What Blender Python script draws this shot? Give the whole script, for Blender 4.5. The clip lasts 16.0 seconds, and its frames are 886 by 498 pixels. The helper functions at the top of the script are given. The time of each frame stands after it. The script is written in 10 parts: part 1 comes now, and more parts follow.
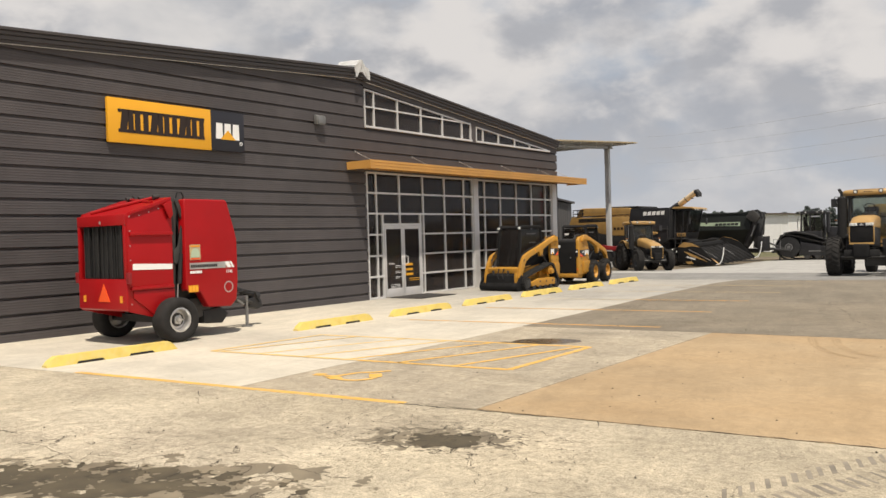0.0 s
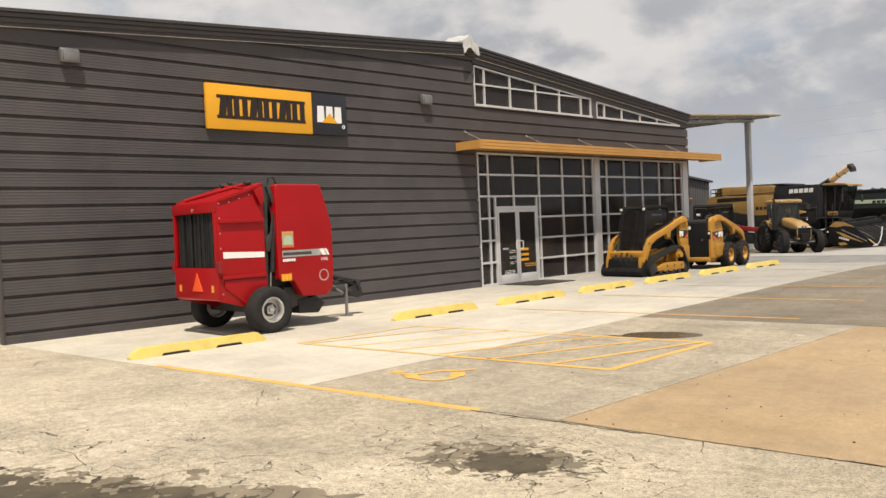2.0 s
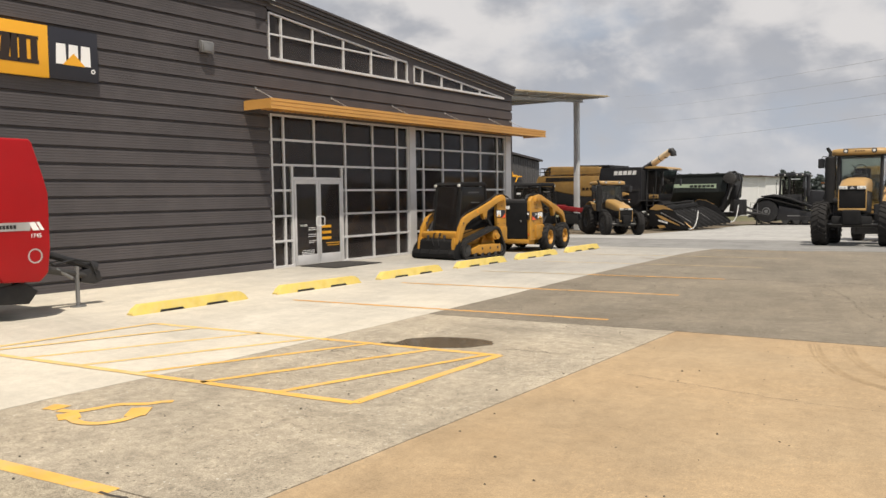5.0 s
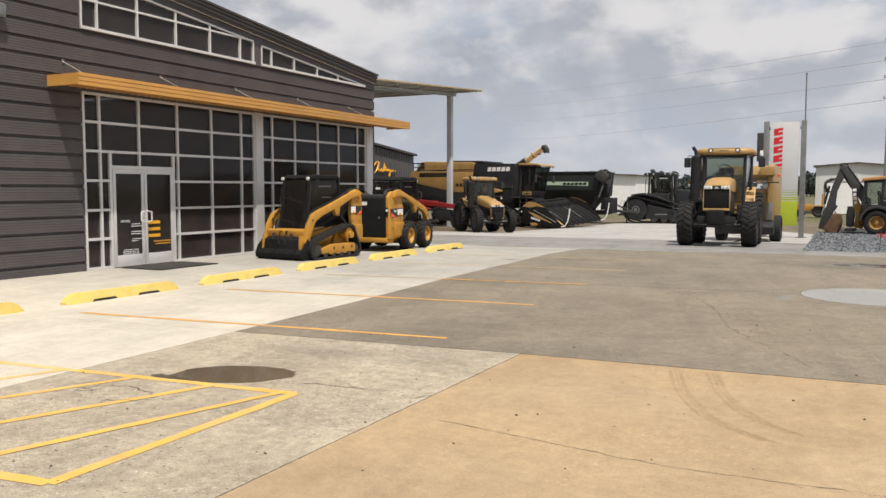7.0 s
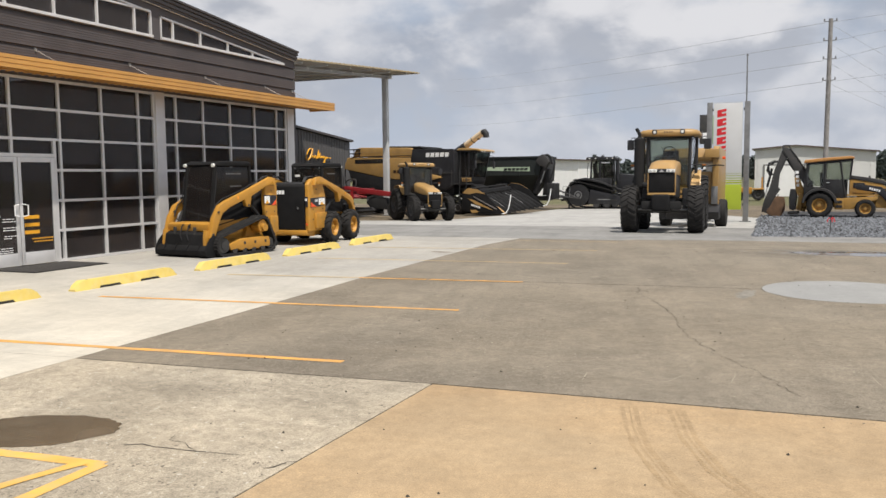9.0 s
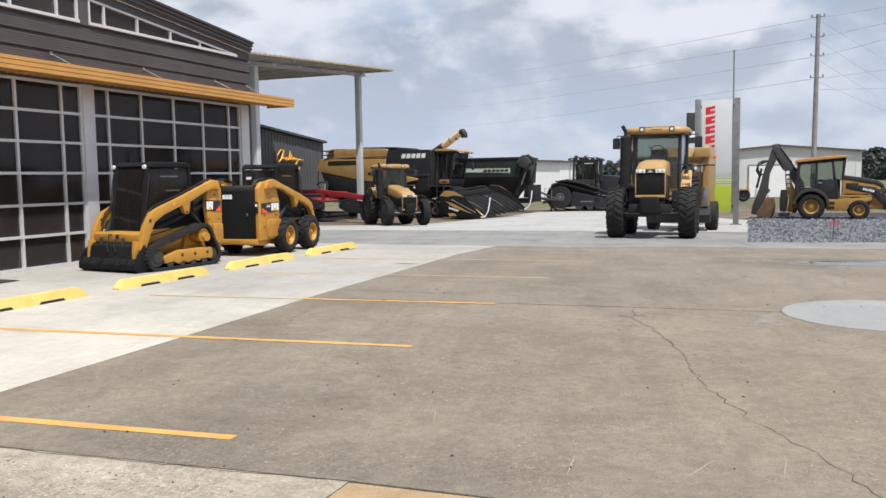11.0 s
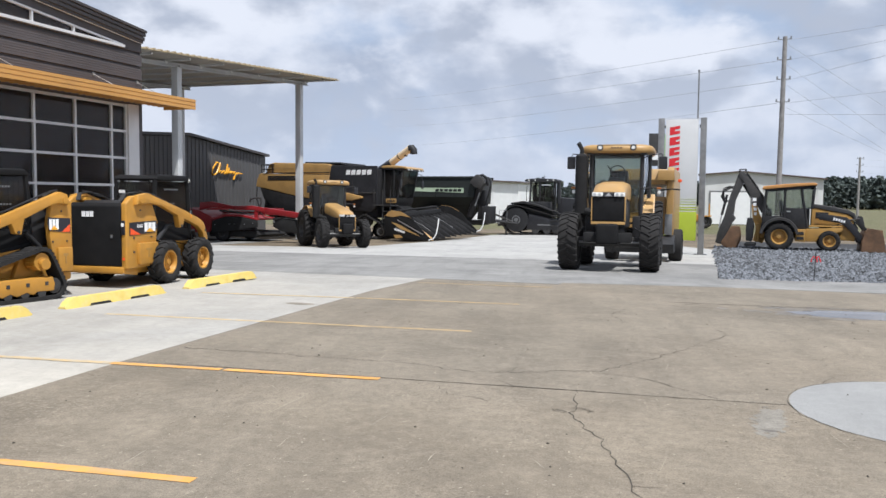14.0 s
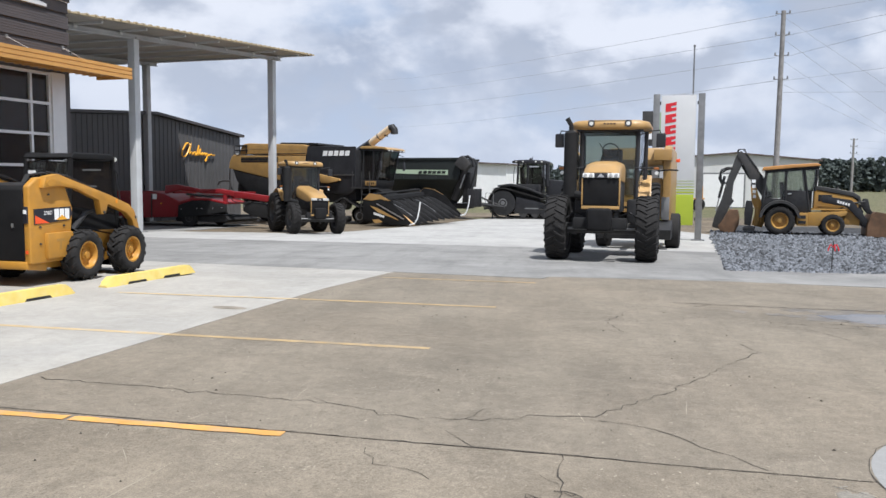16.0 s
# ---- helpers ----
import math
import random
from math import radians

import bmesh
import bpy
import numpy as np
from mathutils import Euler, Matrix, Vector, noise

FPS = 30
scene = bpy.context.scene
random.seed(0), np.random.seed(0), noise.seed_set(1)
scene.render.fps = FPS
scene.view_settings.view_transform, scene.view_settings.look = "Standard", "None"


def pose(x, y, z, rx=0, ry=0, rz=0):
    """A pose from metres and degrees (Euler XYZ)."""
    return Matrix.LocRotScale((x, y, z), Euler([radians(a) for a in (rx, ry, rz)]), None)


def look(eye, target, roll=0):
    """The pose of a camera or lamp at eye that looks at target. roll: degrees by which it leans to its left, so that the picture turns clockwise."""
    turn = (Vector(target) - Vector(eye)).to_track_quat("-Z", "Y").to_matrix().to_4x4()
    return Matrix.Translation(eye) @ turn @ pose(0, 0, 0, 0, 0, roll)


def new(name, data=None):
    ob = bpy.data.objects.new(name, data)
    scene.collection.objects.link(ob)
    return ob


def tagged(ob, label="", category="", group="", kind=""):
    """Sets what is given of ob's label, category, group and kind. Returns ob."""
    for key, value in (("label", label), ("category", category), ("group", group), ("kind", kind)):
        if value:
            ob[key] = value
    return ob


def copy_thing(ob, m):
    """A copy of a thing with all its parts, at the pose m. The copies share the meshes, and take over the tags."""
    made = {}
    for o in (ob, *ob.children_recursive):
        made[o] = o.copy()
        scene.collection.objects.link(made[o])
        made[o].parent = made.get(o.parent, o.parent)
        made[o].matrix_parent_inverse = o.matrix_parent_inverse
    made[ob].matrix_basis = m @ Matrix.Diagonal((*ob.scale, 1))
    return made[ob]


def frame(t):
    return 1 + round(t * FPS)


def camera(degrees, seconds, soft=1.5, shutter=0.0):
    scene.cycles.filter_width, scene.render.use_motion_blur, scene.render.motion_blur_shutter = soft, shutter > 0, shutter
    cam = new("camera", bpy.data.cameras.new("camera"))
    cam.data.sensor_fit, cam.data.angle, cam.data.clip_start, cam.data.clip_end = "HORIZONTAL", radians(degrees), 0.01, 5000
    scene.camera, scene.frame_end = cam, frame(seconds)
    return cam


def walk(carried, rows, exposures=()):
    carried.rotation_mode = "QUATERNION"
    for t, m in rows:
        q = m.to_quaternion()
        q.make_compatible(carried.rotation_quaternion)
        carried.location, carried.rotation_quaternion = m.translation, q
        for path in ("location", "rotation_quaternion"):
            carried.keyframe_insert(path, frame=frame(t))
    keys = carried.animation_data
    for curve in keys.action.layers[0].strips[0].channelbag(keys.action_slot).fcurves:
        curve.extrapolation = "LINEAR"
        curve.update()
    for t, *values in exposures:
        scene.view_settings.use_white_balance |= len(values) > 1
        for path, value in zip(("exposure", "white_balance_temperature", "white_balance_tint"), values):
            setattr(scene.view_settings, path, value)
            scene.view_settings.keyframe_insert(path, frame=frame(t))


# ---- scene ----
cam = camera(56.4, 16.0)
PATH = [
    (0, (16.143, -18.361, 1.768), (14.961, -16.748, 1.741), -1.7),
    (0.5, (16.0, -18.135, 1.778), (14.78, -16.55, 1.753), -1.9),
    (1, (16.035, -17.807, 1.798), (14.759, -16.267, 1.768), -1.6),
    (1.5, (15.871, -17.422, 1.737), (14.544, -15.926, 1.701), -2.2),
    (2, (15.838, -17.04, 1.724), (14.409, -15.641, 1.672), -2.6),
    (2.5, (15.679, -16.578, 1.771), (14.155, -15.285, 1.711), -2.7),
    (3, (15.476, -16.158, 1.747), (13.928, -14.893, 1.674), -3.0),
    (3.5, (15.299, -15.715, 1.727), (13.768, -14.431, 1.652), -2.6),
    (4, (15.179, -15.229, 1.693), (13.743, -13.84, 1.613), -1.9),
    (4.5, (14.998, -14.807, 1.673), (13.738, -13.258, 1.56), -1.6),
    (5, (14.913, -14.303, 1.737), (13.777, -12.662, 1.608), -0.8),
    (7.5, (14.46, -11.827, 1.732), (13.606, -10.024, 1.586), -0.5),
    (8, (14.337, -11.33, 1.726), (13.511, -9.516, 1.571), -1.0),
    (8.5, (14.257, -10.804, 1.707), (13.439, -8.987, 1.53), -0.8),
    (9, (14.141, -10.345, 1.706), (13.37, -8.508, 1.531), -0.6),
    (11.5, (13.545, -7.596, 1.685), (12.815, -5.743, 1.514), -0.8),
    (12, (13.487, -6.984, 1.665), (12.757, -5.13, 1.496), -0.4),
    (12.5, (13.441, -6.433, 1.658), (12.732, -4.569, 1.505), 0.0),
    (13, (13.402, -5.865, 1.67), (12.721, -3.989, 1.53), 0.4),
    (13.5, (13.359, -5.308, 1.697), (12.676, -3.433, 1.566), 0.7),
    (14, (13.251, -4.743, 1.704), (12.603, -2.855, 1.579), 0.5),
    (14.5, (13.175, -4.155, 1.704), (12.524, -2.269, 1.562), 0.5),
    (15, (13.05, -3.592, 1.697), (12.436, -1.695, 1.551), 0.1),
    (15.5, (13.009, -3.023, 1.693), (12.392, -1.127, 1.533), 0.2),
    (16, (12.878, -2.438, 1.677), (12.254, -0.544, 1.511), 0.4),
]
LIGHT = [(0, -0.10, 6850, 10), (2.5, -0.07, 6850, 10), (3.5, -0.08, 6850, 10), (4.5, -0.05, 6750, 10), (5, -0.09, 6700, 10), (7.5, -0.03, 6500, 10), (8.5, 0.0, 6420, 10), (9, -0.02, 6350, 10), (11.5, 0.16, 5920, 10), (16, 0.18, 5800, 10)]
walk(cam, [(t, look(eye, target, roll)) for t, eye, target, roll in PATH], LIGHT)

# ---- place ----
import itertools

SUN = Vector((1.0, -0.9, 2.8)).normalized()


def world_sky():
    w = bpy.data.worlds.new("sky")
    scene.world = w
    w.use_nodes = True
    n, l = w.node_tree.nodes, w.node_tree.links
    n.clear()
    out, bg = n.new("ShaderNodeOutputWorld"), n.new("ShaderNodeBackground")
    sky = n.new("ShaderNodeTexSky")
    sky.sky_type, sky.sun_disc = "NISHITA", False
    sky.sun_elevation = math.asin(SUN.z)
    sky.sun_rotation = math.atan2(SUN.x, SUN.y)
    sky.dust_density, sky.air_density = 3.0, 1.2
    tc = n.new("ShaderNodeTexCoord")
    sep = n.new("ShaderNodeSeparateXYZ")
    l.new(tc.outputs["Generated"], sep.inputs[0])
    add = n.new("ShaderNodeMath")
    add.operation, add.inputs[1].default_value = "ADD", 0.22
    l.new(sep.outputs["Z"], add.inputs[0])
    comb = n.new("ShaderNodeCombineXYZ")
    for i, ax in enumerate("XY"):
        dv = n.new("ShaderNodeMath")
        dv.operation = "DIVIDE"
        l.new(sep.outputs[ax], dv.inputs[0])
        l.new(add.outputs[0], dv.inputs[1])
        l.new(dv.outputs[0], comb.inputs[i])

    def layer(scale, detail, lo, hi, shift, rough=0.55):
        mp = n.new("ShaderNodeMapping")
        mp.inputs["Location"].default_value = shift
        l.new(comb.outputs[0], mp.inputs["Vector"])
        t = n.new("ShaderNodeTexNoise")
        t.inputs["Scale"].default_value, t.inputs["Detail"].default_value = scale, detail
        t.inputs["Roughness"].default_value = rough
        l.new(mp.outputs[0], t.inputs["Vector"])
        r = n.new("ShaderNodeMapRange")
        r.interpolation_type = "SMOOTHSTEP"
        r.inputs["From Min"].default_value, r.inputs["From Max"].default_value = lo, hi
        l.new(t.outputs["Fac"], r.inputs["Value"])
        return r.outputs[0]

    def mix(fac, a, b):
        m = n.new("ShaderNodeMix")
        m.data_type = "RGBA"
        l.new(fac, m.inputs[0])
        for sock, v in ((m.inputs[6], a), (m.inputs[7], b)):
            if isinstance(v, tuple):
                sock.default_value = v
            else:
                l.new(v, sock)
        return m.outputs[2]

    def puffs(scale, lo, hi, shift, rough=0.62):
        mp = n.new("ShaderNodeMapping")
        mp.inputs["Location"].default_value = shift
        mp.inputs["Scale"].default_value = (1, 1, 1.75)
        l.new(tc.outputs["Generated"], mp.inputs["Vector"])
        t = n.new("ShaderNodeTexNoise")
        t.inputs["Scale"].default_value, t.inputs["Detail"].default_value = scale, 6
        t.inputs["Roughness"].default_value, t.inputs["Distortion"].default_value = rough, 0.12
        l.new(mp.outputs[0], t.inputs["Vector"])
        r = n.new("ShaderNodeMapRange")
        r.interpolation_type = "SMOOTHSTEP"
        r.inputs["From Min"].default_value, r.inputs["From Max"].default_value = lo, hi
        l.new(t.outputs["Fac"], r.inputs["Value"])
        return r.outputs[0]

    veil = layer(0.9, 5, 0.12, 0.36, (3.1, 1.7, 0))
    grey = mix(veil, sky.outputs[0], SKY_GREY)
    dark = puffs(4.6, 0.38, 0.60, (0.3, 1.1, 0.13), 0.50)
    cloud = mix(dark, grey, SKY_DARK)
    puff = puffs(4.6, 0.44, 0.64, (0.3, 1.1, 0.0), 0.52)
    cloud = mix(puff, cloud, SKY_PUFF)
    base = puffs(7.5, 0.46, 0.64, (1.9, 0.2, 0.5), 0.50)
    cloud = mix(base, cloud, SKY_BASE)
    crest = puffs(7.5, 0.50, 0.68, (1.9, 0.2, 0.42), 0.52)
    cloud = mix(crest, cloud, SKY_PUFF)
    wisp = puffs(2.2, 0.54, 0.74, (2.3, 0.4, 0.6), 0.6)
    cloud = mix(wisp, cloud, SKY_WISP)
    haze = n.new("ShaderNodeMapRange")
    haze.inputs["From Min"].default_value, haze.inputs["From Max"].default_value = 0.0, 0.16
    haze.inputs["To Min"].default_value, haze.inputs["To Max"].default_value = 0.75, 0.0
    l.new(sep.outputs["Z"], haze.inputs["Value"])
    col = mix(haze.outputs[0], cloud, SKY_HAZE)
    l.new(col, bg.inputs["Color"])
    bg.inputs["Strength"].default_value = 0.1
    l.new(bg.outputs[0], out.inputs[0])


SKY_GREY = (4.1, 4.78, 5.85, 1)
SKY_PUFF = (7.6, 7.5, 7.6, 1)
SKY_DARK = (4.15, 4.45, 5.1, 1)
SKY_BASE = (4.5, 4.7, 5.2, 1)
SKY_WISP = (5.6, 5.75, 6.1, 1)
SKY_HAZE = (5.5, 5.75, 6.3, 1)
world_sky()
sun_data = bpy.data.lights.new("sun", "SUN")
sun_data.energy, sun_data.angle, sun_data.color = 5.0, radians(0.6), (1.0, 0.93, 0.82)
sun_ob = new("sun", sun_data)
sun_ob.matrix_world = look(SUN * 60, (0, 0, 0))

# ---- materials ----


def rgb(r, g, b):
    return (r, g, b, 1)


def mat(name, color, rough=0.6, metal=0.0, var=0.18, scale=3.0, bump=0.05, bscale=40.0, tint=None, dirt=0.0, coat=0.0, spec=0.5):
    """Colour with slow and fine variation, fine relief and an optional dirt tint."""
    m = bpy.data.materials.new(name)
    m.use_nodes = True
    n, l = m.node_tree.nodes, m.node_tree.links
    b = n["Principled BSDF"]
    b.inputs["Roughness"].default_value, b.inputs["Metallic"].default_value = rough, metal
    b.inputs["Coat Weight"].default_value = coat
    b.inputs["Specular IOR Level"].default_value = spec
    tc = n.new("ShaderNodeTexCoord")

    def nz(s, d):
        t = n.new("ShaderNodeTexNoise")
        t.inputs["Scale"].default_value, t.inputs["Detail"].default_value = s, d
        l.new(tc.outputs["Object"], t.inputs["Vector"])
        return t.outputs["Fac"]

    big, fine = nz(scale, 5), nz(bscale, 4)
    ramp = n.new("ShaderNodeMapRange")
    ramp.inputs["From Min"].default_value, ramp.inputs["From Max"].default_value = 0.3, 0.7
    ramp.inputs["To Min"].default_value, ramp.inputs["To Max"].default_value = 1 - var, 1 + var
    l.new(big, ramp.inputs["Value"])
    mul = n.new("ShaderNodeMix")
    mul.data_type, mul.blend_type = "RGBA", "MULTIPLY"
    mul.inputs[0].default_value = 1.0
    mul.inputs[6].default_value = rgb(*color)
    l.new(ramp.outputs[0], mul.inputs[7])
    col = mul.outputs[2]
    if dirt:
        r2 = n.new("ShaderNodeMapRange")
        r2.inputs["From Min"].default_value, r2.inputs["From Max"].default_value = 0.45, 0.75
        r2.inputs["To Max"].default_value = dirt
        l.new(nz(scale * 2.3, 8), r2.inputs["Value"])
        mx = n.new("ShaderNodeMix")
        mx.data_type = "RGBA"
        l.new(r2.outputs[0], mx.inputs[0])
        l.new(col, mx.inputs[6])
        mx.inputs[7].default_value = rgb(*(tint or (0.25, 0.21, 0.16)))
        col = mx.outputs[2]
    l.new(col, b.inputs["Base Color"])
    rr = n.new("ShaderNodeMapRange")
    rr.inputs["To Min"].default_value, rr.inputs["To Max"].default_value = max(0.02, rough - 0.08), min(1, rough + 0.1)
    l.new(big, rr.inputs["Value"])
    l.new(rr.outputs[0], b.inputs["Roughness"])
    if bump:
        bp = n.new("ShaderNodeBump")
        bp.inputs["Strength"].default_value, bp.inputs["Distance"].default_value = bump, 0.02
        l.new(fine, bp.inputs["Height"])
        l.new(bp.outputs[0], b.inputs["Normal"])
    return m


def concrete(name, base, stain, amount, warm=None, speckle=0.15, streak=0.0, rough=0.85, lo=0.42, hi=0.62, mott=0.12, craze=0.0, relief=0.35, pits=0.0, chips=0.0, scratch=0.0, cloud=0.14, dust=None):
    """Slab concrete: broad stains, cloudy wear, drag streaks, pits, pale chips, scratches and grit."""
    m = bpy.data.materials.new(name)
    m.use_nodes = True
    n, l = m.node_tree.nodes, m.node_tree.links
    b = n["Principled BSDF"]
    b.inputs["Roughness"].default_value = rough
    b.inputs["Specular IOR Level"].default_value = 0.25
    tc = n.new("ShaderNodeTexCoord")

    def nz(s, d, stretch=(1, 1, 1), shift=(0, 0, 0), rough=0.6, turn=0.0, warp=0.0):
        mp = n.new("ShaderNodeMapping")
        mp.vector_type = "TEXTURE" if turn else "POINT"
        if turn:
            mp.inputs["Rotation"].default_value = (0, 0, radians(turn))
            mp.inputs["Scale"].default_value = tuple(1 / q for q in stretch)
        else:
            mp.inputs["Scale"].default_value = stretch
        mp.inputs["Location"].default_value = shift
        l.new(tc.outputs["Object"], mp.inputs["Vector"])
        t = n.new("ShaderNodeTexNoise")
        t.inputs["Scale"].default_value, t.inputs["Detail"].default_value = s, d
        t.inputs["Roughness"].default_value, t.inputs["Distortion"].default_value = rough, warp
        l.new(mp.outputs[0], t.inputs["Vector"])
        return t.outputs["Fac"]

    def rng(v, lo, hi, a, c):
        r = n.new("ShaderNodeMapRange")
        for k, x in (("From Min", lo), ("From Max", hi), ("To Min", a), ("To Max", c)):
            r.inputs[k].default_value = x
        l.new(v, r.inputs["Value"])
        return r.outputs[0]

    def times(a, c):
        x = n.new("ShaderNodeMath")
        x.operation = "MULTIPLY"
        l.new(a, x.inputs[0])
        l.new(c, x.inputs[1])
        return x.outputs[0]

    def mix(f, a, c, mode="MIX"):
        x = n.new("ShaderNodeMix")
        x.data_type, x.blend_type = "RGBA", mode
        if isinstance(f, float):
            x.inputs[0].default_value = f
        else:
            l.new(f, x.inputs[0])
        for s, v in ((x.inputs[6], a), (x.inputs[7], c)):
            if isinstance(v, tuple):
                s.default_value = v
            else:
                l.new(v, s)
        return x.outputs[2]

    grey = lambda v: rgb(v, v, v)
    tone = lambda c, q: rgb(*[min(0.85, v * q) for v in c])
    col = mix(rng(nz(0.42, 7, shift=(3, 7, 0), rough=0.62, warp=0.5), lo, hi, 0, amount), rgb(*base), rgb(*stain))
    if warm:
        col = mix(rng(nz(0.22, 5, shift=(11, 2, 0), warp=0.6), 0.4, 0.65, 0, 0.75), col, rgb(*warm))
    col = mix(1.0, col, mix(rng(nz(1.3, 9, rough=0.68, warp=0.8), 0.32, 0.68, 0, 1), grey(1 - cloud), grey(1 + cloud * 0.9)), "MULTIPLY")
    if streak:
        col = mix(rng(nz(1.0, 7, (2.6, 0.28, 1), (4, 4, 0), 0.66, 12), 0.48, 0.70, 0, streak), col, tone(stain, 0.95))
        col = mix(rng(nz(1.0, 7, (0.30, 3.4, 1), (5, 5, 0), 0.66, -8), 0.50, 0.72, 0, streak * 0.8), col, tone(base, 1.16))
        col = mix(rng(nz(1.0, 8, (0.5, 2.4, 1), (15, 8, 0), 0.7, 35), 0.54, 0.72, 0, streak * 0.7), col, tone(base, 1.25))
    grain = nz(9, 12, rough=0.82)
    col = mix(1.0, col, mix(rng(grain, 0.36, 0.64, 0, 1), grey(1 - mott * 1.3), grey(1 + mott * 1.1)), "MULTIPLY")
    if pits:
        where = rng(nz(0.9, 6, shift=(8, 3, 0), rough=0.6), 0.40, 0.62, 0.25, 1.0)
        col = mix(times(rng(nz(42, 3, shift=(1, 4, 0), rough=0.65), 0.53, 0.60, 0, pits), where), col, tone(stain, 0.50))
    if chips:
        where = rng(nz(0.7, 7, shift=(2, 9, 0), rough=0.62, warp=0.6), 0.46, 0.64, 0.0, 1.0)
        col = mix(times(rng(nz(30, 4, (1, 0.7, 1), (7, 1, 0), 0.7), 0.52, 0.60, 0, chips), where), col, tone(base, 1.45))
    if scratch:
        for turn, shift, q in ((28, (2, 8, 0), 1.35), (-20, (6, 3, 0), 1.3), (62, (9, 5, 0), 0.62)):
            thin = rng(nz(1.6, 6, (0.55, 17, 1), shift, 0.66, turn, 0.2), 0.60, 0.66, 0, scratch)
            col = mix(times(thin, rng(nz(0.8, 4, shift=shift), 0.45, 0.6, 0, 1)), col, tone(base, q))
    if craze:
        wob = n.new("ShaderNodeTexNoise")
        wob.inputs["Scale"].default_value, wob.inputs["Detail"].default_value = 2.2, 8
        l.new(tc.outputs["Object"], wob.inputs["Vector"])
        shift = n.new("ShaderNodeVectorMath")
        shift.operation = "MULTIPLY_ADD"
        shift.inputs[1].default_value = (0.5, 0.5, 0)
        l.new(wob.outputs["Color"], shift.inputs[0])
        l.new(tc.outputs["Object"], shift.inputs[2])
        vor = n.new("ShaderNodeTexVoronoi")
        vor.feature = "DISTANCE_TO_EDGE"
        vor.inputs["Scale"].default_value = 1.7
        l.new(shift.outputs[0], vor.inputs["Vector"])
        line = rng(vor.outputs["Distance"], 0.001, 0.006, 1, 0)
        col = mix(times(line, rng(nz(0.5, 4, shift=(4, 6, 0)), 0.5, 0.62, 0, craze)), col, tone(stain, 0.4))
    col = mix(1.0, col, mix(rng(nz(95, 3), 0.35, 0.65, 0, 1), grey(1 - speckle), grey(1 + speckle * 0.7)), "MULTIPLY")
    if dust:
        # tint along y with a drifting edge: painted dimmer light, or greyer old concrete
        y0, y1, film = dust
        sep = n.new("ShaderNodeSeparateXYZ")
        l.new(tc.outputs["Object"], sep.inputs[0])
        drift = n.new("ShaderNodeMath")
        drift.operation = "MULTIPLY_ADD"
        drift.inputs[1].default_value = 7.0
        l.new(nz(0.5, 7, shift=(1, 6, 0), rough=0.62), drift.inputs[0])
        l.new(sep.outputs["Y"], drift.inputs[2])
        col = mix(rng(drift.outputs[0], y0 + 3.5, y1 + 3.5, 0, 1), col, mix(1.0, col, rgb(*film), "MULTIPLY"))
    l.new(col, b.inputs["Base Color"])
    bp = n.new("ShaderNodeBump")
    bp.inputs["Strength"].default_value, bp.inputs["Distance"].default_value = relief, 0.03
    l.new(grain, bp.inputs["Height"])
    l.new(bp.outputs[0], b.inputs["Normal"])
    return m


def glass(name, color, rough=0.02, ior=1.45, film=0.0):
    """Clear or tinted glass, with an optional thin diffuse film that lifts its dark tone."""
    m = bpy.data.materials.new(name)
    m.use_nodes = True
    n, l = m.node_tree.nodes, m.node_tree.links
    b = n["Principled BSDF"]
    b.inputs["Base Color"].default_value = rgb(*color)
    b.inputs["Roughness"].default_value = rough
    b.inputs["Transmission Weight"].default_value = 1.0
    b.inputs["IOR"].default_value = ior
    if film:
        d, mx = n.new("ShaderNodeBsdfDiffuse"), n.new("ShaderNodeMixShader")
        d.inputs["Color"].default_value = rgb(0.165, 0.142, 0.137)
        tc, nz, r = n.new("ShaderNodeTexCoord"), n.new("ShaderNodeTexNoise"), n.new("ShaderNodeMapRange")
        nz.inputs["Scale"].default_value, nz.inputs["Detail"].default_value = 1.4, 6
        l.new(tc.outputs["Object"], nz.inputs["Vector"])
        r.inputs["From Min"].default_value, r.inputs["From Max"].default_value = 0.3, 0.7
        r.inputs["To Min"].default_value, r.inputs["To Max"].default_value = film * 0.8, film * 1.2
        l.new(nz.outputs["Fac"], r.inputs["Value"])
        l.new(r.outputs[0], mx.inputs[0])
        l.new(b.outputs[0], mx.inputs[1])
        l.new(d.outputs[0], mx.inputs[2])
        l.new(mx.outputs[0], n["Material Output"].inputs["Surface"])
    return m


M = {}
M["siding"] = mat("bronze_siding", (0.068, 0.061, 0.065), 0.6, 0, 0.14, 0.8, 0.02, 30, dirt=0.16, tint=(0.146, 0.131, 0.130))
M["trim"] = mat("dark_trim", (0.062, 0.055, 0.056), 0.4, 0, 0.1, 1.2, 0.02)
M["galv"] = mat("pale_steel", (0.450, 0.432, 0.405), 0.5, 0.2, 0.14, 1.5, 0.03, dirt=0.35, tint=(0.270, 0.252, 0.225))
M["alu"] = mat("aluminium_frame", (0.66, 0.655, 0.66), 0.4, 0.25, 0.06, 3, 0.0)
M["white"] = mat("white_paint", (0.72, 0.72, 0.71), 0.5, 0, 0.06, 2, 0.02)
M["canopy"] = mat("white_steel", (0.558, 0.567, 0.576), 0.5, 0, 0.1, 1.0, 0.02, dirt=0.15, tint=(0.360, 0.360, 0.360))
M["canopy_roof"] = mat("cream_roof_edge", (0.474, 0.381, 0.238), 0.5, 0, 0.12, 2, 0.02)
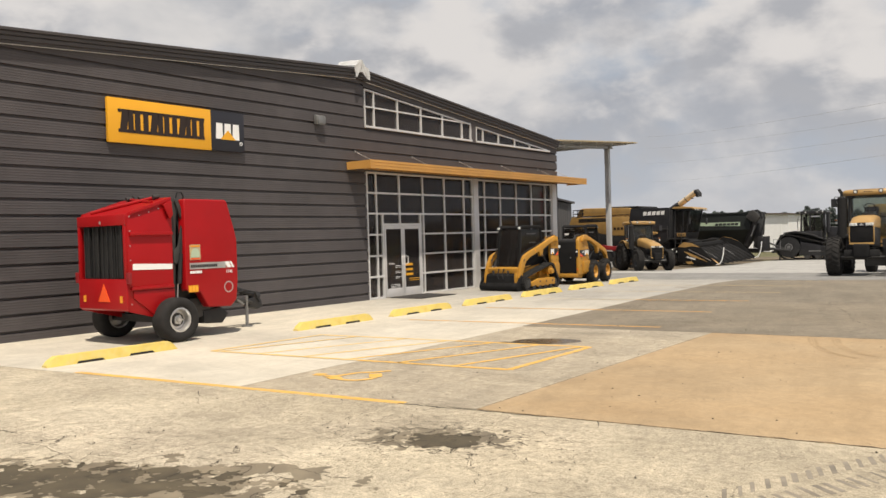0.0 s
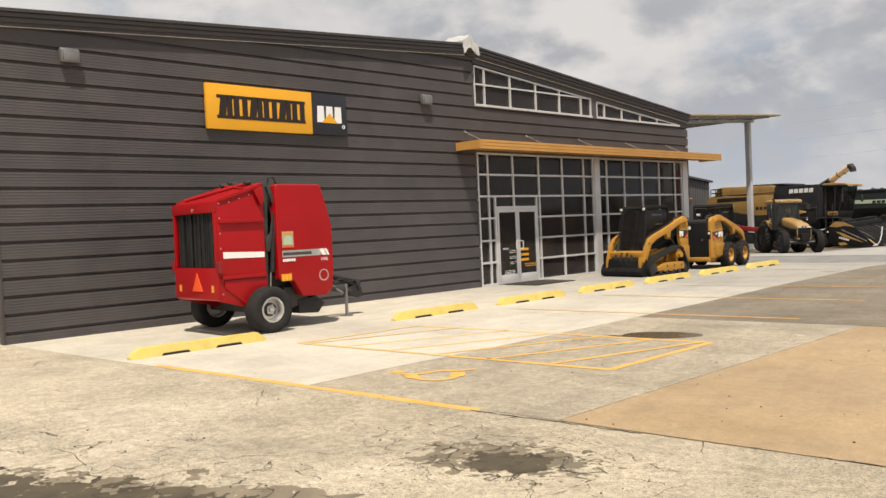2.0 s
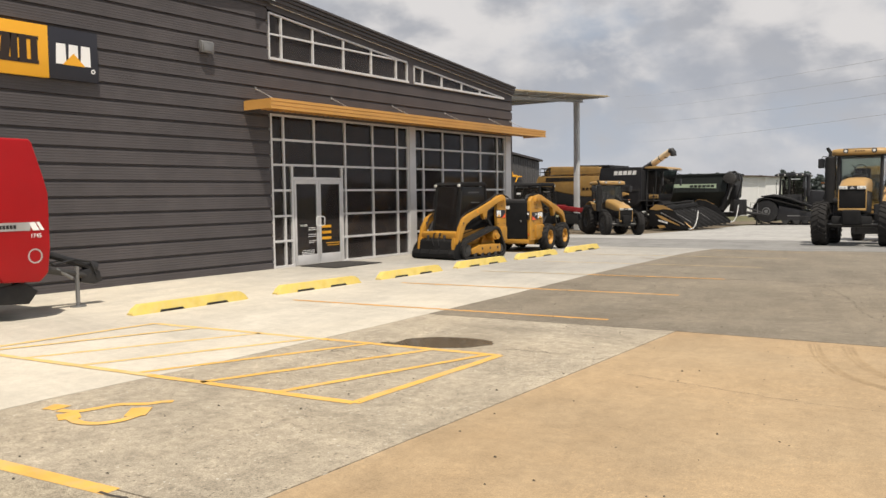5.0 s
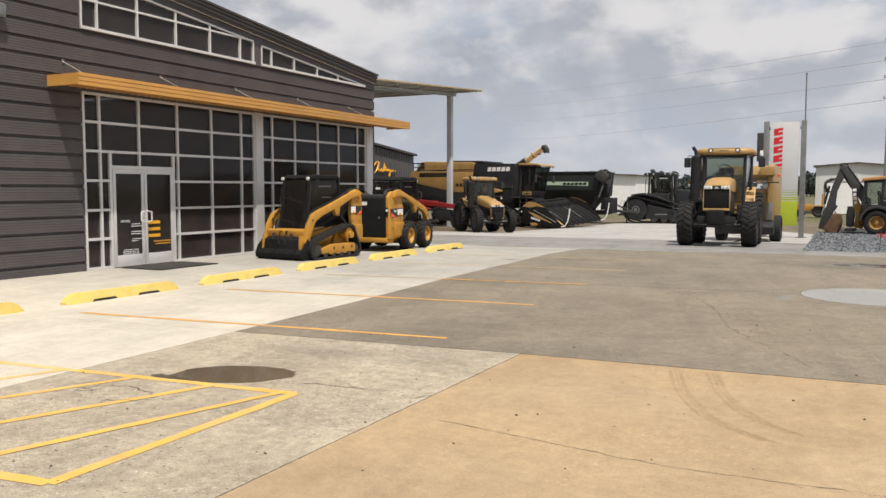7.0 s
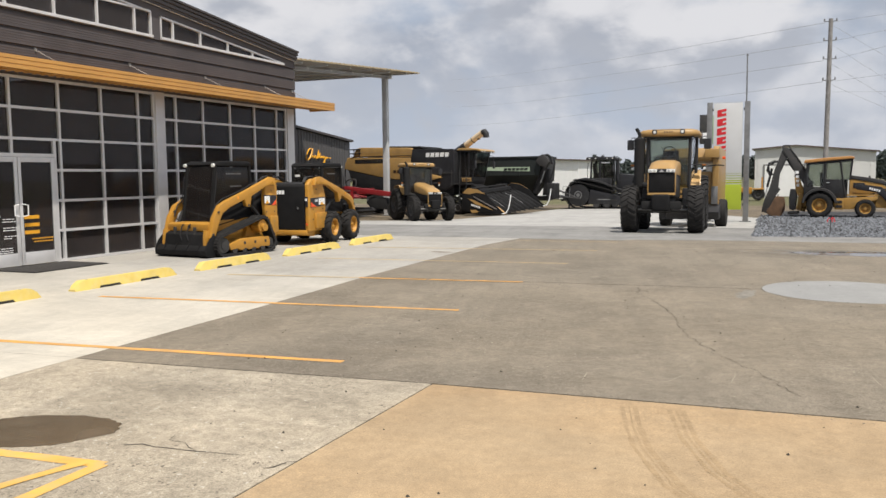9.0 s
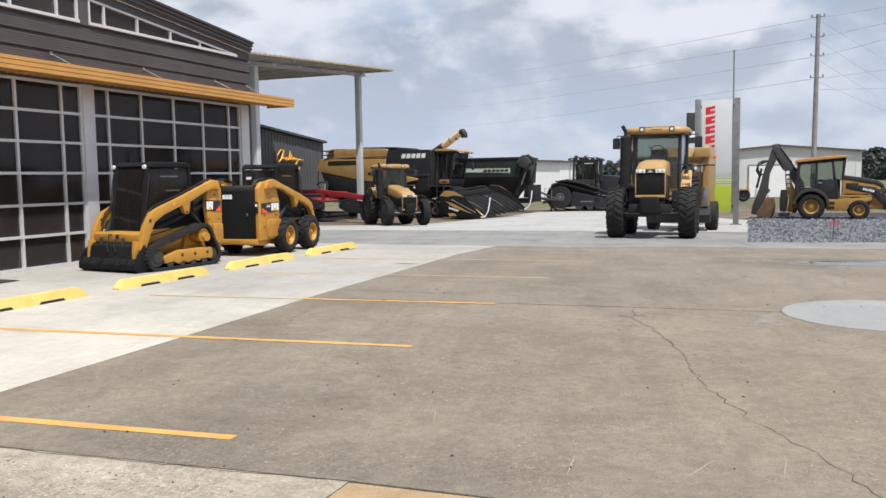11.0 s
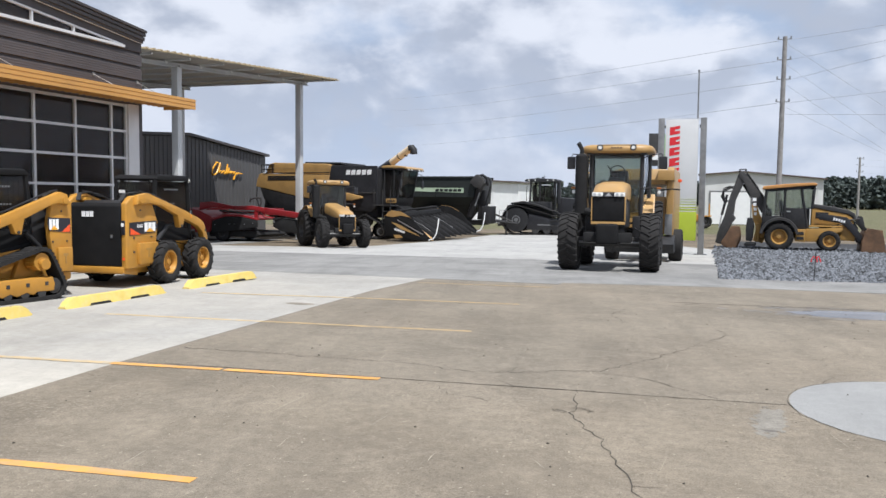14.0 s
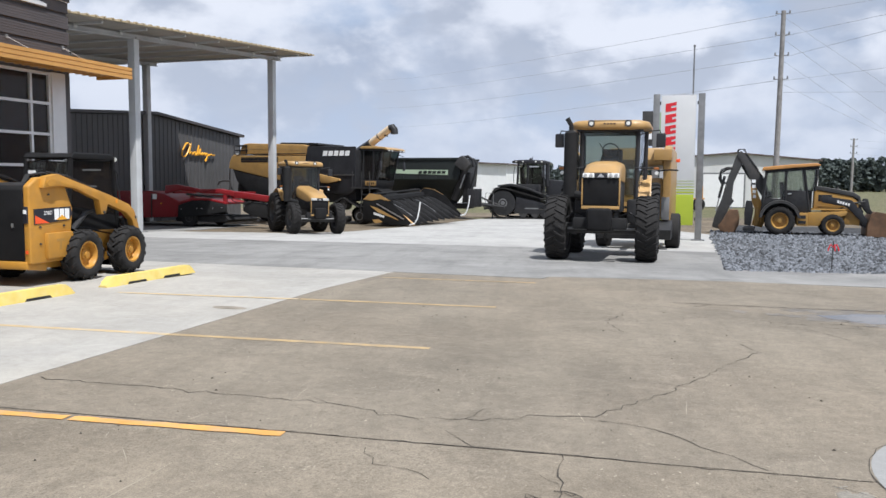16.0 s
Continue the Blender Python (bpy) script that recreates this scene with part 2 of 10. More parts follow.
M["awning"] = mat("orange_metal", (0.546, 0.282, 0.075), 0.4, 0, 0.08, 1.5, 0.01)
M["pane"] = glass("tinted_glass", (0.14, 0.14, 0.15), 0.02, 1.30, 0.17)
M["smokeglass"] = glass("smoked_cab_glass", (0.22, 0.27, 0.26), 0.02, 1.38, 0.08)
M["cabglass"] = glass("cab_glass", (0.56, 0.60, 0.53), 0.02, 1.42, 0.06)
M["darkglass"] = glass("dark_cab_glass", (0.11, 0.125, 0.125), 0.02, 1.32, 0.09)
M["inside"] = mat("interior_paint", (0.20, 0.185, 0.175), 0.8, 0, 0.2, 1)
M["grey_wall"] = mat("grey_ribbed_wall", (0.086, 0.084, 0.086), 0.5, 0, 0.08, 0.7, 0.02)
M["signyel"] = mat("sign_yellow", (0.833, 0.405, 0.026), 0.35, 0, 0.03, 2, 0)
M["signblk"] = mat("sign_black", (0.022, 0.022, 0.03), 0.35, 0, 0.05, 2, 0)
M["letter"] = mat("letter_brown", (0.025, 0.014, 0.010), 0.45, 0, 0.05, 2, 0)
M["paper"] = mat("decal_white", (0.86, 0.86, 0.86), 0.45, 0, 0.03, 2, 0)
M["yellow"] = mat("machine_yellow", (0.470, 0.232, 0.034), 0.45, 0, 0.14, 2.6, 0.02, dirt=0.28, tint=(0.300, 0.185, 0.070), coat=0.05, spec=0.35)
M["gold"] = mat("harvester_yellow", (0.410, 0.246, 0.082), 0.45, 0, 0.14, 1.5, 0.01, dirt=0.4, tint=(0.287, 0.197, 0.098), coat=0.2)
M["canopy_orange"] = mat("faded_orange_roof", (0.50, 0.24, 0.07), 0.55, 0, 0.1, 2, 0.02, dirt=0.2, tint=(0.4, 0.25, 0.12))
M["worn_yellow"] = mat("dusty_machine_yellow", (0.38, 0.21, 0.045), 0.55, 0, 0.15, 2.0, 0.02, dirt=0.35, tint=(0.22, 0.16, 0.09))
M["pale_gold"] = mat("sun_bleached_yellow", (0.74, 0.58, 0.38), 0.5, 0, 0.1, 1.5, 0.01, dirt=0.2, tint=(0.6, 0.46, 0.3))
M["red"] = mat("machine_red", (0.345, 0.004, 0.007), 0.38, 0, 0.06, 2, 0.01, dirt=0.08, tint=(0.22, 0.02, 0.016), coat=0.06, spec=0.3)
M["deepred"] = mat("implement_red", (0.235, 0.010, 0.014), 0.4, 0, 0.1, 2, 0.01, dirt=0.15, tint=(0.180, 0.054, 0.045))
M["black"] = mat("black_paint", (0.021, 0.021, 0.023), 0.5, 0, 0.2, 3, 0.02, dirt=0.25, tint=(0.060, 0.055, 0.050), spec=0.35)
M["satin"] = mat("satin_black", (0.020, 0.020, 0.023), 0.35, 0, 0.2, 3, 0.0, dirt=0.15, tint=(0.05, 0.047, 0.044), spec=0.45)
M["frame"] = mat("dark_grey_frame", (0.040, 0.039, 0.039), 0.55, 0.1, 0.15, 3, 0.03, dirt=0.2, tint=(0.12, 0.1, 0.08))
M["tyre"] = mat("tyre_rubber", (0.0235, 0.0225, 0.0225), 0.85, 0, 0.2, 6, 0.1, 60, dirt=0.15, tint=(0.055, 0.049, 0.043), spec=0.25)
M["chrome"] = mat("bright_steel", (0.62, 0.61, 0.60), 0.3, 0.8, 0.1, 4, 0.0)
M["steel"] = mat("grey_steel", (0.25, 0.25, 0.25), 0.45, 0.6, 0.15, 4, 0.02)
M["rust"] = mat("worn_bucket_steel", (0.145, 0.080, 0.042), 0.65, 0.1, 0.35, 3, 0.05, dirt=0.5, tint=(0.09, 0.06, 0.04))
M["stop"] = mat("wheel_stop_yellow", (0.66, 0.50, 0.13), 0.75, 0, 0.1, 4, 0.1, 50, dirt=0.5, tint=(0.64, 0.55, 0.28))
M["stripe"] = mat("worn_yellow_paint", (0.68, 0.395, 0.085), 0.8, 0, 0.14, 3, 0.1, 80, dirt=0.7, tint=(0.50, 0.36, 0.20))
# a more orange tone for the lines across the yard
M["stripe_orange"] = mat("aged_orange_yellow_paint", (0.60, 0.315, 0.078), 0.8, 0, 0.16, 3, 0.1, 80, dirt=0.8, tint=(0.42, 0.29, 0.17))
M["thin_yellow"] = mat("thin_yellow_paint", (0.66, 0.45, 0.165), 0.8, 0, 0.14, 3, 0.1, 80, dirt=0.8, tint=(0.56, 0.46, 0.30))
M["faded"] = mat("faded_yellow_paint", (0.48, 0.36, 0.20), 0.8, 0, 0.12, 3, 0.1, 80, dirt=0.9, tint=(0.40, 0.37, 0.32))
M["orange"] = mat("orange_reflector", (0.85, 0.10, 0.02), 0.4, 0, 0.03, 2, 0)
M["lens"] = mat("lamp_lens", (0.75, 0.75, 0.72), 0.12, 0.1, 0.05, 5, 0)
M["amber"] = mat("amber_lens", (0.8, 0.32, 0.04), 0.2, 0, 0.05, 5, 0)
M["mat"] = mat("rubber_mat", (0.035, 0.032, 0.03), 0.9, 0, 0.2, 8, 0.3, 120)
M["wood"] = mat("weathered_pole_wood", (0.264, 0.252, 0.243), 0.85, 0, 0.2, 4, 0.2, 25)
M["wire"] = mat("cable_grey", (0.46, 0.47, 0.50), 0.6, 0, 0.05, 2, 0)
M["green"] = mat("cart_dark_green", (0.009, 0.013, 0.013), 0.7, 0, 0.12, 2, 0.01, dirt=0.1, tint=(0.06, 0.06, 0.05))
M["lime"] = mat("lime_band", (0.36, 0.44, 0.03), 0.5, 0, 0.05, 2, 0)
M["palegreen"] = mat("pale_green_stripe", (0.30, 0.42, 0.24), 0.5, 0, 0.05, 2, 0)
M["bannercloth"] = mat("pale_banner_cloth", (0.60, 0.61, 0.62), 0.7, 0, 0.04, 1.5, 0.01)
M["bannerred"] = mat("banner_red", (0.62, 0.02, 0.03), 0.5, 0, 0.05, 2, 0)
M["decal_green"] = mat("pale_green_decal", (0.42, 0.52, 0.38), 0.5, 0, 0.05, 2, 0)
M["soffit"] = mat("dusty_galvanised_deck", (0.36, 0.335, 0.30), 0.55, 0.1, 0.15, 1.0, 0.03, dirt=0.3, tint=(0.27, 0.23, 0.18))
M["rubbed"] = mat("rubbed_off_yellow_paint", (0.38, 0.275, 0.14), 0.85, 0, 0.2, 3, 0.1, 80, dirt=0.9, tint=(0.255, 0.215, 0.160))
M["dull_amber"] = mat("dull_amber_lens", (0.35, 0.12, 0.02), 0.3, 0, 0.05, 5, 0)
M["matte"] = mat("dull_black_plastic", (0.023, 0.023, 0.024), 0.85, 0, 0.2, 3, 0.03, dirt=0.15, tint=(0.04, 0.035, 0.03), spec=0.15)
M["pitch"] = mat("soot_black_steel", (0.014, 0.014, 0.015), 0.75, 0, 0.25, 3, 0.03, dirt=0.2, tint=(0.026, 0.023, 0.02), spec=0.12)
M["crack"] = mat("crack_dirt", (0.055, 0.046, 0.037), 0.95, 0, 0.3, 8, 0.2)
M["wet"] = mat("damp_stain", (0.205, 0.170, 0.118), 0.6, 0, 0.3, 2.5, 0.05, 40)
M["wetdark"] = mat("wet_dark_concrete", (0.078, 0.062, 0.038), 0.75, 0, 0.35, 3.5, 0.05, 40)
M["wetgrey"] = mat("damp_grey_concrete", (0.15, 0.132, 0.11), 0.6, 0, 0.3, 4, 0.1, 60)
M["pool"] = mat("brown_puddle_water", (0.118, 0.090, 0.060), 0.16, 0, 0.25, 2.0, 0.0)
M["water"] = mat("puddle_water", (0.10, 0.085, 0.07), 0.06, 0, 0.2, 1.5, 0.0)
M["rubbermark"] = mat("tyre_mark", (0.23, 0.20, 0.16), 0.9, 0, 0.3, 5, 0.1)
M["foliage"] = mat("far_foliage", (0.078, 0.096, 0.088), 0.9, 0, 0.5, 1.2, 0.3, 6)
M["bark"] = mat("bark", (0.10, 0.08, 0.06), 0.9, 0, 0.2, 4, 0.2)
M["farwall"] = mat("cream_metal_wall", (0.66, 0.66, 0.65), 0.55, 0, 0.06, 0.5, 0.02)
M["darkroof"] = mat("brown_roof_edge", (0.12, 0.09, 0.08), 0.5, 0, 0.1, 1)
# the apron is one tone; weaker light beside the loaders is in its colour
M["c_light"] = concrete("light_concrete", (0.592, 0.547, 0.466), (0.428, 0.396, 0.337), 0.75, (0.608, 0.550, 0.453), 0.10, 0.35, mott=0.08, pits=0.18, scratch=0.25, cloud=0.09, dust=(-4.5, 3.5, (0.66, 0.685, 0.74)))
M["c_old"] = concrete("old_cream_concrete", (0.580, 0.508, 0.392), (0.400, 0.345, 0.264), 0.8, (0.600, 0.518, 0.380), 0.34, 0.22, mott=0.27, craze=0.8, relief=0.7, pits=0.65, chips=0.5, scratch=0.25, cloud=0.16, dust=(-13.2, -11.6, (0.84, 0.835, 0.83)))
M["c_grey"] = concrete("grey_concrete", (0.230, 0.198, 0.155), (0.155, 0.132, 0.102), 0.85, (0.260, 0.218, 0.163), 0.22, 0.45, mott=0.17, relief=0.4, pits=0.4, chips=0.55, scratch=0.5, cloud=0.15)
M["c_north"] = concrete("tan_grey_concrete", (0.230, 0.199, 0.156), (0.158, 0.137, 0.108), 0.75, (0.250, 0.211, 0.162), 0.20, 0.45, mott=0.15, craze=0.3, relief=0.4, pits=0.35, chips=0.4, scratch=0.3, cloud=0.13)
M["c_worn"] = concrete("worn_pale_grey_concrete", (0.440, 0.384, 0.300), (0.268, 0.231, 0.179), 0.80, (0.478, 0.405, 0.303), 0.28, 0.45, mott=0.23, craze=0.25, relief=0.5, pits=0.45, chips=0.4, scratch=0.4, cloud=0.18)
M["c_tan"] = concrete("tan_concrete", (0.396, 0.277, 0.158), (0.302, 0.219, 0.133), 0.7, (0.440, 0.337, 0.217), 0.16, 0.35, mott=0.11, relief=0.3, pits=0.25, chips=0.4, scratch=0.3, cloud=0.11)
M["c_far"] = concrete("new_grey_concrete", (0.262, 0.256, 0.246), (0.172, 0.169, 0.163), 0.8, None, 0.08, 0.6, mott=0.06, cloud=0.12)
M["c_pale"] = concrete("bright_grey_concrete", (0.40, 0.392, 0.376), (0.30, 0.295, 0.284), 0.7, None, 0.08, 0.4, mott=0.06)
M["c_patch"] = concrete("pale_mortar", (0.255, 0.236, 0.203), (0.200, 0.182, 0.154), 0.8, None, 0.15, 0.3, mott=0.16, pits=0.3, cloud=0.14)
M["c_disc"] = concrete("smooth_grey_pad", (0.300, 0.298, 0.290), (0.236, 0.236, 0.233), 0.7, None, 0.06, 0.2, mott=0.06, pits=0.2, scratch=0.2, cloud=0.07)
M["dirt"] = concrete("packed_dirt", (0.187, 0.149, 0.102), (0.102, 0.085, 0.064), 0.8, None, 0.4)
M["gravelbed"] = concrete("gravel_bed", (0.052, 0.052, 0.054), (0.032, 0.032, 0.033), 0.7, None, 0.6)
M["grass"] = concrete("dry_grass_ground", (0.115, 0.115, 0.055), (0.17, 0.15, 0.09), 0.8, None, 0.5)
M["stone"] = mat("blue_grey_stone", (0.138, 0.139, 0.144), 0.85, 0, 0.5, 3.0, 0.2)

# ---- mesh helpers ----


def quad_bridge(bm, ra, rb, close=True):
    k = len(ra)
    for i in range(k if close else k - 1):
        bm.faces.new((ra[i], ra[(i + 1) % k], rb[(i + 1) % k], rb[i]))


def box(bm, x0, y0, z0, x1, y1, z1, m=None):
    vs = [bm.verts.new(Vector((x, y, z)) if m is None else m @ Vector((x, y, z))) for z in (z0, z1) for x, y in ((x0, y0), (x1, y0), (x1, y1), (x0, y1))]
    bm.faces.new(vs[3::-1])
    bm.faces.new(vs[4:])
    quad_bridge(bm, vs[:4], vs[4:])
    return vs


def prism(bm, poly, a, b, axis="y", m=None):
    """A closed outline drawn in the plane across axis, drawn out along it from a to b."""
    def put(u, v, w):
        p = {"x": (w, u, v), "y": (u, w, v), "z": (u, v, w)}[axis]
        return bm.verts.new(Vector(p) if m is None else m @ Vector(p))
    ra, rb = [put(u, v, a) for u, v in poly], [put(u, v, b) for u, v in poly]
    bm.faces.new(ra[::-1])
    bm.faces.new(rb)
    quad_bridge(bm, ra, rb)
    return ra + rb


def rod(bm, p, q, r, seg=10, r2=None, cap=True):
    p, q = Vector(p), Vector(q)
    d = (q - p).normalized()
    u = d.orthogonal().normalized()
    v = d.cross(u)
    r2 = r if r2 is None else r2
    ring = lambda c, rr: [bm.verts.new(c + rr * (math.cos(2 * math.pi * i / seg) * u + math.sin(2 * math.pi * i / seg) * v)) for i in range(seg)]
    a, b = ring(p, r), ring(q, r2)
    quad_bridge(bm, a, b)
    if cap:
        bm.faces.new(a[::-1])
        bm.faces.new(b)


def pipe(bm, pts, r, seg=8):
    pts = [Vector(p) for p in pts]
    rings, u = [], None
    for i, p in enumerate(pts):
        d = (pts[min(i + 1, len(pts) - 1)] - pts[max(i - 1, 0)]).normalized()
        u = d.orthogonal().normalized() if u is None else (u - d * u.dot(d)).normalized()
        v = d.cross(u)
        rings.append([bm.verts.new(p + r * (math.cos(2 * math.pi * k / seg) * u + math.sin(2 * math.pi * k / seg) * v)) for k in range(seg)])
    for a, b in zip(rings, rings[1:]):
        quad_bridge(bm, a, b)
    bm.faces.new(rings[0][::-1])
    bm.faces.new(rings[-1])


def revolve(bm, prof, seg=28, m=None, close=False):
    """Turns a profile of (radius, along y) about the y axis."""
    rings = []
    for i in range(seg):
        a = 2 * math.pi * i / seg
        ring = []
        for r, y in prof:
            p = Vector((r * math.cos(a), y, r * math.sin(a)))
            ring.append(bm.verts.new(p if m is None else m @ p))
        rings.append(ring)
    for i in range(seg):
        quad_bridge(bm, rings[i], rings[(i + 1) % seg], close)


def loft(bm, rings, cap=True):
    rs = [[bm.verts.new(Vector(p)) for p in r] for r in rings]
    for a, b in zip(rs, rs[1:]):
        quad_bridge(bm, a, b)
    if cap:
        bm.faces.new(rs[0][::-1])
        bm.faces.new(rs[-1])


def soften(bm, width, seg=2, angle=30):
    bmesh.ops.remove_doubles(bm, verts=bm.verts, dist=1e-5)
    bmesh.ops.recalc_face_normals(bm, faces=bm.faces)
    edges = [e for e in bm.edges if len(e.link_faces) == 2 and e.calc_face_angle(0) > radians(angle)]
    bmesh.ops.bevel(bm, geom=edges, offset=width, segments=seg, affect="EDGES", profile=0.6, clamp_overlap=True)
    return bm


def mesh_of(name, bm, material, smooth=None):
    bmesh.ops.recalc_face_normals(bm, faces=bm.faces)
    if smooth:
        for f in bm.faces:
            f.smooth = True
        for e in bm.edges:
            if len(e.link_faces) == 2 and e.calc_face_angle(0) > radians(smooth):
                e.smooth = False
    me = bpy.data.meshes.new(name)
    bm.to_mesh(me)
    bm.free()
    me.materials.append(M[material] if isinstance(material, str) else material)
    return me


def part(name, bm, material, parent, label="", smooth=35, m=None):
    ob = new(name, bm if isinstance(bm, bpy.types.Mesh) else mesh_of(name, bm, material, smooth))
    ob.parent = parent
    if m is not None:
        ob.matrix_basis = m
    if label:
        ob["label"] = label
    return ob


def thing(name, m, label, category, group="", kind=""):
    ob = new(name)
    ob.empty_display_size = 0.3
    ob.matrix_world = m
    return tagged(ob, label, category, group, kind)


def setting(name, bm, material, label="", category="", smooth=35):
    return tagged(new(name, mesh_of(name, bm, material, smooth)), label, category, "", "structure")


def B(fn, *a, **k):
    bm = bmesh.new()
    fn(bm, *a, **k)
    return bm


def boxb(x0, y0, z0, x1, y1, z1, bev=0.0, seg=2, m=None):
    bm = B(box, x0, y0, z0, x1, y1, z1, m)
    return soften(bm, bev, seg) if bev else bm


def prismb(poly, a, b, axis="y", bev=0.0, seg=2):
    bm = B(prism, poly, a, b, axis)
    return soften(bm, bev, seg) if bev else bm


def text_mesh(body, size, material, depth=0.004, bold=0.0):
    """Lettering in the built-in font, as a mesh in the plane of x and z."""
    cu = bpy.data.curves.new("lettering", "FONT")
    cu.body, cu.size, cu.extrude, cu.offset = body, size, depth, bold
    cu.align_x, cu.align_y = "CENTER", "CENTER"
    ob = bpy.data.objects.new("lettering", cu)
    scene.collection.objects.link(ob)
    me = bpy.data.meshes.new_from_object(ob.evaluated_get(bpy.context.evaluated_depsgraph_get()))
    bpy.data.objects.remove(ob)
    me.transform(Matrix.Rotation(radians(90), 4, "X"))
    me.materials.clear()
    me.materials.append(M[material])
    return me


def gz(y):
    """Height of the yard: level by the building, then a slight fall to the back."""
    pts = ((-60, 0), (9, 0), (16, -0.17), (28, -0.51), (40, -0.68), (60, -0.8), (4000, -0.8))
    for (a, za), (b, zb) in zip(pts, pts[1:]):
        if a <= y <= b:
            return za + (zb - za) * (y - a) / (b - a)
    return 0.0


def on_ground(x, y, turn=0.0, pitch=True):
    """The pose of a thing on the yard; turn is its heading, 0 along +x."""
    slope = math.degrees(math.atan((gz(y + 1) - gz(y - 1)) / 2)) if pitch else 0
    return Matrix.Translation((x, y, gz(y))) @ Matrix.Rotation(radians(slope), 4, "X") @ Matrix.Rotation(radians(turn), 4, "Z")

# ---- ground ----
STRIPS = (-60, -30, 9, 16, 28, 40, 60)


def slab(name, poly, material, label, lift=0.0, deep=0.1, category="pavement", kind="structure"):
    """A cast slab with upright edges that follows the fall of the yard."""
    bm = bmesh.new()
    vs = [bm.verts.new((x, y, 0)) for x, y in poly]
    f = bm.faces.new(vs)
    for y in STRIPS:
        bmesh.ops.bisect_plane(bm, geom=bm.verts[:] + bm.edges[:] + bm.faces[:], plane_co=(0, y, 0), plane_no=(0, 1, 0))
    if f.is_valid and f.normal.z < 0 or any(g.normal.z < 0 for g in bm.faces):
        bmesh.ops.reverse_faces(bm, faces=bm.faces)
    for v in bm.verts:
        v.co.z = gz(v.co.y) + lift
    if deep:
        ex = bmesh.ops.extrude_face_region(bm, geom=bm.faces[:])
        for g in ex["geom"]:
            if isinstance(g, bmesh.types.BMVert):
                g.co.z -= deep
    ob = new(name, mesh_of(name, bm, material, None))
    return tagged(ob, label, category, "", kind)


def ground_sheet():
    bm = bmesh.new()
    xs = (-3000, -300, -60, -20, 0, 20, 60, 300, 3000)
    ys = (-3000, -300, -60, -30, 9, 16, 28, 40, 60, 150, 400, 3500)
    g = [[bm.verts.new((x, y, gz(max(-60, y)) - 0.06)) for x in xs] for y in ys]
    for a, b in zip(g, g[1:]):
        for i in range(len(xs) - 1):
            bm.faces.new((a[i], a[i + 1], b[i + 1], b[i]))
    setting("ground", bm, "grass", "flat dry grass and dirt ground to the horizon", "ground")


ground_sheet()
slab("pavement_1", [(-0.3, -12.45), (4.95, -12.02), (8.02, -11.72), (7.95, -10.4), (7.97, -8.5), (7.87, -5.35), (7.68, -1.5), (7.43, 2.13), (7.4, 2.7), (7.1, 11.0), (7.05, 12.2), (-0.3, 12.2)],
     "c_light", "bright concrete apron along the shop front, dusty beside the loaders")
slab("pavement_2", [(8.035, -11.71), (10.41, -11.43), (11.37, -11.36), (11.45, -4.2), (7.832, -4.5), (7.882, -5.35), (7.982, -8.5), (7.962, -10.4)],
     "c_worn", "worn pale grey concrete by the access aisle")
slab("pavement_7", [(11.45, -4.185), (40, -3.0), (40, 4.65), (7.43, 2.13), (7.692, -1.5), (7.825, -4.485)],
     "c_grey", "weathered grey concrete yard with chips and scratches")
slab("pavement_11", [(7.43, 2.142), (40, 4.662), (40, 13.2), (13.1, 13.2), (10.0, 12.6), (9.95, 11.4), (7.112, 11.0), (7.412, 2.7)],
     "c_north", "tan-grey concrete yard with long cracks")
slab("pavement_3", [(-40, -60), (60, -60), (60, -8.6), (15.09, -11.09), (11.82, -11.36), (10.41, -11.445), (8.03, -11.735), (4.95, -12.033), (-0.3, -12.463), (-40, -12.5)],
     "c_old", "old cream concrete with cracks and mud stains")
slab("pavement_4", [(11.382, -11.35), (15.09, -11.07), (40, -9.6), (40, -3.02), (11.462, -4.213)],
     "c_tan", "tan concrete patch with faint tyre marks")
slab("pavement_5", [(-8.0, 12.215), (9.93, 12.215), (10.0, 12.615), (13.1, 13.215), (40, 14.0), (40, 17.9), (16.3, 16.9), (13.08, 15.92), (13.02, 23.0), (-8.0, 20.6)],
     "c_far", "newer grey concrete yard by the machines")
slab("pavement_8", [(-8.0, 20.61), (13.02, 23.01), (12.88, 33.5), (12.9, 35.2), (4.6, 50.5), (-1.2, 47.5), (-1.45, 37), (-1.9, 30), (-3.0, 27.4), (-8.0, 25.5)],
     "c_pale", "bright pale concrete yard by the machines")
slab("pavement_6", [(-40, 12.3), (-8.02, 12.3), (-8.02, 25.5), (-8.6, 33.6), (-40, 33.6)], "c_far", "pale concrete floor under the canopy", lift=-0.004)
slab("dirt_lot", [(-40, 33.62), (-8.58, 33.62), (-8.0, 25.52), (-3.02, 27.42), (-1.92, 30), (-1.47, 37), (-1.22, 47.52), (-8, 58), (-40, 58)], "dirt", "packed dark dirt under the harvesting machines", lift=-0.02, deep=0.06, category="dirt")
slab("gravel_lot", [(13.1, 15.94), (16.3, 16.92), (40, 17.92), (60, 47), (13.3, 47), (12.92, 35.2), (12.9, 33.5)], "gravelbed", "bed of grey gravel", lift=-0.02, deep=0.06, category="gravel")
slab("gravel_road", [(-60, 54), (4.7, 50.55), (12.93, 35.25), (13.3, 47.02), (60, 47.02), (60, 57), (-60, 61)], "dirt", "dirt track behind the yard", lift=-0.03, deep=0.05, category="dirt")


slab("pavement_10", [(7.07, 11.015), (7.112, 11.012), (9.94, 11.412), (9.985, 12.20), (7.062, 12.20)], "c_north", "narrow worn strip of concrete at the yard edge", lift=-0.004)


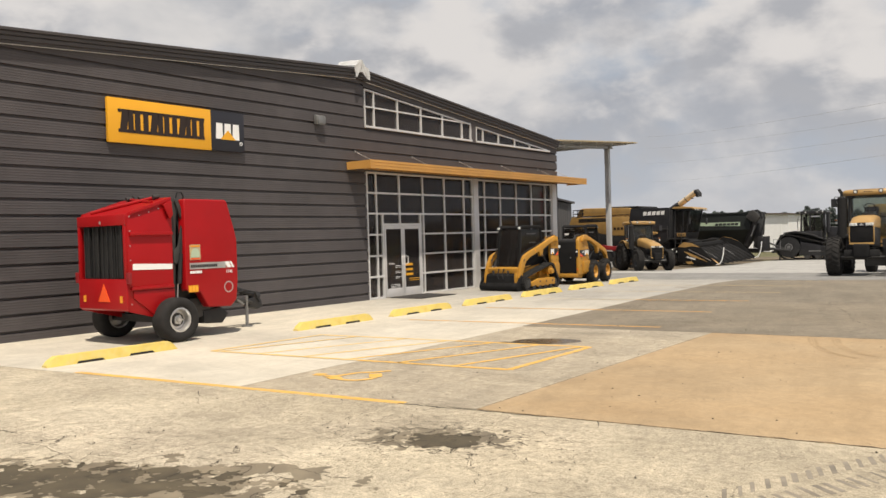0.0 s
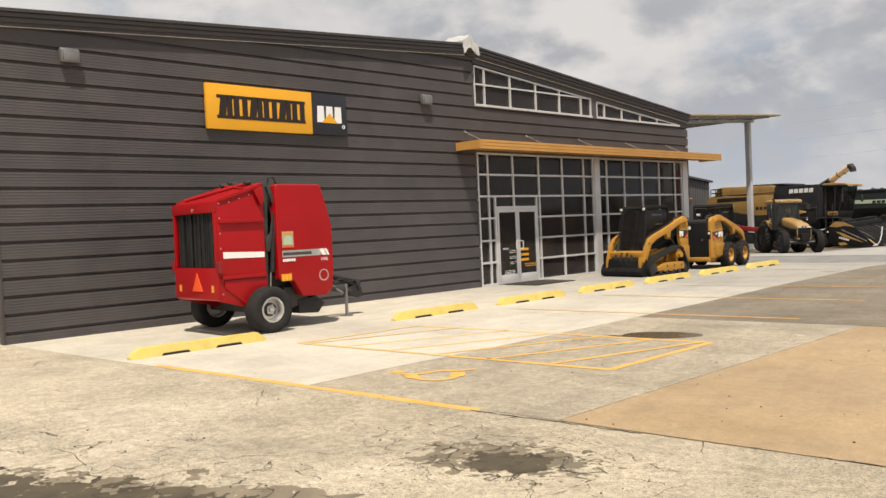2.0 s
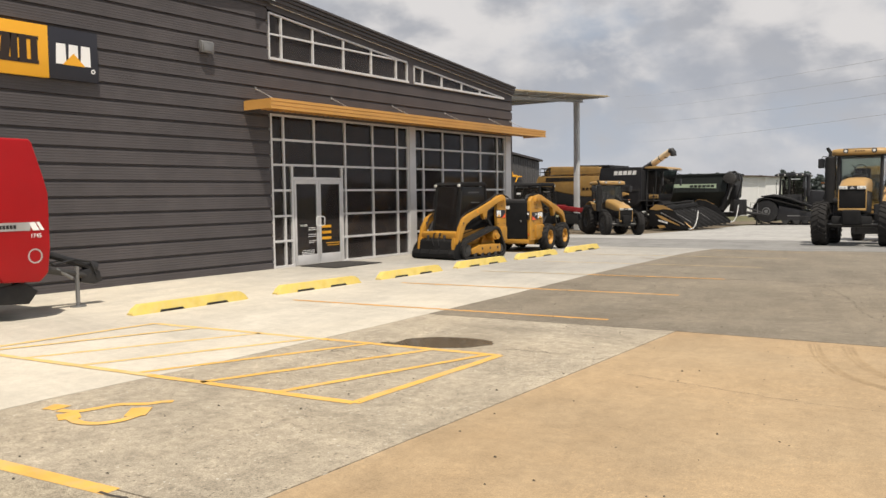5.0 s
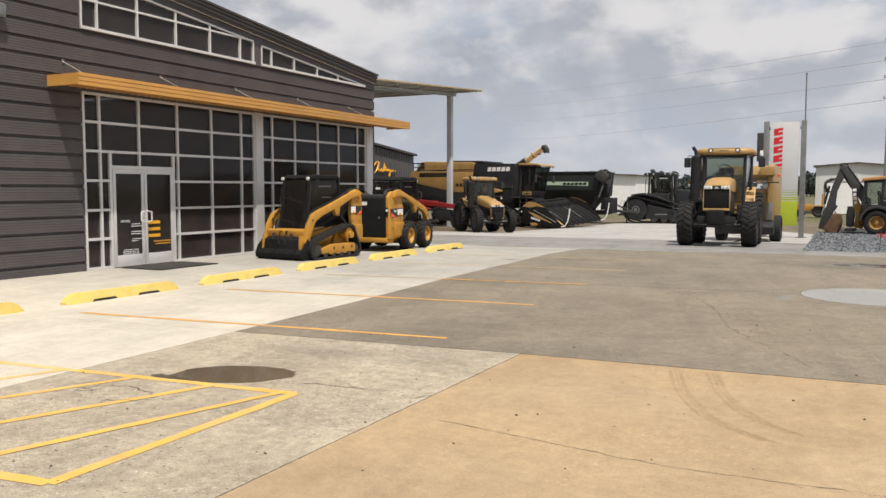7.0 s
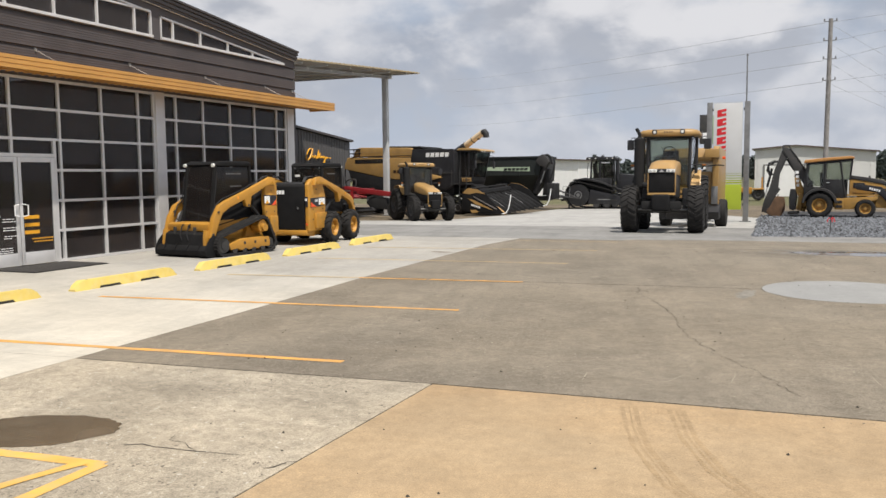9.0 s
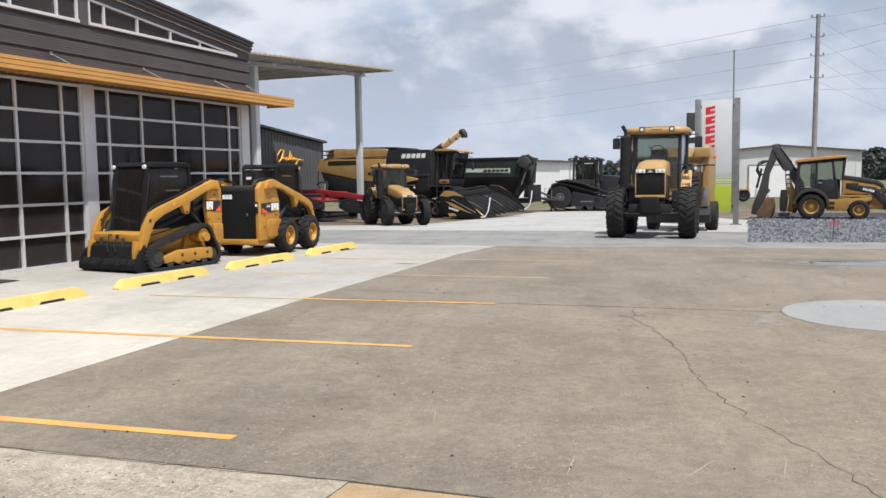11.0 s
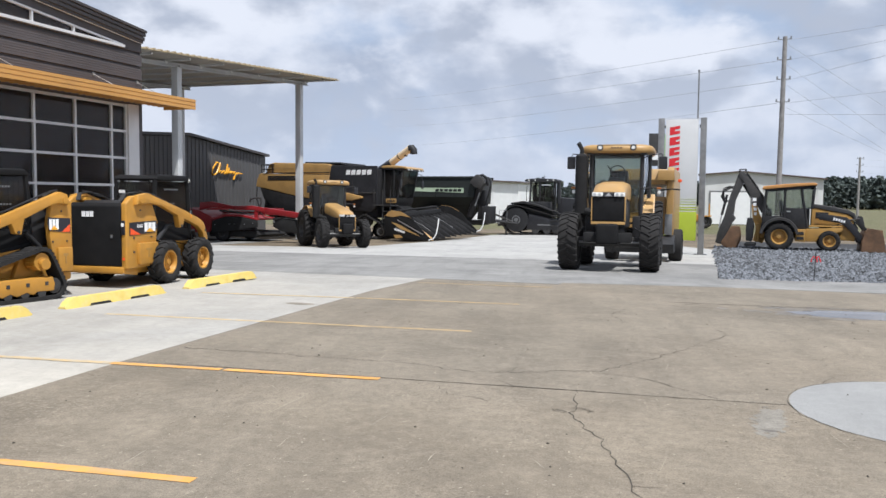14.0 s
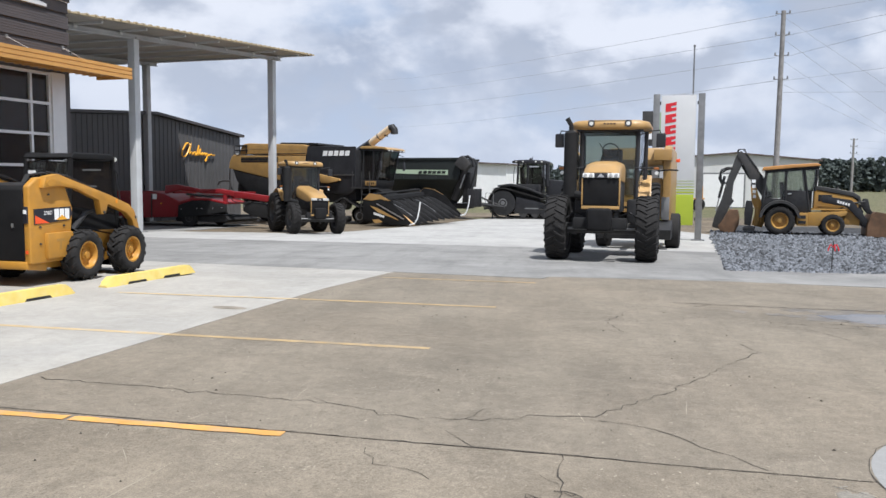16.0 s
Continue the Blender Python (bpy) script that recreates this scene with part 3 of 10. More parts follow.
def patch(name, poly, material, label, lift=0.006, category="stain", kind=""):
    ob = slab(name, poly, material, label, lift, 0, category, kind or "structure")
    return ob


def stripe(x0, y0, x1, y1, w=0.1, material="stripe", label="worn yellow parking stripe painted on concrete", seg=14):
    """A painted line with slightly ragged edges."""
    rnd = random.Random(round(x0 * 31 + y0 * 17))
    d = Vector((x1 - x0, y1 - y0)).normalized()
    n2 = Vector((-d.y, d.x))
    up, dn = [], []
    for i in range(seg + 1):
        p = Vector((x0, y0)).lerp(Vector((x1, y1)), i / seg)
        up.append(tuple(p + n2 * (w / 2 + rnd.uniform(-0.007, 0.007))))
        dn.append(tuple(p - n2 * (w / 2 + rnd.uniform(-0.007, 0.007))))
    ob = slab("parking_line", up + dn[::-1], material, label, next(LIFTS), 0, "parking line", "")
    ob["group"] = "painted parking lines"


LIFTS = itertools.cycle((0.002, 0.0028, 0.0036, 0.0044, 0.0052, 0.006))
stripe(4.90, -11.97, 10.52, -11.47, 0.12)
stripe(4.85, -4.27, 10.35, -3.74, 0.1, "stripe_orange")
stripe(4.82, -1.19, 10.28, -0.64, 0.1, "stripe_orange")
stripe(4.9, 1.70, 7.40, 1.99, 0.1, "faded", "faded yellow parking stripe on pale concrete")
stripe(7.41, 1.99, 8.61, 2.12, 0.1, "stripe_orange")
stripe(8.65, 2.12, 10.22, 2.29, 0.1, "stripe_orange")
stripe(4.9, 4.78, 7.33, 5.0, 0.1, "faded", "faded yellow parking stripe on pale concrete")
stripe(7.34, 5.0, 10.21, 5.26, 0.1, "rubbed", "half rubbed-off yellow parking stripe")
stripe(7.38, 7.85, 10.15, 8.1, 0.1, "rubbed", "half rubbed-off yellow parking stripe")
stripe(4.6, 7.5, 7.36, 7.84, 0.1, "faded", "faded yellow parking stripe on pale concrete")
stripe(7.3, 11.06, 10.02, 11.3, 0.1, "rubbed", "half rubbed-off yellow parking stripe")


def access_aisle():
    """The hatched strip between two stalls."""
    a, b, c, d = (4.90, -9.60), (5.03, -7.14), (10.37, -6.68), (10.37, -9.09)
    lerp = lambda p, q, f: (p[0] + (q[0] - p[0]) * f, p[1] + (q[1] - p[1]) * f)
    m, n = lerp(b, c, 0.55), lerp(a, d, 0.55)
    for p, q, paint in ((a, b, "thin_yellow"), (b, m, "thin_yellow"), (m, c, "stripe"), (c, d, "stripe"), (d, n, "stripe"), (n, a, "thin_yellow")):
        stripe(*p, *q, 0.10, paint, "yellow outline of a hatched access aisle")
    for f0, f1 in ((0.03, 0.165), (0.18, 0.36), (0.35, 0.525), (0.508, 0.685), (0.677, 0.845), (0.844, 0.975)):
        stripe(*lerp(a, d, f0), *lerp(b, c, f1), 0.085, "stripe" if f0 > 0.5 else "thin_yellow", "yellow diagonal hatch of an access aisle")


access_aisle()


def strip(bm, pts, w, z=0.006):
    """A flat painted stroke along a smoothed line."""
    pts = [Vector(p) for p in pts]
    for _ in range(2):
        fine = [pts[0]]
        for p, q in zip(pts, pts[1:]):
            fine += [p.lerp(q, 0.25), p.lerp(q, 0.75)]
        pts = fine + [pts[-1]]
    prev = None
    for i, p in enumerate(pts):
        d = (pts[min(i + 1, len(pts) - 1)] - pts[max(i - 1, 0)]).normalized() * (w / 2)
        pair = [bm.verts.new((p.x - d.y, p.y + d.x, z)), bm.verts.new((p.x + d.y, p.y - d.x, z))]
        if prev:
            bm.faces.new((prev[0], prev[1], pair[1], pair[0]))
        prev = pair


def wheelchair_mark():
    """The painted access symbol: head and back, lap and foot rest, and the wheel arc."""
    root = thing("access_symbol", Matrix.Translation((8.7, -10.35, 0)), "worn yellow wheelchair symbol painted on the concrete", "pavement sign")
    for nm, pts, w, z in (("head_bar", [(-0.47, -0.20), (-0.40, -0.17), (-0.31, -0.16)], 0.17, 0.004),
                          ("seat_bar", [(-0.27, -0.22), (-0.10, -0.18), (-0.05, 0.0), (-0.02, 0.17), (0.10, 0.25), (0.20, 0.32), (0.22, 0.42), (0.30, 0.48)], 0.085, 0.0048),
                          ("hip_patch", [(-0.12, -0.24), (0.0, -0.29), (0.07, -0.33)], 0.17, 0.0056),
                          ("wheel_arc", [(0.05, -0.31), (0.24, -0.36), (0.40, -0.29), (0.47, -0.13), (0.43, 0.02)], 0.085, 0.0064),
                          ("foot_patch", [(0.44, 0.0), (0.36, 0.09), (0.26, 0.20)], 0.17, 0.0072)):
        bm = bmesh.new()
        strip(bm, pts, w, z)
        part(nm, bm, "stripe", root)


wheelchair_mark()


def blotch(name, cx, cy, rx, ry, material, label, seed, turn=0.0, rough=0.25, lift=0.002, n=44, category="stain"):
    rnd = random.Random(seed)
    ph = [(rnd.uniform(0, 6.28), rnd.uniform(0.3, 1.0) / k) for k in range(1, 8)]
    pts = []
    for i in range(n):
        a = 2 * math.pi * i / n
        r = 1 + rough * sum(w * math.sin((k + 1) * a + p) for k, (p, w) in enumerate(ph))
        x, y = rx * r * math.cos(a), ry * r * math.sin(a)
        c, s = math.cos(radians(turn)), math.sin(radians(turn))
        pts.append((cx + c * x - s * y, cy + s * x + c * y))
    return patch(name, pts, material, label, lift, category)


def ragged(name, cx, cy, rx, ry, turn, amp, freq, material, label, seed, lift=0.0022, step=0.022, category="stain", reach=1.5):
    """A stain with torn edges and islands, cut from a noise field."""
    c, sn = math.cos(radians(turn)), math.sin(radians(turn))

    def field(x, y):
        u, v = (c * (x - cx) + sn * (y - cy)) / rx, (-sn * (x - cx) + c * (y - cy)) / ry
        p = Vector((x * freq + seed * 7.3, y * freq, seed))
        return 1 - u * u - v * v + amp * (noise.noise(p) + 0.7 * noise.noise(p * 2.7) + 0.5 * noise.noise(p * 6.5))
    r = reach * max(rx, ry)
    k = int(2 * r / step)
    val = [[field(cx - r + i * step, cy - r + j * step) for j in range(k + 1)] for i in range(k + 1)]
    verts, faces = [], []
    for i in range(k):
        for j in range(k):
            cell = [(i, j), (i + 1, j), (i + 1, j + 1), (i, j + 1)]
            f = [val[a][b] for a, b in cell]
            if max(f) <= 0:
                continue
            poly = []
            for q in range(4):
                (a, b), (a2, b2), f0, f1 = cell[q], cell[(q + 1) % 4], f[q], f[(q + 1) % 4]
                if f0 > 0:
                    poly.append((a, b))
                if (f0 > 0) != (f1 > 0):
                    g = f0 / (f0 - f1)
                    poly.append((a + (a2 - a) * g, b + (b2 - b) * g))
            if len(poly) > 2:
                n0 = len(verts)
                verts += [(cx - r + a * step, cy - r + b * step, gz(cy - r + b * step) + lift) for a, b in poly]
                faces.append(tuple(range(n0, n0 + len(poly))))
    me = bpy.data.meshes.new(name)
    me.from_pydata(verts, [], faces)
    me.materials.append(M[material])
    return tagged(new(name, me), label, category, "", "structure")


ragged("puddle", 9.40, -6.33, 0.56, 0.36, 24, 0.22, 3.0, "pool", "shallow brown puddle drying on concrete", 3, category="puddle", step=0.015)
ragged("damp_edge", 9.05, -6.66, 0.34, 0.10, 12, 1.1, 5.0, "wetdark", "thin wet tongue beside a puddle", 19, 0.0012, 0.015)
ragged("puddle", 11.84, -12.60, 0.36, 0.24, 20, 0.9, 5.0, "wetdark", "dark wet spot in cracked old concrete", 5, category="puddle", step=0.014, reach=1.9)
ragged("damp_edge", 11.74, -12.58, 0.62, 0.36, 20, 1.7, 7.0, "wet", "ragged half-dry rim of a wet spot", 15, 0.0012, 0.014, "stain", 1.9)
ragged("puddle", 16.15, 8.93, 1.95, 0.56, 4, 0.30, 1.6, "water", "shallow rain puddle on the yard", 8, category="puddle", step=0.03)
ragged("damp_edge", 15.7, 9.02, 2.1, 0.66, 4, 1.0, 2.6, "wetgrey", "dark damp rim round a rain puddle", 18, 0.0012, 0.03)
ragged("mud_stain", 10.15, -15.02, 1.30, 0.38, 27, 2.1, 4.6, "wetdark", "dark wet mud washed over old concrete", 6, step=0.018, reach=1.5)
ragged("mud_stain", 8.5, -15.75, 1.0, 0.42, 25, 2.1, 4.6, "wetdark", "dark wet mud washed over old concrete", 9, 0.0032, step=0.02, reach=1.5)
ragged("damp_edge", 10.15, -14.96, 1.65, 0.50, 28, 1.7, 4.2, "wet", "half-dry film round washed mud", 26, 0.0011, 0.02, "stain", 1.4)
ragged("mud_stain", 11.1, -14.05, 0.50, 0.12, 30, 1.6, 5.0, "wet", "thin brown mud film on old concrete", 12, 0.0015, 0.016)
blotch("concrete_pad", 14.95, 2.75, 1.17, 1.17, "c_disc", "round smooth grey concrete pad cast in the yard", 1, 0, 0.012, 0.002, 60, "concrete pad")
ragged("repair_patch", 13.61, 2.03, 0.125, 0.44, -6, 0.9, 14.0, "c_patch", "small pale concrete repair patch", 21, 0.002, 0.012, "stain", 1.7)
ragged("repair_patch", 13.60, 1.73, 0.045, 0.03, 10, 0.5, 14.0, "wetgrey", "chipped hole in a repair patch", 23, 0.0035, 0.006, "stain", 1.7)
blotch("drain_cover", 6.90, 6.82, 0.25, 0.11, "rubbermark", "small dark drain cover in pale concrete", 31, 0, 0.02, 0.004, 24, "drain cover")


def crack(points, w=0.018, seed=0, wander=0.022):
    """A jagged crack with small branches."""
    rnd = random.Random(seed)
    bm = bmesh.new()

    def run(pts, w0, w1):
        fine = []
        for p, q in zip(pts, pts[1:]):
            p, q = Vector(p), Vector(q)
            k = max(2, int((q - p).length / 0.09))
            d = (q - p).normalized()
            n2 = Vector((-d.y, d.x))
            for i in range(k):
                fine.append(p.lerp(q, i / k) + n2 * rnd.gauss(0, wander))
        fine.append(Vector(pts[-1]))
        prev = None
        for i, p in enumerate(fine):
            t = (fine[min(i + 1, len(fine) - 1)] - fine[max(i - 1, 0)]).normalized()
            n2 = Vector((-t.y, t.x)) * (w0 + (w1 - w0) * i / len(fine)) * rnd.uniform(0.2, 1.0) * 0.4
            pair = [bm.verts.new((v.x, v.y, gz(v.y) + 0.003)) for v in (p - n2, p + n2)]
            if prev:
                bm.faces.new((prev[0], pair[0], pair[1], prev[1]))
            prev = pair
        return fine
    line = run(points, w, w * 0.7)
    for i in range(5, len(line) - 3, 11):
        if rnd.random() < 0.5:
            a = rnd.uniform(0, 6.28)
            p = line[i]
            q = p + Vector((math.cos(a), math.sin(a))) * rnd.uniform(0.12, 0.45)
            run([p, q], w * 0.6, w * 0.2)
    tagged(new("crack", mesh_of("crack", bm, "crack", None)), "thin jagged crack in the concrete slab", "crack", "cracks in the yard", "structure")


crack([(12.0, 2.50), (12.17, 1.84), (12.10, 1.72), (12.28, 1.40), (12.46, 0.97), (12.66, 0.46), (12.86, -0.10), (13.12, -1.24), (13.55, -2.26), (14.01, -3.01), (14.26, -3.6)], 0.016, 1)
crack([(7.53, 2.96), (8.51, 3.06), (9.19, 3.05), (10.17, 3.09), (10.94, 2.93), (11.35, 3.07), (11.75, 3.28), (12.08, 3.40), (12.36, 3.95), (12.56, 4.2), (12.59, 4.47), (12.8, 4.83), (13.04, 5.55), (13.31, 6.18), (13.17, 6.57)], 0.020, 2)
crack([(7.96, 2.17), (10.19, 2.36), (11.19, 2.43), (12.05, 2.51), (12.88, 2.54), (13.77, 2.62)], 0.030, 3, 0.005)
crack([(7.5, 1.51), (7.66, 1.46), (7.85, 1.48)], 0.012, 4)
crack([(11.82, 8.21), (11.80, 7.9), (11.64, 7.53), (11.95, 6.87)], 0.024, 5)
crack([(10.29, 6.26), (10.61, 6.49), (11.01, 6.49), (11.63, 6.91)], 0.012, 24)
# widened beyond the crack itself, so its dark takes in a step's shadow
crack([(12.35, 9.49), (12.87, 9.46), (13.89, 9.54), (15.06, 9.64), (17.5, 9.8)], 0.07, 6, 0.010)
crack([(14.95 + 1.175 * math.cos(radians(a)), 2.75 + 1.175 * math.sin(radians(a))) for a in range(105, 262, 12)], 0.018, 28, 0.006)
crack([(7.85, -4.5), (8.95, -4.42), (10.63, -4.29), (11.44, -4.2)], 0.013, 7, 0.008)
crack([(10.22, -6.36), (10.53, -6.32), (10.83, -6.28), (11.08, -6.23)], 0.022, 8)
crack([(5.2, -4.72), (6.11, -4.62), (7.82, -4.48)], 0.010, 25, 0.004)
crack([(11.31, -6.39), (11.38, -6.30), (11.44, -6.22)], 0.02, 26)
crack([(12.15, 3.32), (12.62, 3.16), (12.94, 2.88), (13.22, 2.62)], 0.015, 9)
crack([(7.80, -12.06), (8.10, -12.30), (8.53, -12.62)], 0.014, 10)
crack([(9.70, -12.42), (9.94, -12.50), (10.22, -12.57)], 0.010, 11)
crack([(12.48, -12.11), (11.91, -11.92), (11.04, -12.11)], 0.010, 12)
crack([(8.2, -14.85), (8.59, -14.58), (8.87, -14.54), (9.47, -14.64)], 0.010, 13)
crack([(12.84, -13.5), (12.27, -12.91), (11.9, -12.61)], 0.008, 14)
crack([(9.43, -14.36), (10.02, -13.79), (10.5, -13.3), (10.9, -13.02)], 0.009, 15)
crack([(13.83, 7.94), (14.41, 6.95), (15.29, 6.55)], 0.010, 16)
crack([(11.82, -6.85), (13.55, -7.15), (15.98, -7.05)], 0.010, 17, 0.006)
crack([(12.2, -11.33), (12.8, -11.27), (13.48, -11.2), (15.06, -11.08), (19.25, -10.75)], 0.022, 18, 0.010)
crack([(10.46, -11.50), (10.9, -11.49), (11.35, -11.42), (11.75, -11.40), (12.2, -11.34)], 0.045, 27, 0.012)
crack([(10.82, 2.2), (11.02, 2.0), (11.4, 1.83)], 0.012, 20)
crack([(12.2, 9.0), (11.3, 8.7), (10.6, 8.9)], 0.009, 21)
crack([(9.7, 5.8), (10.3, 5.9), (10.7, 5.75)], 0.010, 22)


def crack_net(cx, cy, rx, ry, count, seed, w=0.009, material="crack", label="web of hairline cracks in old concrete"):
    """A web of jagged joined cracks between scattered knots round a weak spot."""
    rnd = random.Random(seed)
    bm = bmesh.new()
    knots = []
    while len(knots) < count:
        a, q = rnd.uniform(0, 6.28), math.sqrt(rnd.random())
        knots.append(Vector((cx + rx * q * math.cos(a), cy + ry * q * math.sin(a))))
    done = set()
    for i, p in enumerate(knots):
        near = sorted(range(count), key=lambda k: (knots[k] - p).length)[1:3]
        for k in near:
            if (min(i, k), max(i, k)) in done or rnd.random() < 0.25:
                continue
            done.add((min(i, k), max(i, k)))
            q = knots[k]
            d = q - p
            side = Vector((-d.y, d.x))
            steps = max(2, int(d.length / 0.05))
            prev = None
            for j in range(steps + 1):
                f = j / steps
                c = p + d * f + side * (rnd.gauss(0, 0.09) if 0 < j < steps else 0)
                h = side.normalized() * w * rnd.uniform(0.10, 0.55)
                pair = [bm.verts.new((v.x, v.y, 0.0045)) for v in (c - h, c + h)]
                if prev:
                    bm.faces.new((prev[0], pair[0], pair[1], prev[1]))
                prev = pair
    tagged(new("crack_web", mesh_of("crack_web", bm, material, None)), label, "crack", "cracks in the yard", "structure")


crack_net(11.85, -12.55, 0.80, 0.50, 90, 1, 0.010)
crack_net(11.75, -12.5, 1.5, 0.75, 150, 31, 0.006)
crack_net(10.4, -14.2, 1.8, 0.7, 130, 2, 0.007)
crack_net(8.6, -14.7, 1.2, 0.5, 26, 3, 0.008)
crack_net(12.12, 1.78, 0.20, 0.12, 10, 12, 0.008)
crack_net(14.4, 8.2, 0.9, 0.5, 20, 15, 0.010)
crack_net(9.0, -7.4, 0.5, 0.3, 14, 6, 0.010)
rnd_tread = random.Random(3)
for bx, by, dx, dy, lx, ly in ((14.33, -12.75, 0.060, 0.122, 0.07, -0.22), (14.57, -12.79, 0.055, 0.104, 0.16, -0.14)):
    for k in range(13):
        sx, sy = bx + dx * k + rnd_tread.uniform(-0.015, 0.015), by + dy * k + rnd_tread.uniform(-0.015, 0.015)
        w = rnd_tread.uniform(0.02, 0.034)
        patch("tread_mark", [(sx, sy), (sx + w, sy + w), (sx + lx + w, sy + ly + w), (sx + lx, sy + ly)], "rubbermark", "faint dark tractor tread print on concrete", 0.0015)


M["scuff"] = concrete("scuffed_tan", (0.318, 0.228, 0.136), (0.372, 0.266, 0.154), 0.9, None, 0.16, mott=0.14, lo=0.35, hi=0.6)
rnd_marks = random.Random(5)
for pts in ([(13.08, -4.3), (13.20, -4.80), (13.33, -5.23), (13.60, -5.82), (13.83, -6.09), (14.1, -6.3)], [(13.42, -4.3), (13.58, -4.93), (13.80, -5.5), (14.0, -5.81), (14.27, -6.04)]):
    for off, w in ((-0.05, 0.035), (0.0, 0.02), (0.045, 0.045)):
        bm = bmesh.new()
        line = [Vector(p) + Vector((off, 0)) for p in pts]
        for p, q in zip(line, line[1:]):
            f = 0.0
            while f < 0.97:
                g = min(1.0, f + rnd_marks.uniform(0.10, 0.4))
                strip(bm, [p.lerp(q, f), p.lerp(q, (f + g) / 2), p.lerp(q, g)], w * rnd_marks.uniform(0.5, 1.1), 0.0012)
                f = g + rnd_marks.uniform(0.0, 0.06)
        tagged(new("tyre_mark", mesh_of("tyre_mark", bm, "scuff", None)), "faint broken curved tyre mark on tan concrete", "tyre mark", "tyre marks", "structure")


def grit_specks():
    """Small loose bits of dirt and gravel on the slabs."""
    rnd = random.Random(14)
    verts, faces = [], []
    for _ in range(420):
        x, y, r = rnd.uniform(8, 17), rnd.uniform(-15, 9), rnd.uniform(0.004, 0.016)
        b = len(verts)
        verts += [(x + r * rnd.uniform(0.6, 1.2) * math.cos(a), y + r * rnd.uniform(0.6, 1.2) * math.sin(a), 0.001) for a in (0, 1.57, 3.14, 4.71)] + [(x, y, r * 0.9)]
        faces += [(b + i, b + (i + 1) % 4, b + 4) for i in range(4)]
    me = bpy.data.meshes.new("loose_grit")
    me.from_pydata(verts, [], faces)
    me.materials.append(M["crack"])
    tagged(new("loose_grit", me), "loose dark bits of dirt on the slabs", "grit", "", "stuff")



def flakes(name, count, area, size, slim, material, label, seed, knots, z=0.0008):
    """Very many small flat marks in the surface, gathered in drifts."""
    rnd = random.Random(seed)
    x0, x1, y0, y1 = area
    verts, faces = [], []
    k = 0
    while k < count:
        x, y = rnd.uniform(x0, x1), rnd.uniform(y0, y1)
        if noise.noise(Vector((x * knots, y * knots, seed))) + 0.5 * noise.noise(Vector((x * knots * 3, y * knots * 3, seed + 5))) < rnd.uniform(-0.5, 0.45):
            continue
        k += 1
        a, h = rnd.uniform(0, 6.28), size * rnd.uniform(0.35, 1.2) ** 1.5
        w = h * rnd.uniform(*slim)
        c, d = math.cos(a), math.sin(a)
        n0, pts = len(verts), []
        for u, v in ((-1, rnd.uniform(-0.4, 0.4)), (rnd.uniform(-0.4, 0.2), -1), (1, rnd.uniform(-0.4, 0.4)), (rnd.uniform(-0.2, 0.4), 1)):
            pts.append((x + c * u * h - d * v * w, y + d * u * h + c * v * w, gz(y) + z))
        verts += pts
        faces.append((n0, n0 + 1, n0 + 2, n0 + 3))
    me = bpy.data.meshes.new(name)
    me.from_pydata(verts, [], faces)
    me.materials.append(M[material])
    tagged(new(name, me), label, "concrete chips", "", "stuff")


M["chip"] = mat("pale_broken_concrete", (0.315, 0.275, 0.215), 0.9, 0, 0.25, 2, 0.1)
M["pit"] = mat("dirt_in_pits", (0.150, 0.126, 0.096), 0.95, 0, 0.3, 2, 0.1)
M["pitpale"] = mat("dirt_in_cream_pits", (0.275, 0.232, 0.172), 0.95, 0, 0.3, 2, 0.1)
flakes("surface_chips", 5200, (7.7, 17, -4.2, 5.5), 0.016, (0.15, 0.5), "chip", "pale worn chips in the grey yard concrete", 3, 0.7)
flakes("surface_pits", 4200, (7.7, 17, -4.2, 7.0), 0.012, (0.3, 0.9), "pit", "small dirt-filled pits in the grey concrete", 4, 0.6)
flakes("surface_pits", 7000, (6.5, 18, -17.5, -11.5), 0.017, (0.3, 0.9), "pitpale", "small dirt-filled pits in old cream concrete", 5, 0.6)
flakes("surface_chips", 1500, (8.2, 11.4, -11.3, -4.5), 0.017, (0.2, 0.6), "c_light", "pale worn chips beside the access aisle", 6, 0.7)
flakes("surface_pits", 1500, (8.7, 11.4, -11.3, -4.5), 0.013, (0.3, 0.9), "pit", "small dirt-filled pits beside the access aisle", 7, 0.8)


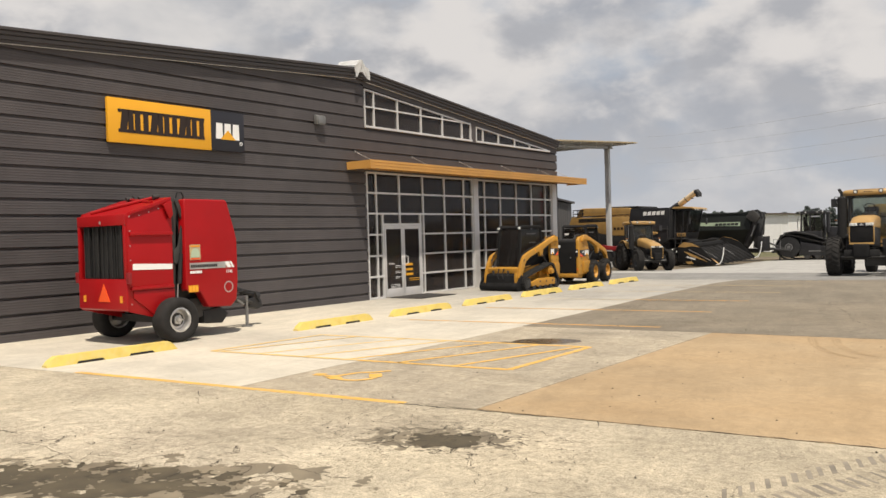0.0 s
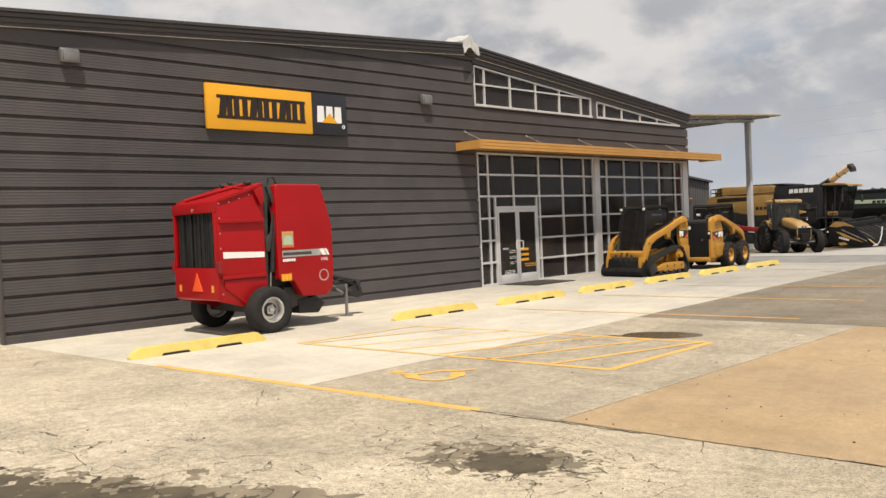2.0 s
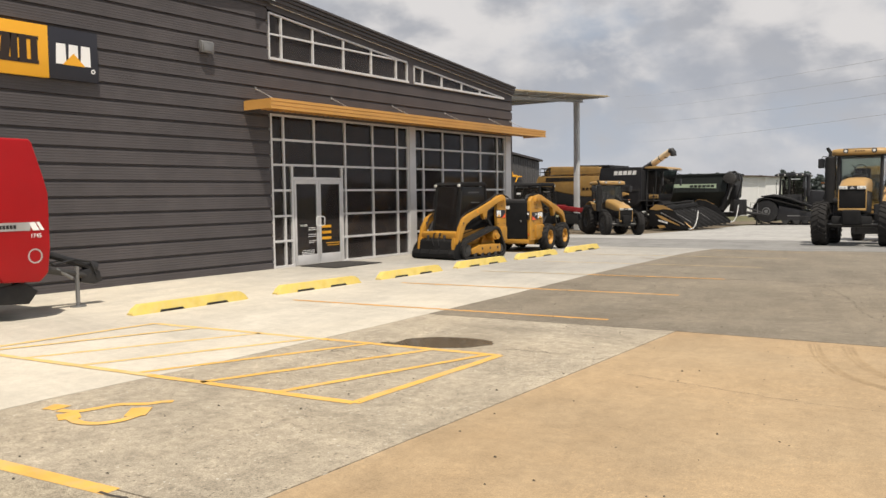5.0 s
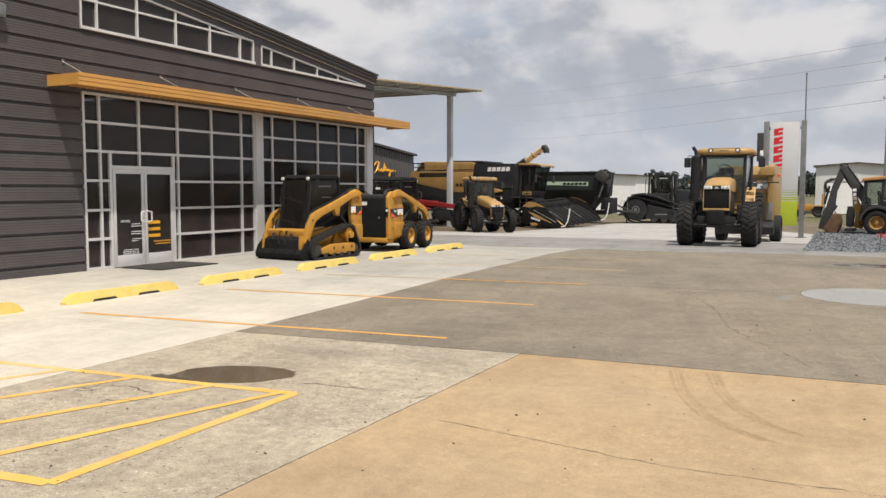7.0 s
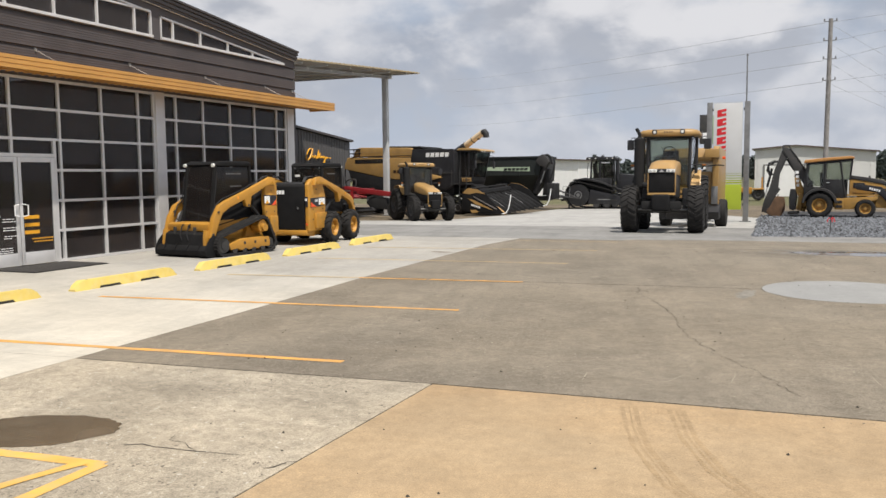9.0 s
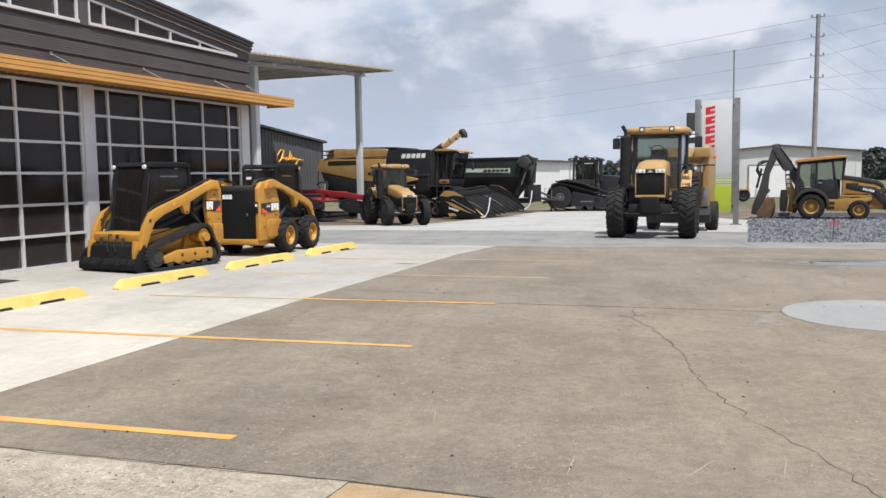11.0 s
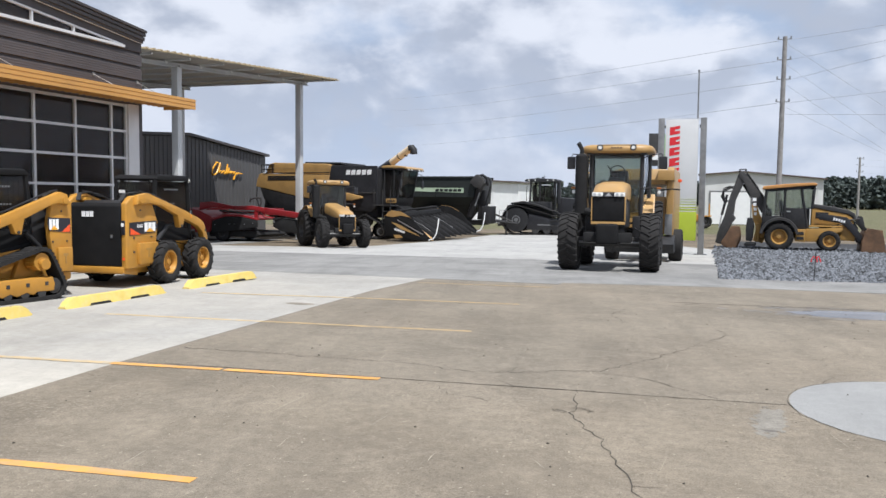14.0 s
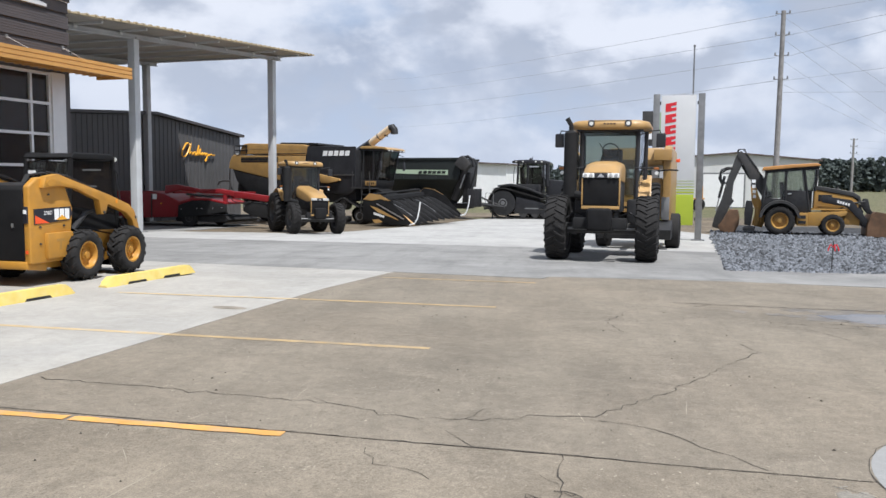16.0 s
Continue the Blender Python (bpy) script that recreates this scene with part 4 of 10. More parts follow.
def scratches():
    """Thin pale drag marks left by buckets and tracks."""
    rnd = random.Random(21)
    runs = [(9.69, -0.61, 9.61, -0.17), (9.89, 0.88, 9.87, 1.65), (9.41, 1.72, 9.62, 1.50)]
    for _ in range(46):
        x, y, a, h = rnd.uniform(8, 15), rnd.uniform(-4, 4.5), radians(rnd.choice((72, 95, 118, 20)) + rnd.uniform(-10, 10)), rnd.uniform(0.06, 0.45)
        runs.append((x, y, x + h * math.cos(a), y + h * math.sin(a)))
    verts, faces = [], []
    for xa, ya, xb, yb in runs:
        d = Vector((xb - xa, yb - ya))
        side = Vector((-d.y, d.x)).normalized() * rnd.uniform(0.002, 0.005)
        n0 = len(verts)
        for f, q in ((0, 0.2), (0.3, 1), (0.7, 0.8), (1, 0.1)):
            c = Vector((xa, ya)) + d * f + side * rnd.uniform(-1.5, 1.5)
            verts += [(c.x - side.x * q, c.y - side.y * q, gz(c.y) + 0.0011), (c.x + side.x * q, c.y + side.y * q, gz(c.y) + 0.0011)]
        faces += [(n0 + 2 * i, n0 + 2 * i + 1, n0 + 2 * i + 3, n0 + 2 * i + 2) for i in range(3)]
    me = bpy.data.meshes.new("scratch_marks")
    me.from_pydata(verts, [], faces)
    me.materials.append(M["chip"])
    tagged(new("scratch_marks", me), "thin pale scratches across the grey concrete", "scratches", "", "stuff")


grit_specks()
scratches()


def gravel():
    """Loose stones over the bed, one object of very many."""
    rnd = random.Random(4)
    verts, faces = [], []
    k = 0
    while k < 20000:
        x, y = rnd.uniform(12.7, 27), 15.75 + 24 * rnd.random() ** 1.5
        if y < 15.72 + (x - 13.14) * 0.2 or x < 13.14 - (y - 15.7) * 0.025:
            continue
        s = rnd.uniform(0.026, 0.075) * (1 + 0.02 * (y - 15))
        z, t = gz(y) - 0.02, rnd.uniform(0, 6.28)
        b = len(verts)
        for j in range(5):
            a = t + j * 1.2566
            q = s * rnd.uniform(0.7, 1.1)
            verts.append((x + q * math.cos(a), y + q * math.sin(a), z + s * rnd.uniform(0.0, 0.5)))
        verts.append((x + rnd.uniform(-.3, .3) * s, y + rnd.uniform(-.3, .3) * s, z + s * rnd.uniform(0.8, 1.2)))
        faces += [(b + j, b + (j + 1) % 5, b + 5) for j in range(5)]
        k += 1
    me = bpy.data.meshes.new("gravel_stones")
    me.from_pydata(verts, [], faces)
    m = M["stone"]
    n, l = m.node_tree.nodes, m.node_tree.links
    geo, rr = n.new("ShaderNodeNewGeometry"), n.new("ShaderNodeMapRange")
    rr.inputs["To Min"].default_value, rr.inputs["To Max"].default_value = 0.28, 2.1
    l.new(geo.outputs["Random Per Island"], rr.inputs["Value"])
    mul = n.new("ShaderNodeMix")
    mul.data_type, mul.blend_type = "RGBA", "MULTIPLY"
    mul.inputs[0].default_value = 1
    mul.inputs[6].default_value = rgb(0.098, 0.104, 0.116)
    l.new(rr.outputs[0], mul.inputs[7])
    l.new(mul.outputs[2], n["Principled BSDF"].inputs["Base Color"])
    me.materials.append(m)
    tagged(new("gravel", me), "loose blue-grey crushed stones", "gravel", "", "stuff")


gravel()

# ---- dealership building ----
Y0, Y1, RIDGE = -12.42, 11.7, -0.4


ROOF_FALL = 0.0985


def roof_z(y):
    return 6.70 + 0.070 * (y - RIDGE) if y < RIDGE else 6.70 - ROOF_FALL * (y - RIDGE)


def siding_profile(z0, z1, pitch=0.3225, phase=0.185):
    """Flat steel planks: a narrow recessed joint each pitch and faint rolled ribs between."""
    pts = []
    k = math.floor((z0 - phase) / pitch) - 1
    while phase + k * pitch < z1 + pitch:
        z = phase + k * pitch
        pts += [(0.0, z - 0.030), (-0.05, z - 0.026), (-0.05, z + 0.026), (0.004, z + 0.034)]
        for f in (0.32, 0.48, 0.64, 0.80):
            c = z + f * pitch
            pts += [(0.001, c - 0.010), (0.004, c - 0.004), (0.004, c + 0.004), (0.001, c + 0.010)]
        k += 1
    return pts


def siding(name, y0, y1, z0, z1, slope, label):
    bm = bmesh.new()
    prof = siding_profile(z0, z1 + 0.3)
    ra = [bm.verts.new((x, y0, z)) for x, z in prof]
    rb = [bm.verts.new((x, y1, z)) for x, z in prof]
    quad_bridge(bm, ra, rb, False)
    back = [[bm.verts.new((-0.16, y, z)) for z in (prof[0][1], prof[-1][1])] for y in (y0, y1)]
    bm.faces.new((back[0][0], back[0][1], back[1][1], back[1][0]))
    cut = lambda co, no: bmesh.ops.bisect_plane(bm, geom=bm.verts[:] + bm.edges[:] + bm.faces[:], plane_co=co, plane_no=no, clear_outer=True)
    cut((0, 0, z0), (0, 0, -1))
    if slope is None:
        cut((0, 0, z1), (0, 0, 1))
    else:
        ya, yb = slope
        za, zb = roof_z(ya) - 0.15, roof_z(yb) - 0.15
        cut((0, ya, za), (0, -(zb - za), yb - ya))
    return setting(name, bm, "siding", label, "wall", None)


siding("wall_front_1", Y0, -0.06, 0.0, 7.2, (Y0, RIDGE), "dark bronze horizontal ribbed steel wall of the shop")
siding("wall_front_2", -0.06, Y1, 4.0, 5.10, None, "dark bronze ribbed steel wall band over the awning")
bm = bmesh.new()
prism(bm, [(-0.06, 3.80), (Y1, 3.80), (Y1, 4.0), (-0.06, 4.0)], -0.16, -0.01, "x")
setting("wall_front_3", bm, "siding", "dark bronze steel band behind the awning", "wall")
bm = bmesh.new()
prism(bm, [(-0.06, 6.28), (11.2, 5.10), (Y1, 5.10), (Y1, roof_z(Y1) - 0.1), (-0.06, roof_z(-0.06) - 0.1)], -0.16, -0.004, "x")
setting("wall_front_4", bm, "siding", "dark bronze steel wall under the sloping roof edge", "wall")
# side walls, back wall and interior
bm = bmesh.new()
prof, x = [], -34.0
while x < -0.2:
    prof += [(x, 0.0), (x + 0.03, -0.03), (x + 0.08, -0.03), (x + 0.11, 0.0)]
    x += 0.3
prof += [(-0.18, 0.0)]
lo = [bm.verts.new((u, Y0 + 0.0 + v, 0)) for u, v in prof]
hi = [bm.verts.new((u, Y0 + 0.0 + v, 5.72)) for u, v in prof]
quad_bridge(bm, lo, hi, False)
bm.faces.new([bm.verts.new(p) for p in ((-34, Y0 + 0.1, 0), (-0.18, Y0 + 0.1, 0), (-0.18, Y0 + 0.1, 5.72), (-34, Y0 + 0.1, 5.72))])
setting("wall_side_1", bm, "galv", "pale galvanised ribbed steel side wall, streaked", "wall", None)
setting("wall_side_2", boxb(-34, Y1 - 0.16, 0, -0.165, Y1, 5.30), "grey_wall", "dark grey steel side wall", "wall")
setting("wall_back", boxb(-34.2, Y0, 0, -34.02, Y1, 5.4), "grey_wall", "plain back wall", "wall")
setting("floor", boxb(-12, -0.3, 0.0, -0.14, Y1 - 0.2, 0.02), "inside", "plain showroom floor", "floor")
setting("wall_inside", boxb(-12.2, -0.3, 0.0, -12.02, Y1 - 0.2, 5.0), "inside", "dim showroom back wall", "wall")
setting("wall_inside_2", boxb(-12, -0.5, 0.0, -0.18, -0.31, 6.5), "inside", "dim showroom partition wall", "wall")
bm = bmesh.new()
for ya, yb in ((Y0 - 0.3, RIDGE), (RIDGE, Y1 - 0.06)):
    prism(bm, [(ya, roof_z(ya) - 0.1), (yb, roof_z(yb) - 0.1), (yb, roof_z(yb)), (ya, roof_z(ya))], -34.2, 0.14, "x")
setting("roof", bm, "trim", "dark low-pitched steel roof", "roof", None)
# stepped rake trim along the front edge of the roof
for nm, ya, yb in (("roof_trim_1", Y0 - 0.34, RIDGE - 0.02), ("roof_trim_2", RIDGE + 0.02, Y1 - 0.03)):
    bm = bmesh.new()
    d = Vector((0, yb - ya, roof_z(yb) - roof_z(ya)))
    rings = []
    for y in (ya, yb):
        z = roof_z(y)
        rings.append([(0.02, y, z - 0.24), (0.08, y, z - 0.24), (0.08, y, z - 0.19), (0.125, y, z - 0.185), (0.13, y, z - 0.115), (0.10, y, z - 0.11), (0.10, y, z - 0.095), (0.155, y, z - 0.09), (0.16, y, z - 0.035),
                      (0.13, y, z - 0.03), (0.13, y, z - 0.015), (0.195, y, z - 0.01), (0.20, y, z + 0.04), (0.16, y, z + 0.06), (0.02, y, z + 0.06)])
    loft(bm, rings)
    setting(nm, bm, "trim", "stepped dark metal trim along the roof edge", "trim", None)
    bm = bmesh.new()
    rod(bm, (0.045, ya + 0.40, roof_z(ya + 0.40) - 0.252), (0.045, yb, roof_z(yb) - 0.252), 0.010, 6)
    setting(nm.replace("trim", "bead"), bm, "alu", "thin pale bead under the roof trim", "trim")


def ridge_cap():
    """Loose white plastic sheet crumpled over the ridge end and hanging down the front."""
    rnd = random.Random(9)
    bm = bmesh.new()
    g = []
    for i in range(9):
        row = []
        for j in range(8):
            u, v = i / 8, j / 7
            y = RIDGE - 0.26 + 0.62 * u
            peak = 0.20 * math.exp(-((u - 0.45) / 0.25) ** 2)
            over = min(1.0, v / 0.55)
            z = roof_z(y) + 0.10 + peak - 0.36 * max(0, v - 0.55) / 0.45 + rnd.uniform(-0.02, 0.02)
            row.append(bm.verts.new((-0.45 + 0.70 * over + rnd.uniform(-0.015, 0.015), y + rnd.uniform(-0.02, 0.02) - 0.1 * (1 - over), z)))
        g.append(row)
    for a, b in zip(g, g[1:]):
        for j in range(7):
            bm.faces.new((a[j], a[j + 1], b[j + 1], b[j]))
    bmesh.ops.solidify(bm, geom=bm.faces[:], thickness=0.015)
    tagged(new("ridge_cover", mesh_of("ridge_cover", bm, "paper", None)), "crumpled white plastic sheet over the roof ridge end", "ridge cover")


ridge_cap()
setting("corner_trim", boxb(-0.175, Y0 - 0.05, 0, 0.012, Y0 - 0.003, 5.60, 0.005), "siding", "narrow dark corner trim", "trim")
bm = boxb(-34, Y0 - 0.52, 5.62, 0.16, Y0 - 0.36, 5.77, 0.02)
setting("gutter", bm, "trim", "dark metal eave gutter", "gutter")
root = thing("downspout", Matrix.Translation((-1.08, Y0 - 0.10, 0)), "dark metal downspout on the pale side wall", "downspout")
bm = bmesh.new()
rings = []
for y, z in ((-0.34, 5.64), (-0.32, 5.50), (-0.10, 5.22), (-0.08, 5.10), (-0.08, 0.30)):
    rings.append([(-0.10, y - 0.10, z), (0.10, y - 0.10, z), (0.10, y + 0.06, z), (-0.10, y + 0.06, z)])
loft(bm, rings)
part("pipe", soften(bm, 0.008), "frame", root)
part("boot", boxb(-0.13, -0.23, 0.0, 0.13, 0.03, 0.36, 0.01), "black", root, "black plastic boot")
for z in (1.5, 3.1, 4.7):
    part("strap", boxb(-0.11, -0.19, z, 0.11, -0.02, z + 0.04), "frame", root)
root = thing("conduit", Matrix.Translation((0, Y0 - 0.05, 0)), "bent grey conduit with a small white box", "conduit")
bm = bmesh.new()
pipe(bm, [(-1.35, -0.04, 4.66), (-1.34, -0.04, 4.50), (-1.16, -0.05, 4.40), (-0.60, -0.06, 4.16), (-0.14, -0.06, 3.95), (-0.04, -0.06, 3.86)], 0.018, 6)
part("pipe", bm, "alu", root)
part("box", boxb(-1.42, -0.12, 4.63, -1.28, -0.03, 4.90, 0.01), "white", root, "white plastic box")
root = thing("wall_camera", Matrix.Translation((-1.70, Y0 - 0.005, 3.66)), "small white bullet camera on the pale side wall", "security camera")
bm = bmesh.new()
rod(bm, (0.02, -0.02, 0.0), (0.02, -0.10, 0.0), 0.02, 8)
part("bracket", bm, "white", root)
part("housing", boxb(-0.13, -0.16, -0.05, 0.10, -0.08, 0.03, 0.015), "white", root)

# ---- glazing ----
ROWS = (0.03, 0.66, 1.285, 1.92, 2.55, 3.165, 3.76)


def bar(bm, y0, z0, y1, z1, w=0.055, x0=-0.12, x1=0.015):
    d = Vector((0, y1 - y0, z1 - z0)).normalized()
    n2 = Vector((0, -d.z, d.y)) * w / 2
    a, b = Vector((0, y0, z0)), Vector((0, y1, z1))
    vs = [[bm.verts.new(p + Vector((x, 0, 0))) for p in (a - n2, b - n2, b + n2, a + n2)] for x in (x0, x1)]
    bm.faces.new(vs[0][::-1])
    bm.faces.new(vs[1])
    quad_bridge(bm, vs[0], vs[1])


def pane(root, pts, x=-0.05):
    bm = bmesh.new()
    prism(bm, pts, x, x + 0.008, "x")
    part("pane", bm, "pane", root).visible_shadow = False


def mullion(root, *a, **k):
    part("mullion", B(bar, *a, **k), "alu", root)


def storefront(name, cols, door):
    root = thing(name, Matrix.Identity(4), "aluminium storefront grid with dark tinted glass", "window", "", "structure")
    c0, c1 = cols[0], cols[-1]
    for z in ROWS:
        if door and z < 2.5:
            mullion(root, c0, z, cols[1] + 0.24, z)
            mullion(root, 2.52, z, c1, z)
        else:
            mullion(root, c0, z, c1, z)
    for c in cols:
        if door and c == cols[2]:
            mullion(root, c, 2.25, c, 3.79, x1=0.010)
        else:
            mullion(root, c, 0.0, c, 3.79, x1=0.010)
    if door:
        mullion(root, 0.64, 0, 0.64, 2.55, 0.07, x1=0.012)
        mullion(root, 2.50, 0, 2.50, 2.55, 0.07, x1=0.012)
        mullion(root, 0.64, 2.22, 2.50, 2.22, 0.07, x1=0.017)
    for i in range(len(cols) - 1):
        a, b = cols[i], cols[i + 1]
        for z0, z1 in zip(ROWS, ROWS[1:]):
            if door and i in (1, 2) and z1 < 2.56:
                if i == 1:
                    pane(root, [(a, z0), (0.64, z0), (0.64, z1), (a, z1)])
                else:
                    pane(root, [(2.50, z0), (b, z0), (b, z1), (2.50, z1)])
            else:
                pane(root, [(a, z0), (b, z0), (b, z1), (a, z1)])
    if door:
        pane(root, [(0.64, 2.22), (1.47, 2.22), (1.47, 2.55), (0.64, 2.55)])
        pane(root, [(1.47, 2.22), (2.50, 2.22), (2.50, 2.55), (1.47, 2.55)])
    return root


COLS_A = (-0.03, 0.38, 1.47, 2.66, 3.83, 4.96, 5.47)
COLS_B = (5.83, 6.26, 7.30, 8.43, 9.55, 10.65, 11.13)
storefront("window_1", COLS_A, True)
storefront("window_2", COLS_B, False)
for nm, a, b in (("pier_1", 5.50, 5.80), ("pier_2", 11.16, 11.52)):
    setting(nm, boxb(-0.2, a, 0, 0.05, b, 3.80, 0.008), "alu", "pale grey metal pier between the glazing", "pier")
setting("wall_front_5", boxb(-0.2, 11.53, 0, -0.005, Y1, 3.80), "siding", "dark bronze corner strip", "wall")


def upper_window(name, cols, zt0, zt1, mid):
    root = thing(name, Matrix.Identity(4), "pale aluminium framed clerestory with a sloping head and dark glass", "window", "", "structure")
    y0, y1 = cols[0], cols[-1]
    top = lambda y: zt0 + (zt1 - zt0) * (y - y0) / (y1 - y0)
    for c in cols:
        if top(c) > 5.16:
            part("mullion", B(bar, c, 5.10, c, top(c), 0.04), "alu", root)
    part("sill", B(bar, y0 - 0.03, 5.11, y1 + 0.03, 5.11, 0.06, -0.14, 0.05), "alu", root)
    part("head", B(bar, y0, zt0, y1, zt1, 0.04, -0.12, 0.02), "alu", root)
    if mid:
        part("rail", B(bar, y0, mid, y1, mid, 0.04, -0.12, 0.012), "alu", root)
    for a, b in zip(cols, cols[1:]):
        if mid and top(b) > mid:
            pane(root, [(a, 5.13), (b, 5.13), (b, mid), (a, mid)])
            pane(root, [(a, mid), (b, mid), (b, top(b)), (a, top(a))])
        else:
            pane(root, [(a, 5.13), (b, 5.13), (b, max(5.14, top(b))), (a, top(a))])


upper_window("window_3", (-0.02, 0.39, 1.50, 2.68, 3.84, 4.97, 5.50), 6.20, 5.68, 5.70)
upper_window("window_4", (5.84, 6.27, 7.30, 8.43, 9.55, 10.65, 11.05), 5.62, 5.14, None)
setting("pier_3", boxb(-0.16, 5.53, 5.10, 0.0, 5.81, 5.72), "siding", "dark strip between the clerestories", "pier")


def door_leaf(y0, y1, hinge_left, marks):
    root = thing("door_1" if hinge_left else "door_2", Matrix.Translation((0.0, y0, 0.02)), "aluminium and dark glass entrance door, closed", "door", "entrance doors", "structure")
    w = y1 - y0
    for a in ((0.004, 0, 0.075, 2.16), (w - 0.079, 0, w - 0.004, 2.16)):
        part("stile", boxb(-0.03, a[0], 0.0, 0.02, a[2], 2.16, 0.004), "alu", root)
    part("top_rail", boxb(-0.03, 0.079, 2.06, 0.019, w - 0.083, 2.16, 0.004), "alu", root)
    part("bottom_rail", boxb(-0.03, 0.079, 0.0, 0.019, w - 0.083, 0.25, 0.004), "alu", root)
    g = bmesh.new()
    prism(g, [(0.07, 0.24), (w - 0.07, 0.24), (w - 0.07, 2.07), (0.07, 2.07)], -0.01, -0.002, "x")
    part("pane", g, "pane", root).visible_shadow = False
    hy = w - 0.05 if hinge_left else 0.05
    sgn = -1 if hinge_left else 1
    h = bmesh.new()
    pipe(h, [(0.02, hy, 0.98), (0.07, hy, 0.98), (0.07, hy + sgn * 0.10, 1.0), (0.07, hy + sgn * 0.10, 1.2), (0.07, hy, 1.22), (0.02, hy, 1.22)], 0.012, 8)
    part("handle", h, "paper", root, "pale pull handle")
    turn = Matrix.Rotation(radians(90), 4, "Z")
    if marks == "hours":
        part("lettering", text_mesh("HOURS:", 0.075, "paper", 0.0015), None, root, "white lettering", m=Matrix.Translation((0.002, 0.33, 1.00)) @ turn)
        rnd = random.Random(8)
        for z, ya, yb in ((0.935, 0.50, 0.79), (0.885, 0.49, 0.83), (0.765, 0.50, 0.80), (0.715, 0.49, 0.83), (0.60, 0.52, 0.84), (0.555, 0.50, 0.68), (0.36, 0.27, 0.72), (0.315, 0.24, 0.73), (0.275, 0.25, 0.72)):
            y = ya
            while y < yb - 0.02:
                k = min(rnd.uniform(0.04, 0.11), yb - y)
                part("text_bar", boxb(0.001, y, z - 0.008, 0.003, y + k, z + 0.008), "paper", root)
                y += k + 0.02
    else:
        for z in (0.955, 0.80, 0.65):
            part("logo_bar", boxb(0.001, 0.1, z - 0.036, 0.003, 0.46, z + 0.036), "signyel", root, "yellow bar")
        for z, ya, yb in ((0.515, 0.26, 0.80), (0.455, 0.31, 0.79)):
            for q in range(7):
                y = ya + (yb - ya) * q / 7
                part("text_bar", boxb(0.001, y, z - 0.012, 0.003, y + (yb - ya) / 7 - 0.018, z + 0.012), "signyel", root, "small yellow text bar")


door_leaf(0.685, 1.565, True, "hours")
door_leaf(1.575, 2.46, False, "logo")


def awning():
    root = thing("awning", Matrix.Identity(4), "long orange metal entrance awning hung on thin rods", "awning")
    ya, yb, x1 = -0.9, 12.5, 0.93
    bm = bmesh.new()
    prof = [(x1 - 0.05, 3.78), (x1, 3.78), (x1, 3.845), (x1 - 0.015, 3.85), (x1 - 0.015, 3.86), (x1, 3.865), (x1, 3.935), (x1 - 0.015, 3.94), (x1 - 0.015, 3.95), (x1, 3.955), (x1, 4.02), (x1 - 0.05, 4.02)]
    prism(bm, prof, ya, yb, "y")
    part("front_channel", bm, "awning", root, smooth=None)
    for y in (ya, yb - 0.05):
        bm = bmesh.new()
        box(bm, 0.03, y, 3.79, x1 - 0.051, y + 0.05, 4.01)
        part("end_channel", bm, "awning", root, smooth=None)
    part("deck", boxb(0.02, ya + 0.051, 3.86, x1 - 0.052, yb - 0.051, 3.93), "awning", root)
    bm = bmesh.new()
    for k in range(66):
        box(bm, 0.05, ya + 0.1 + k * 0.2, 3.835, x1 - 0.06, ya + 0.1 + k * 0.2 + 0.05, 3.859)
    part("soffit_ribbing", bm, "awning", root, smooth=None)
    for y in (-0.5, 2.15, 4.75, 7.43, 10.1, 11.52):
        part("tie_rod", B(rod, (0.0, y, 4.34), (0.72, y, 4.0), 0.008, 6), "galv", root)
        part("bracket", boxb(0.0, y - 0.03, 4.30, 0.02, y + 0.03, 4.38), "steel", root)
        part("clevis", boxb(0.68, y - 0.025, 3.93, 0.76, y + 0.025, 4.02), "steel", root)


awning()


def wall_light(y, z):
    root = thing("wall_light", Matrix.Translation((0, y, z)), "small grey wall floodlight on the dark siding", "wall light", "wall floodlights")
    part("bracket", boxb(-0.03, -0.08, -0.06, 0.05, 0.08, 0.06, 0.01), "black", root)
    part("housing", prismb([(0.05, -0.12), (0.15, -0.14), (0.17, 0.08), (0.10, 0.13), (0.05, 0.11)], -0.17, 0.17, "y", 0.012), "steel", root)
    part("lens", boxb(0.158, -0.13, -0.11, 0.18, 0.13, 0.06, 0.005), "steel", root, "grey glass lens")


wall_light(-11.09, 5.23)
wall_light(-2.0, 5.10)


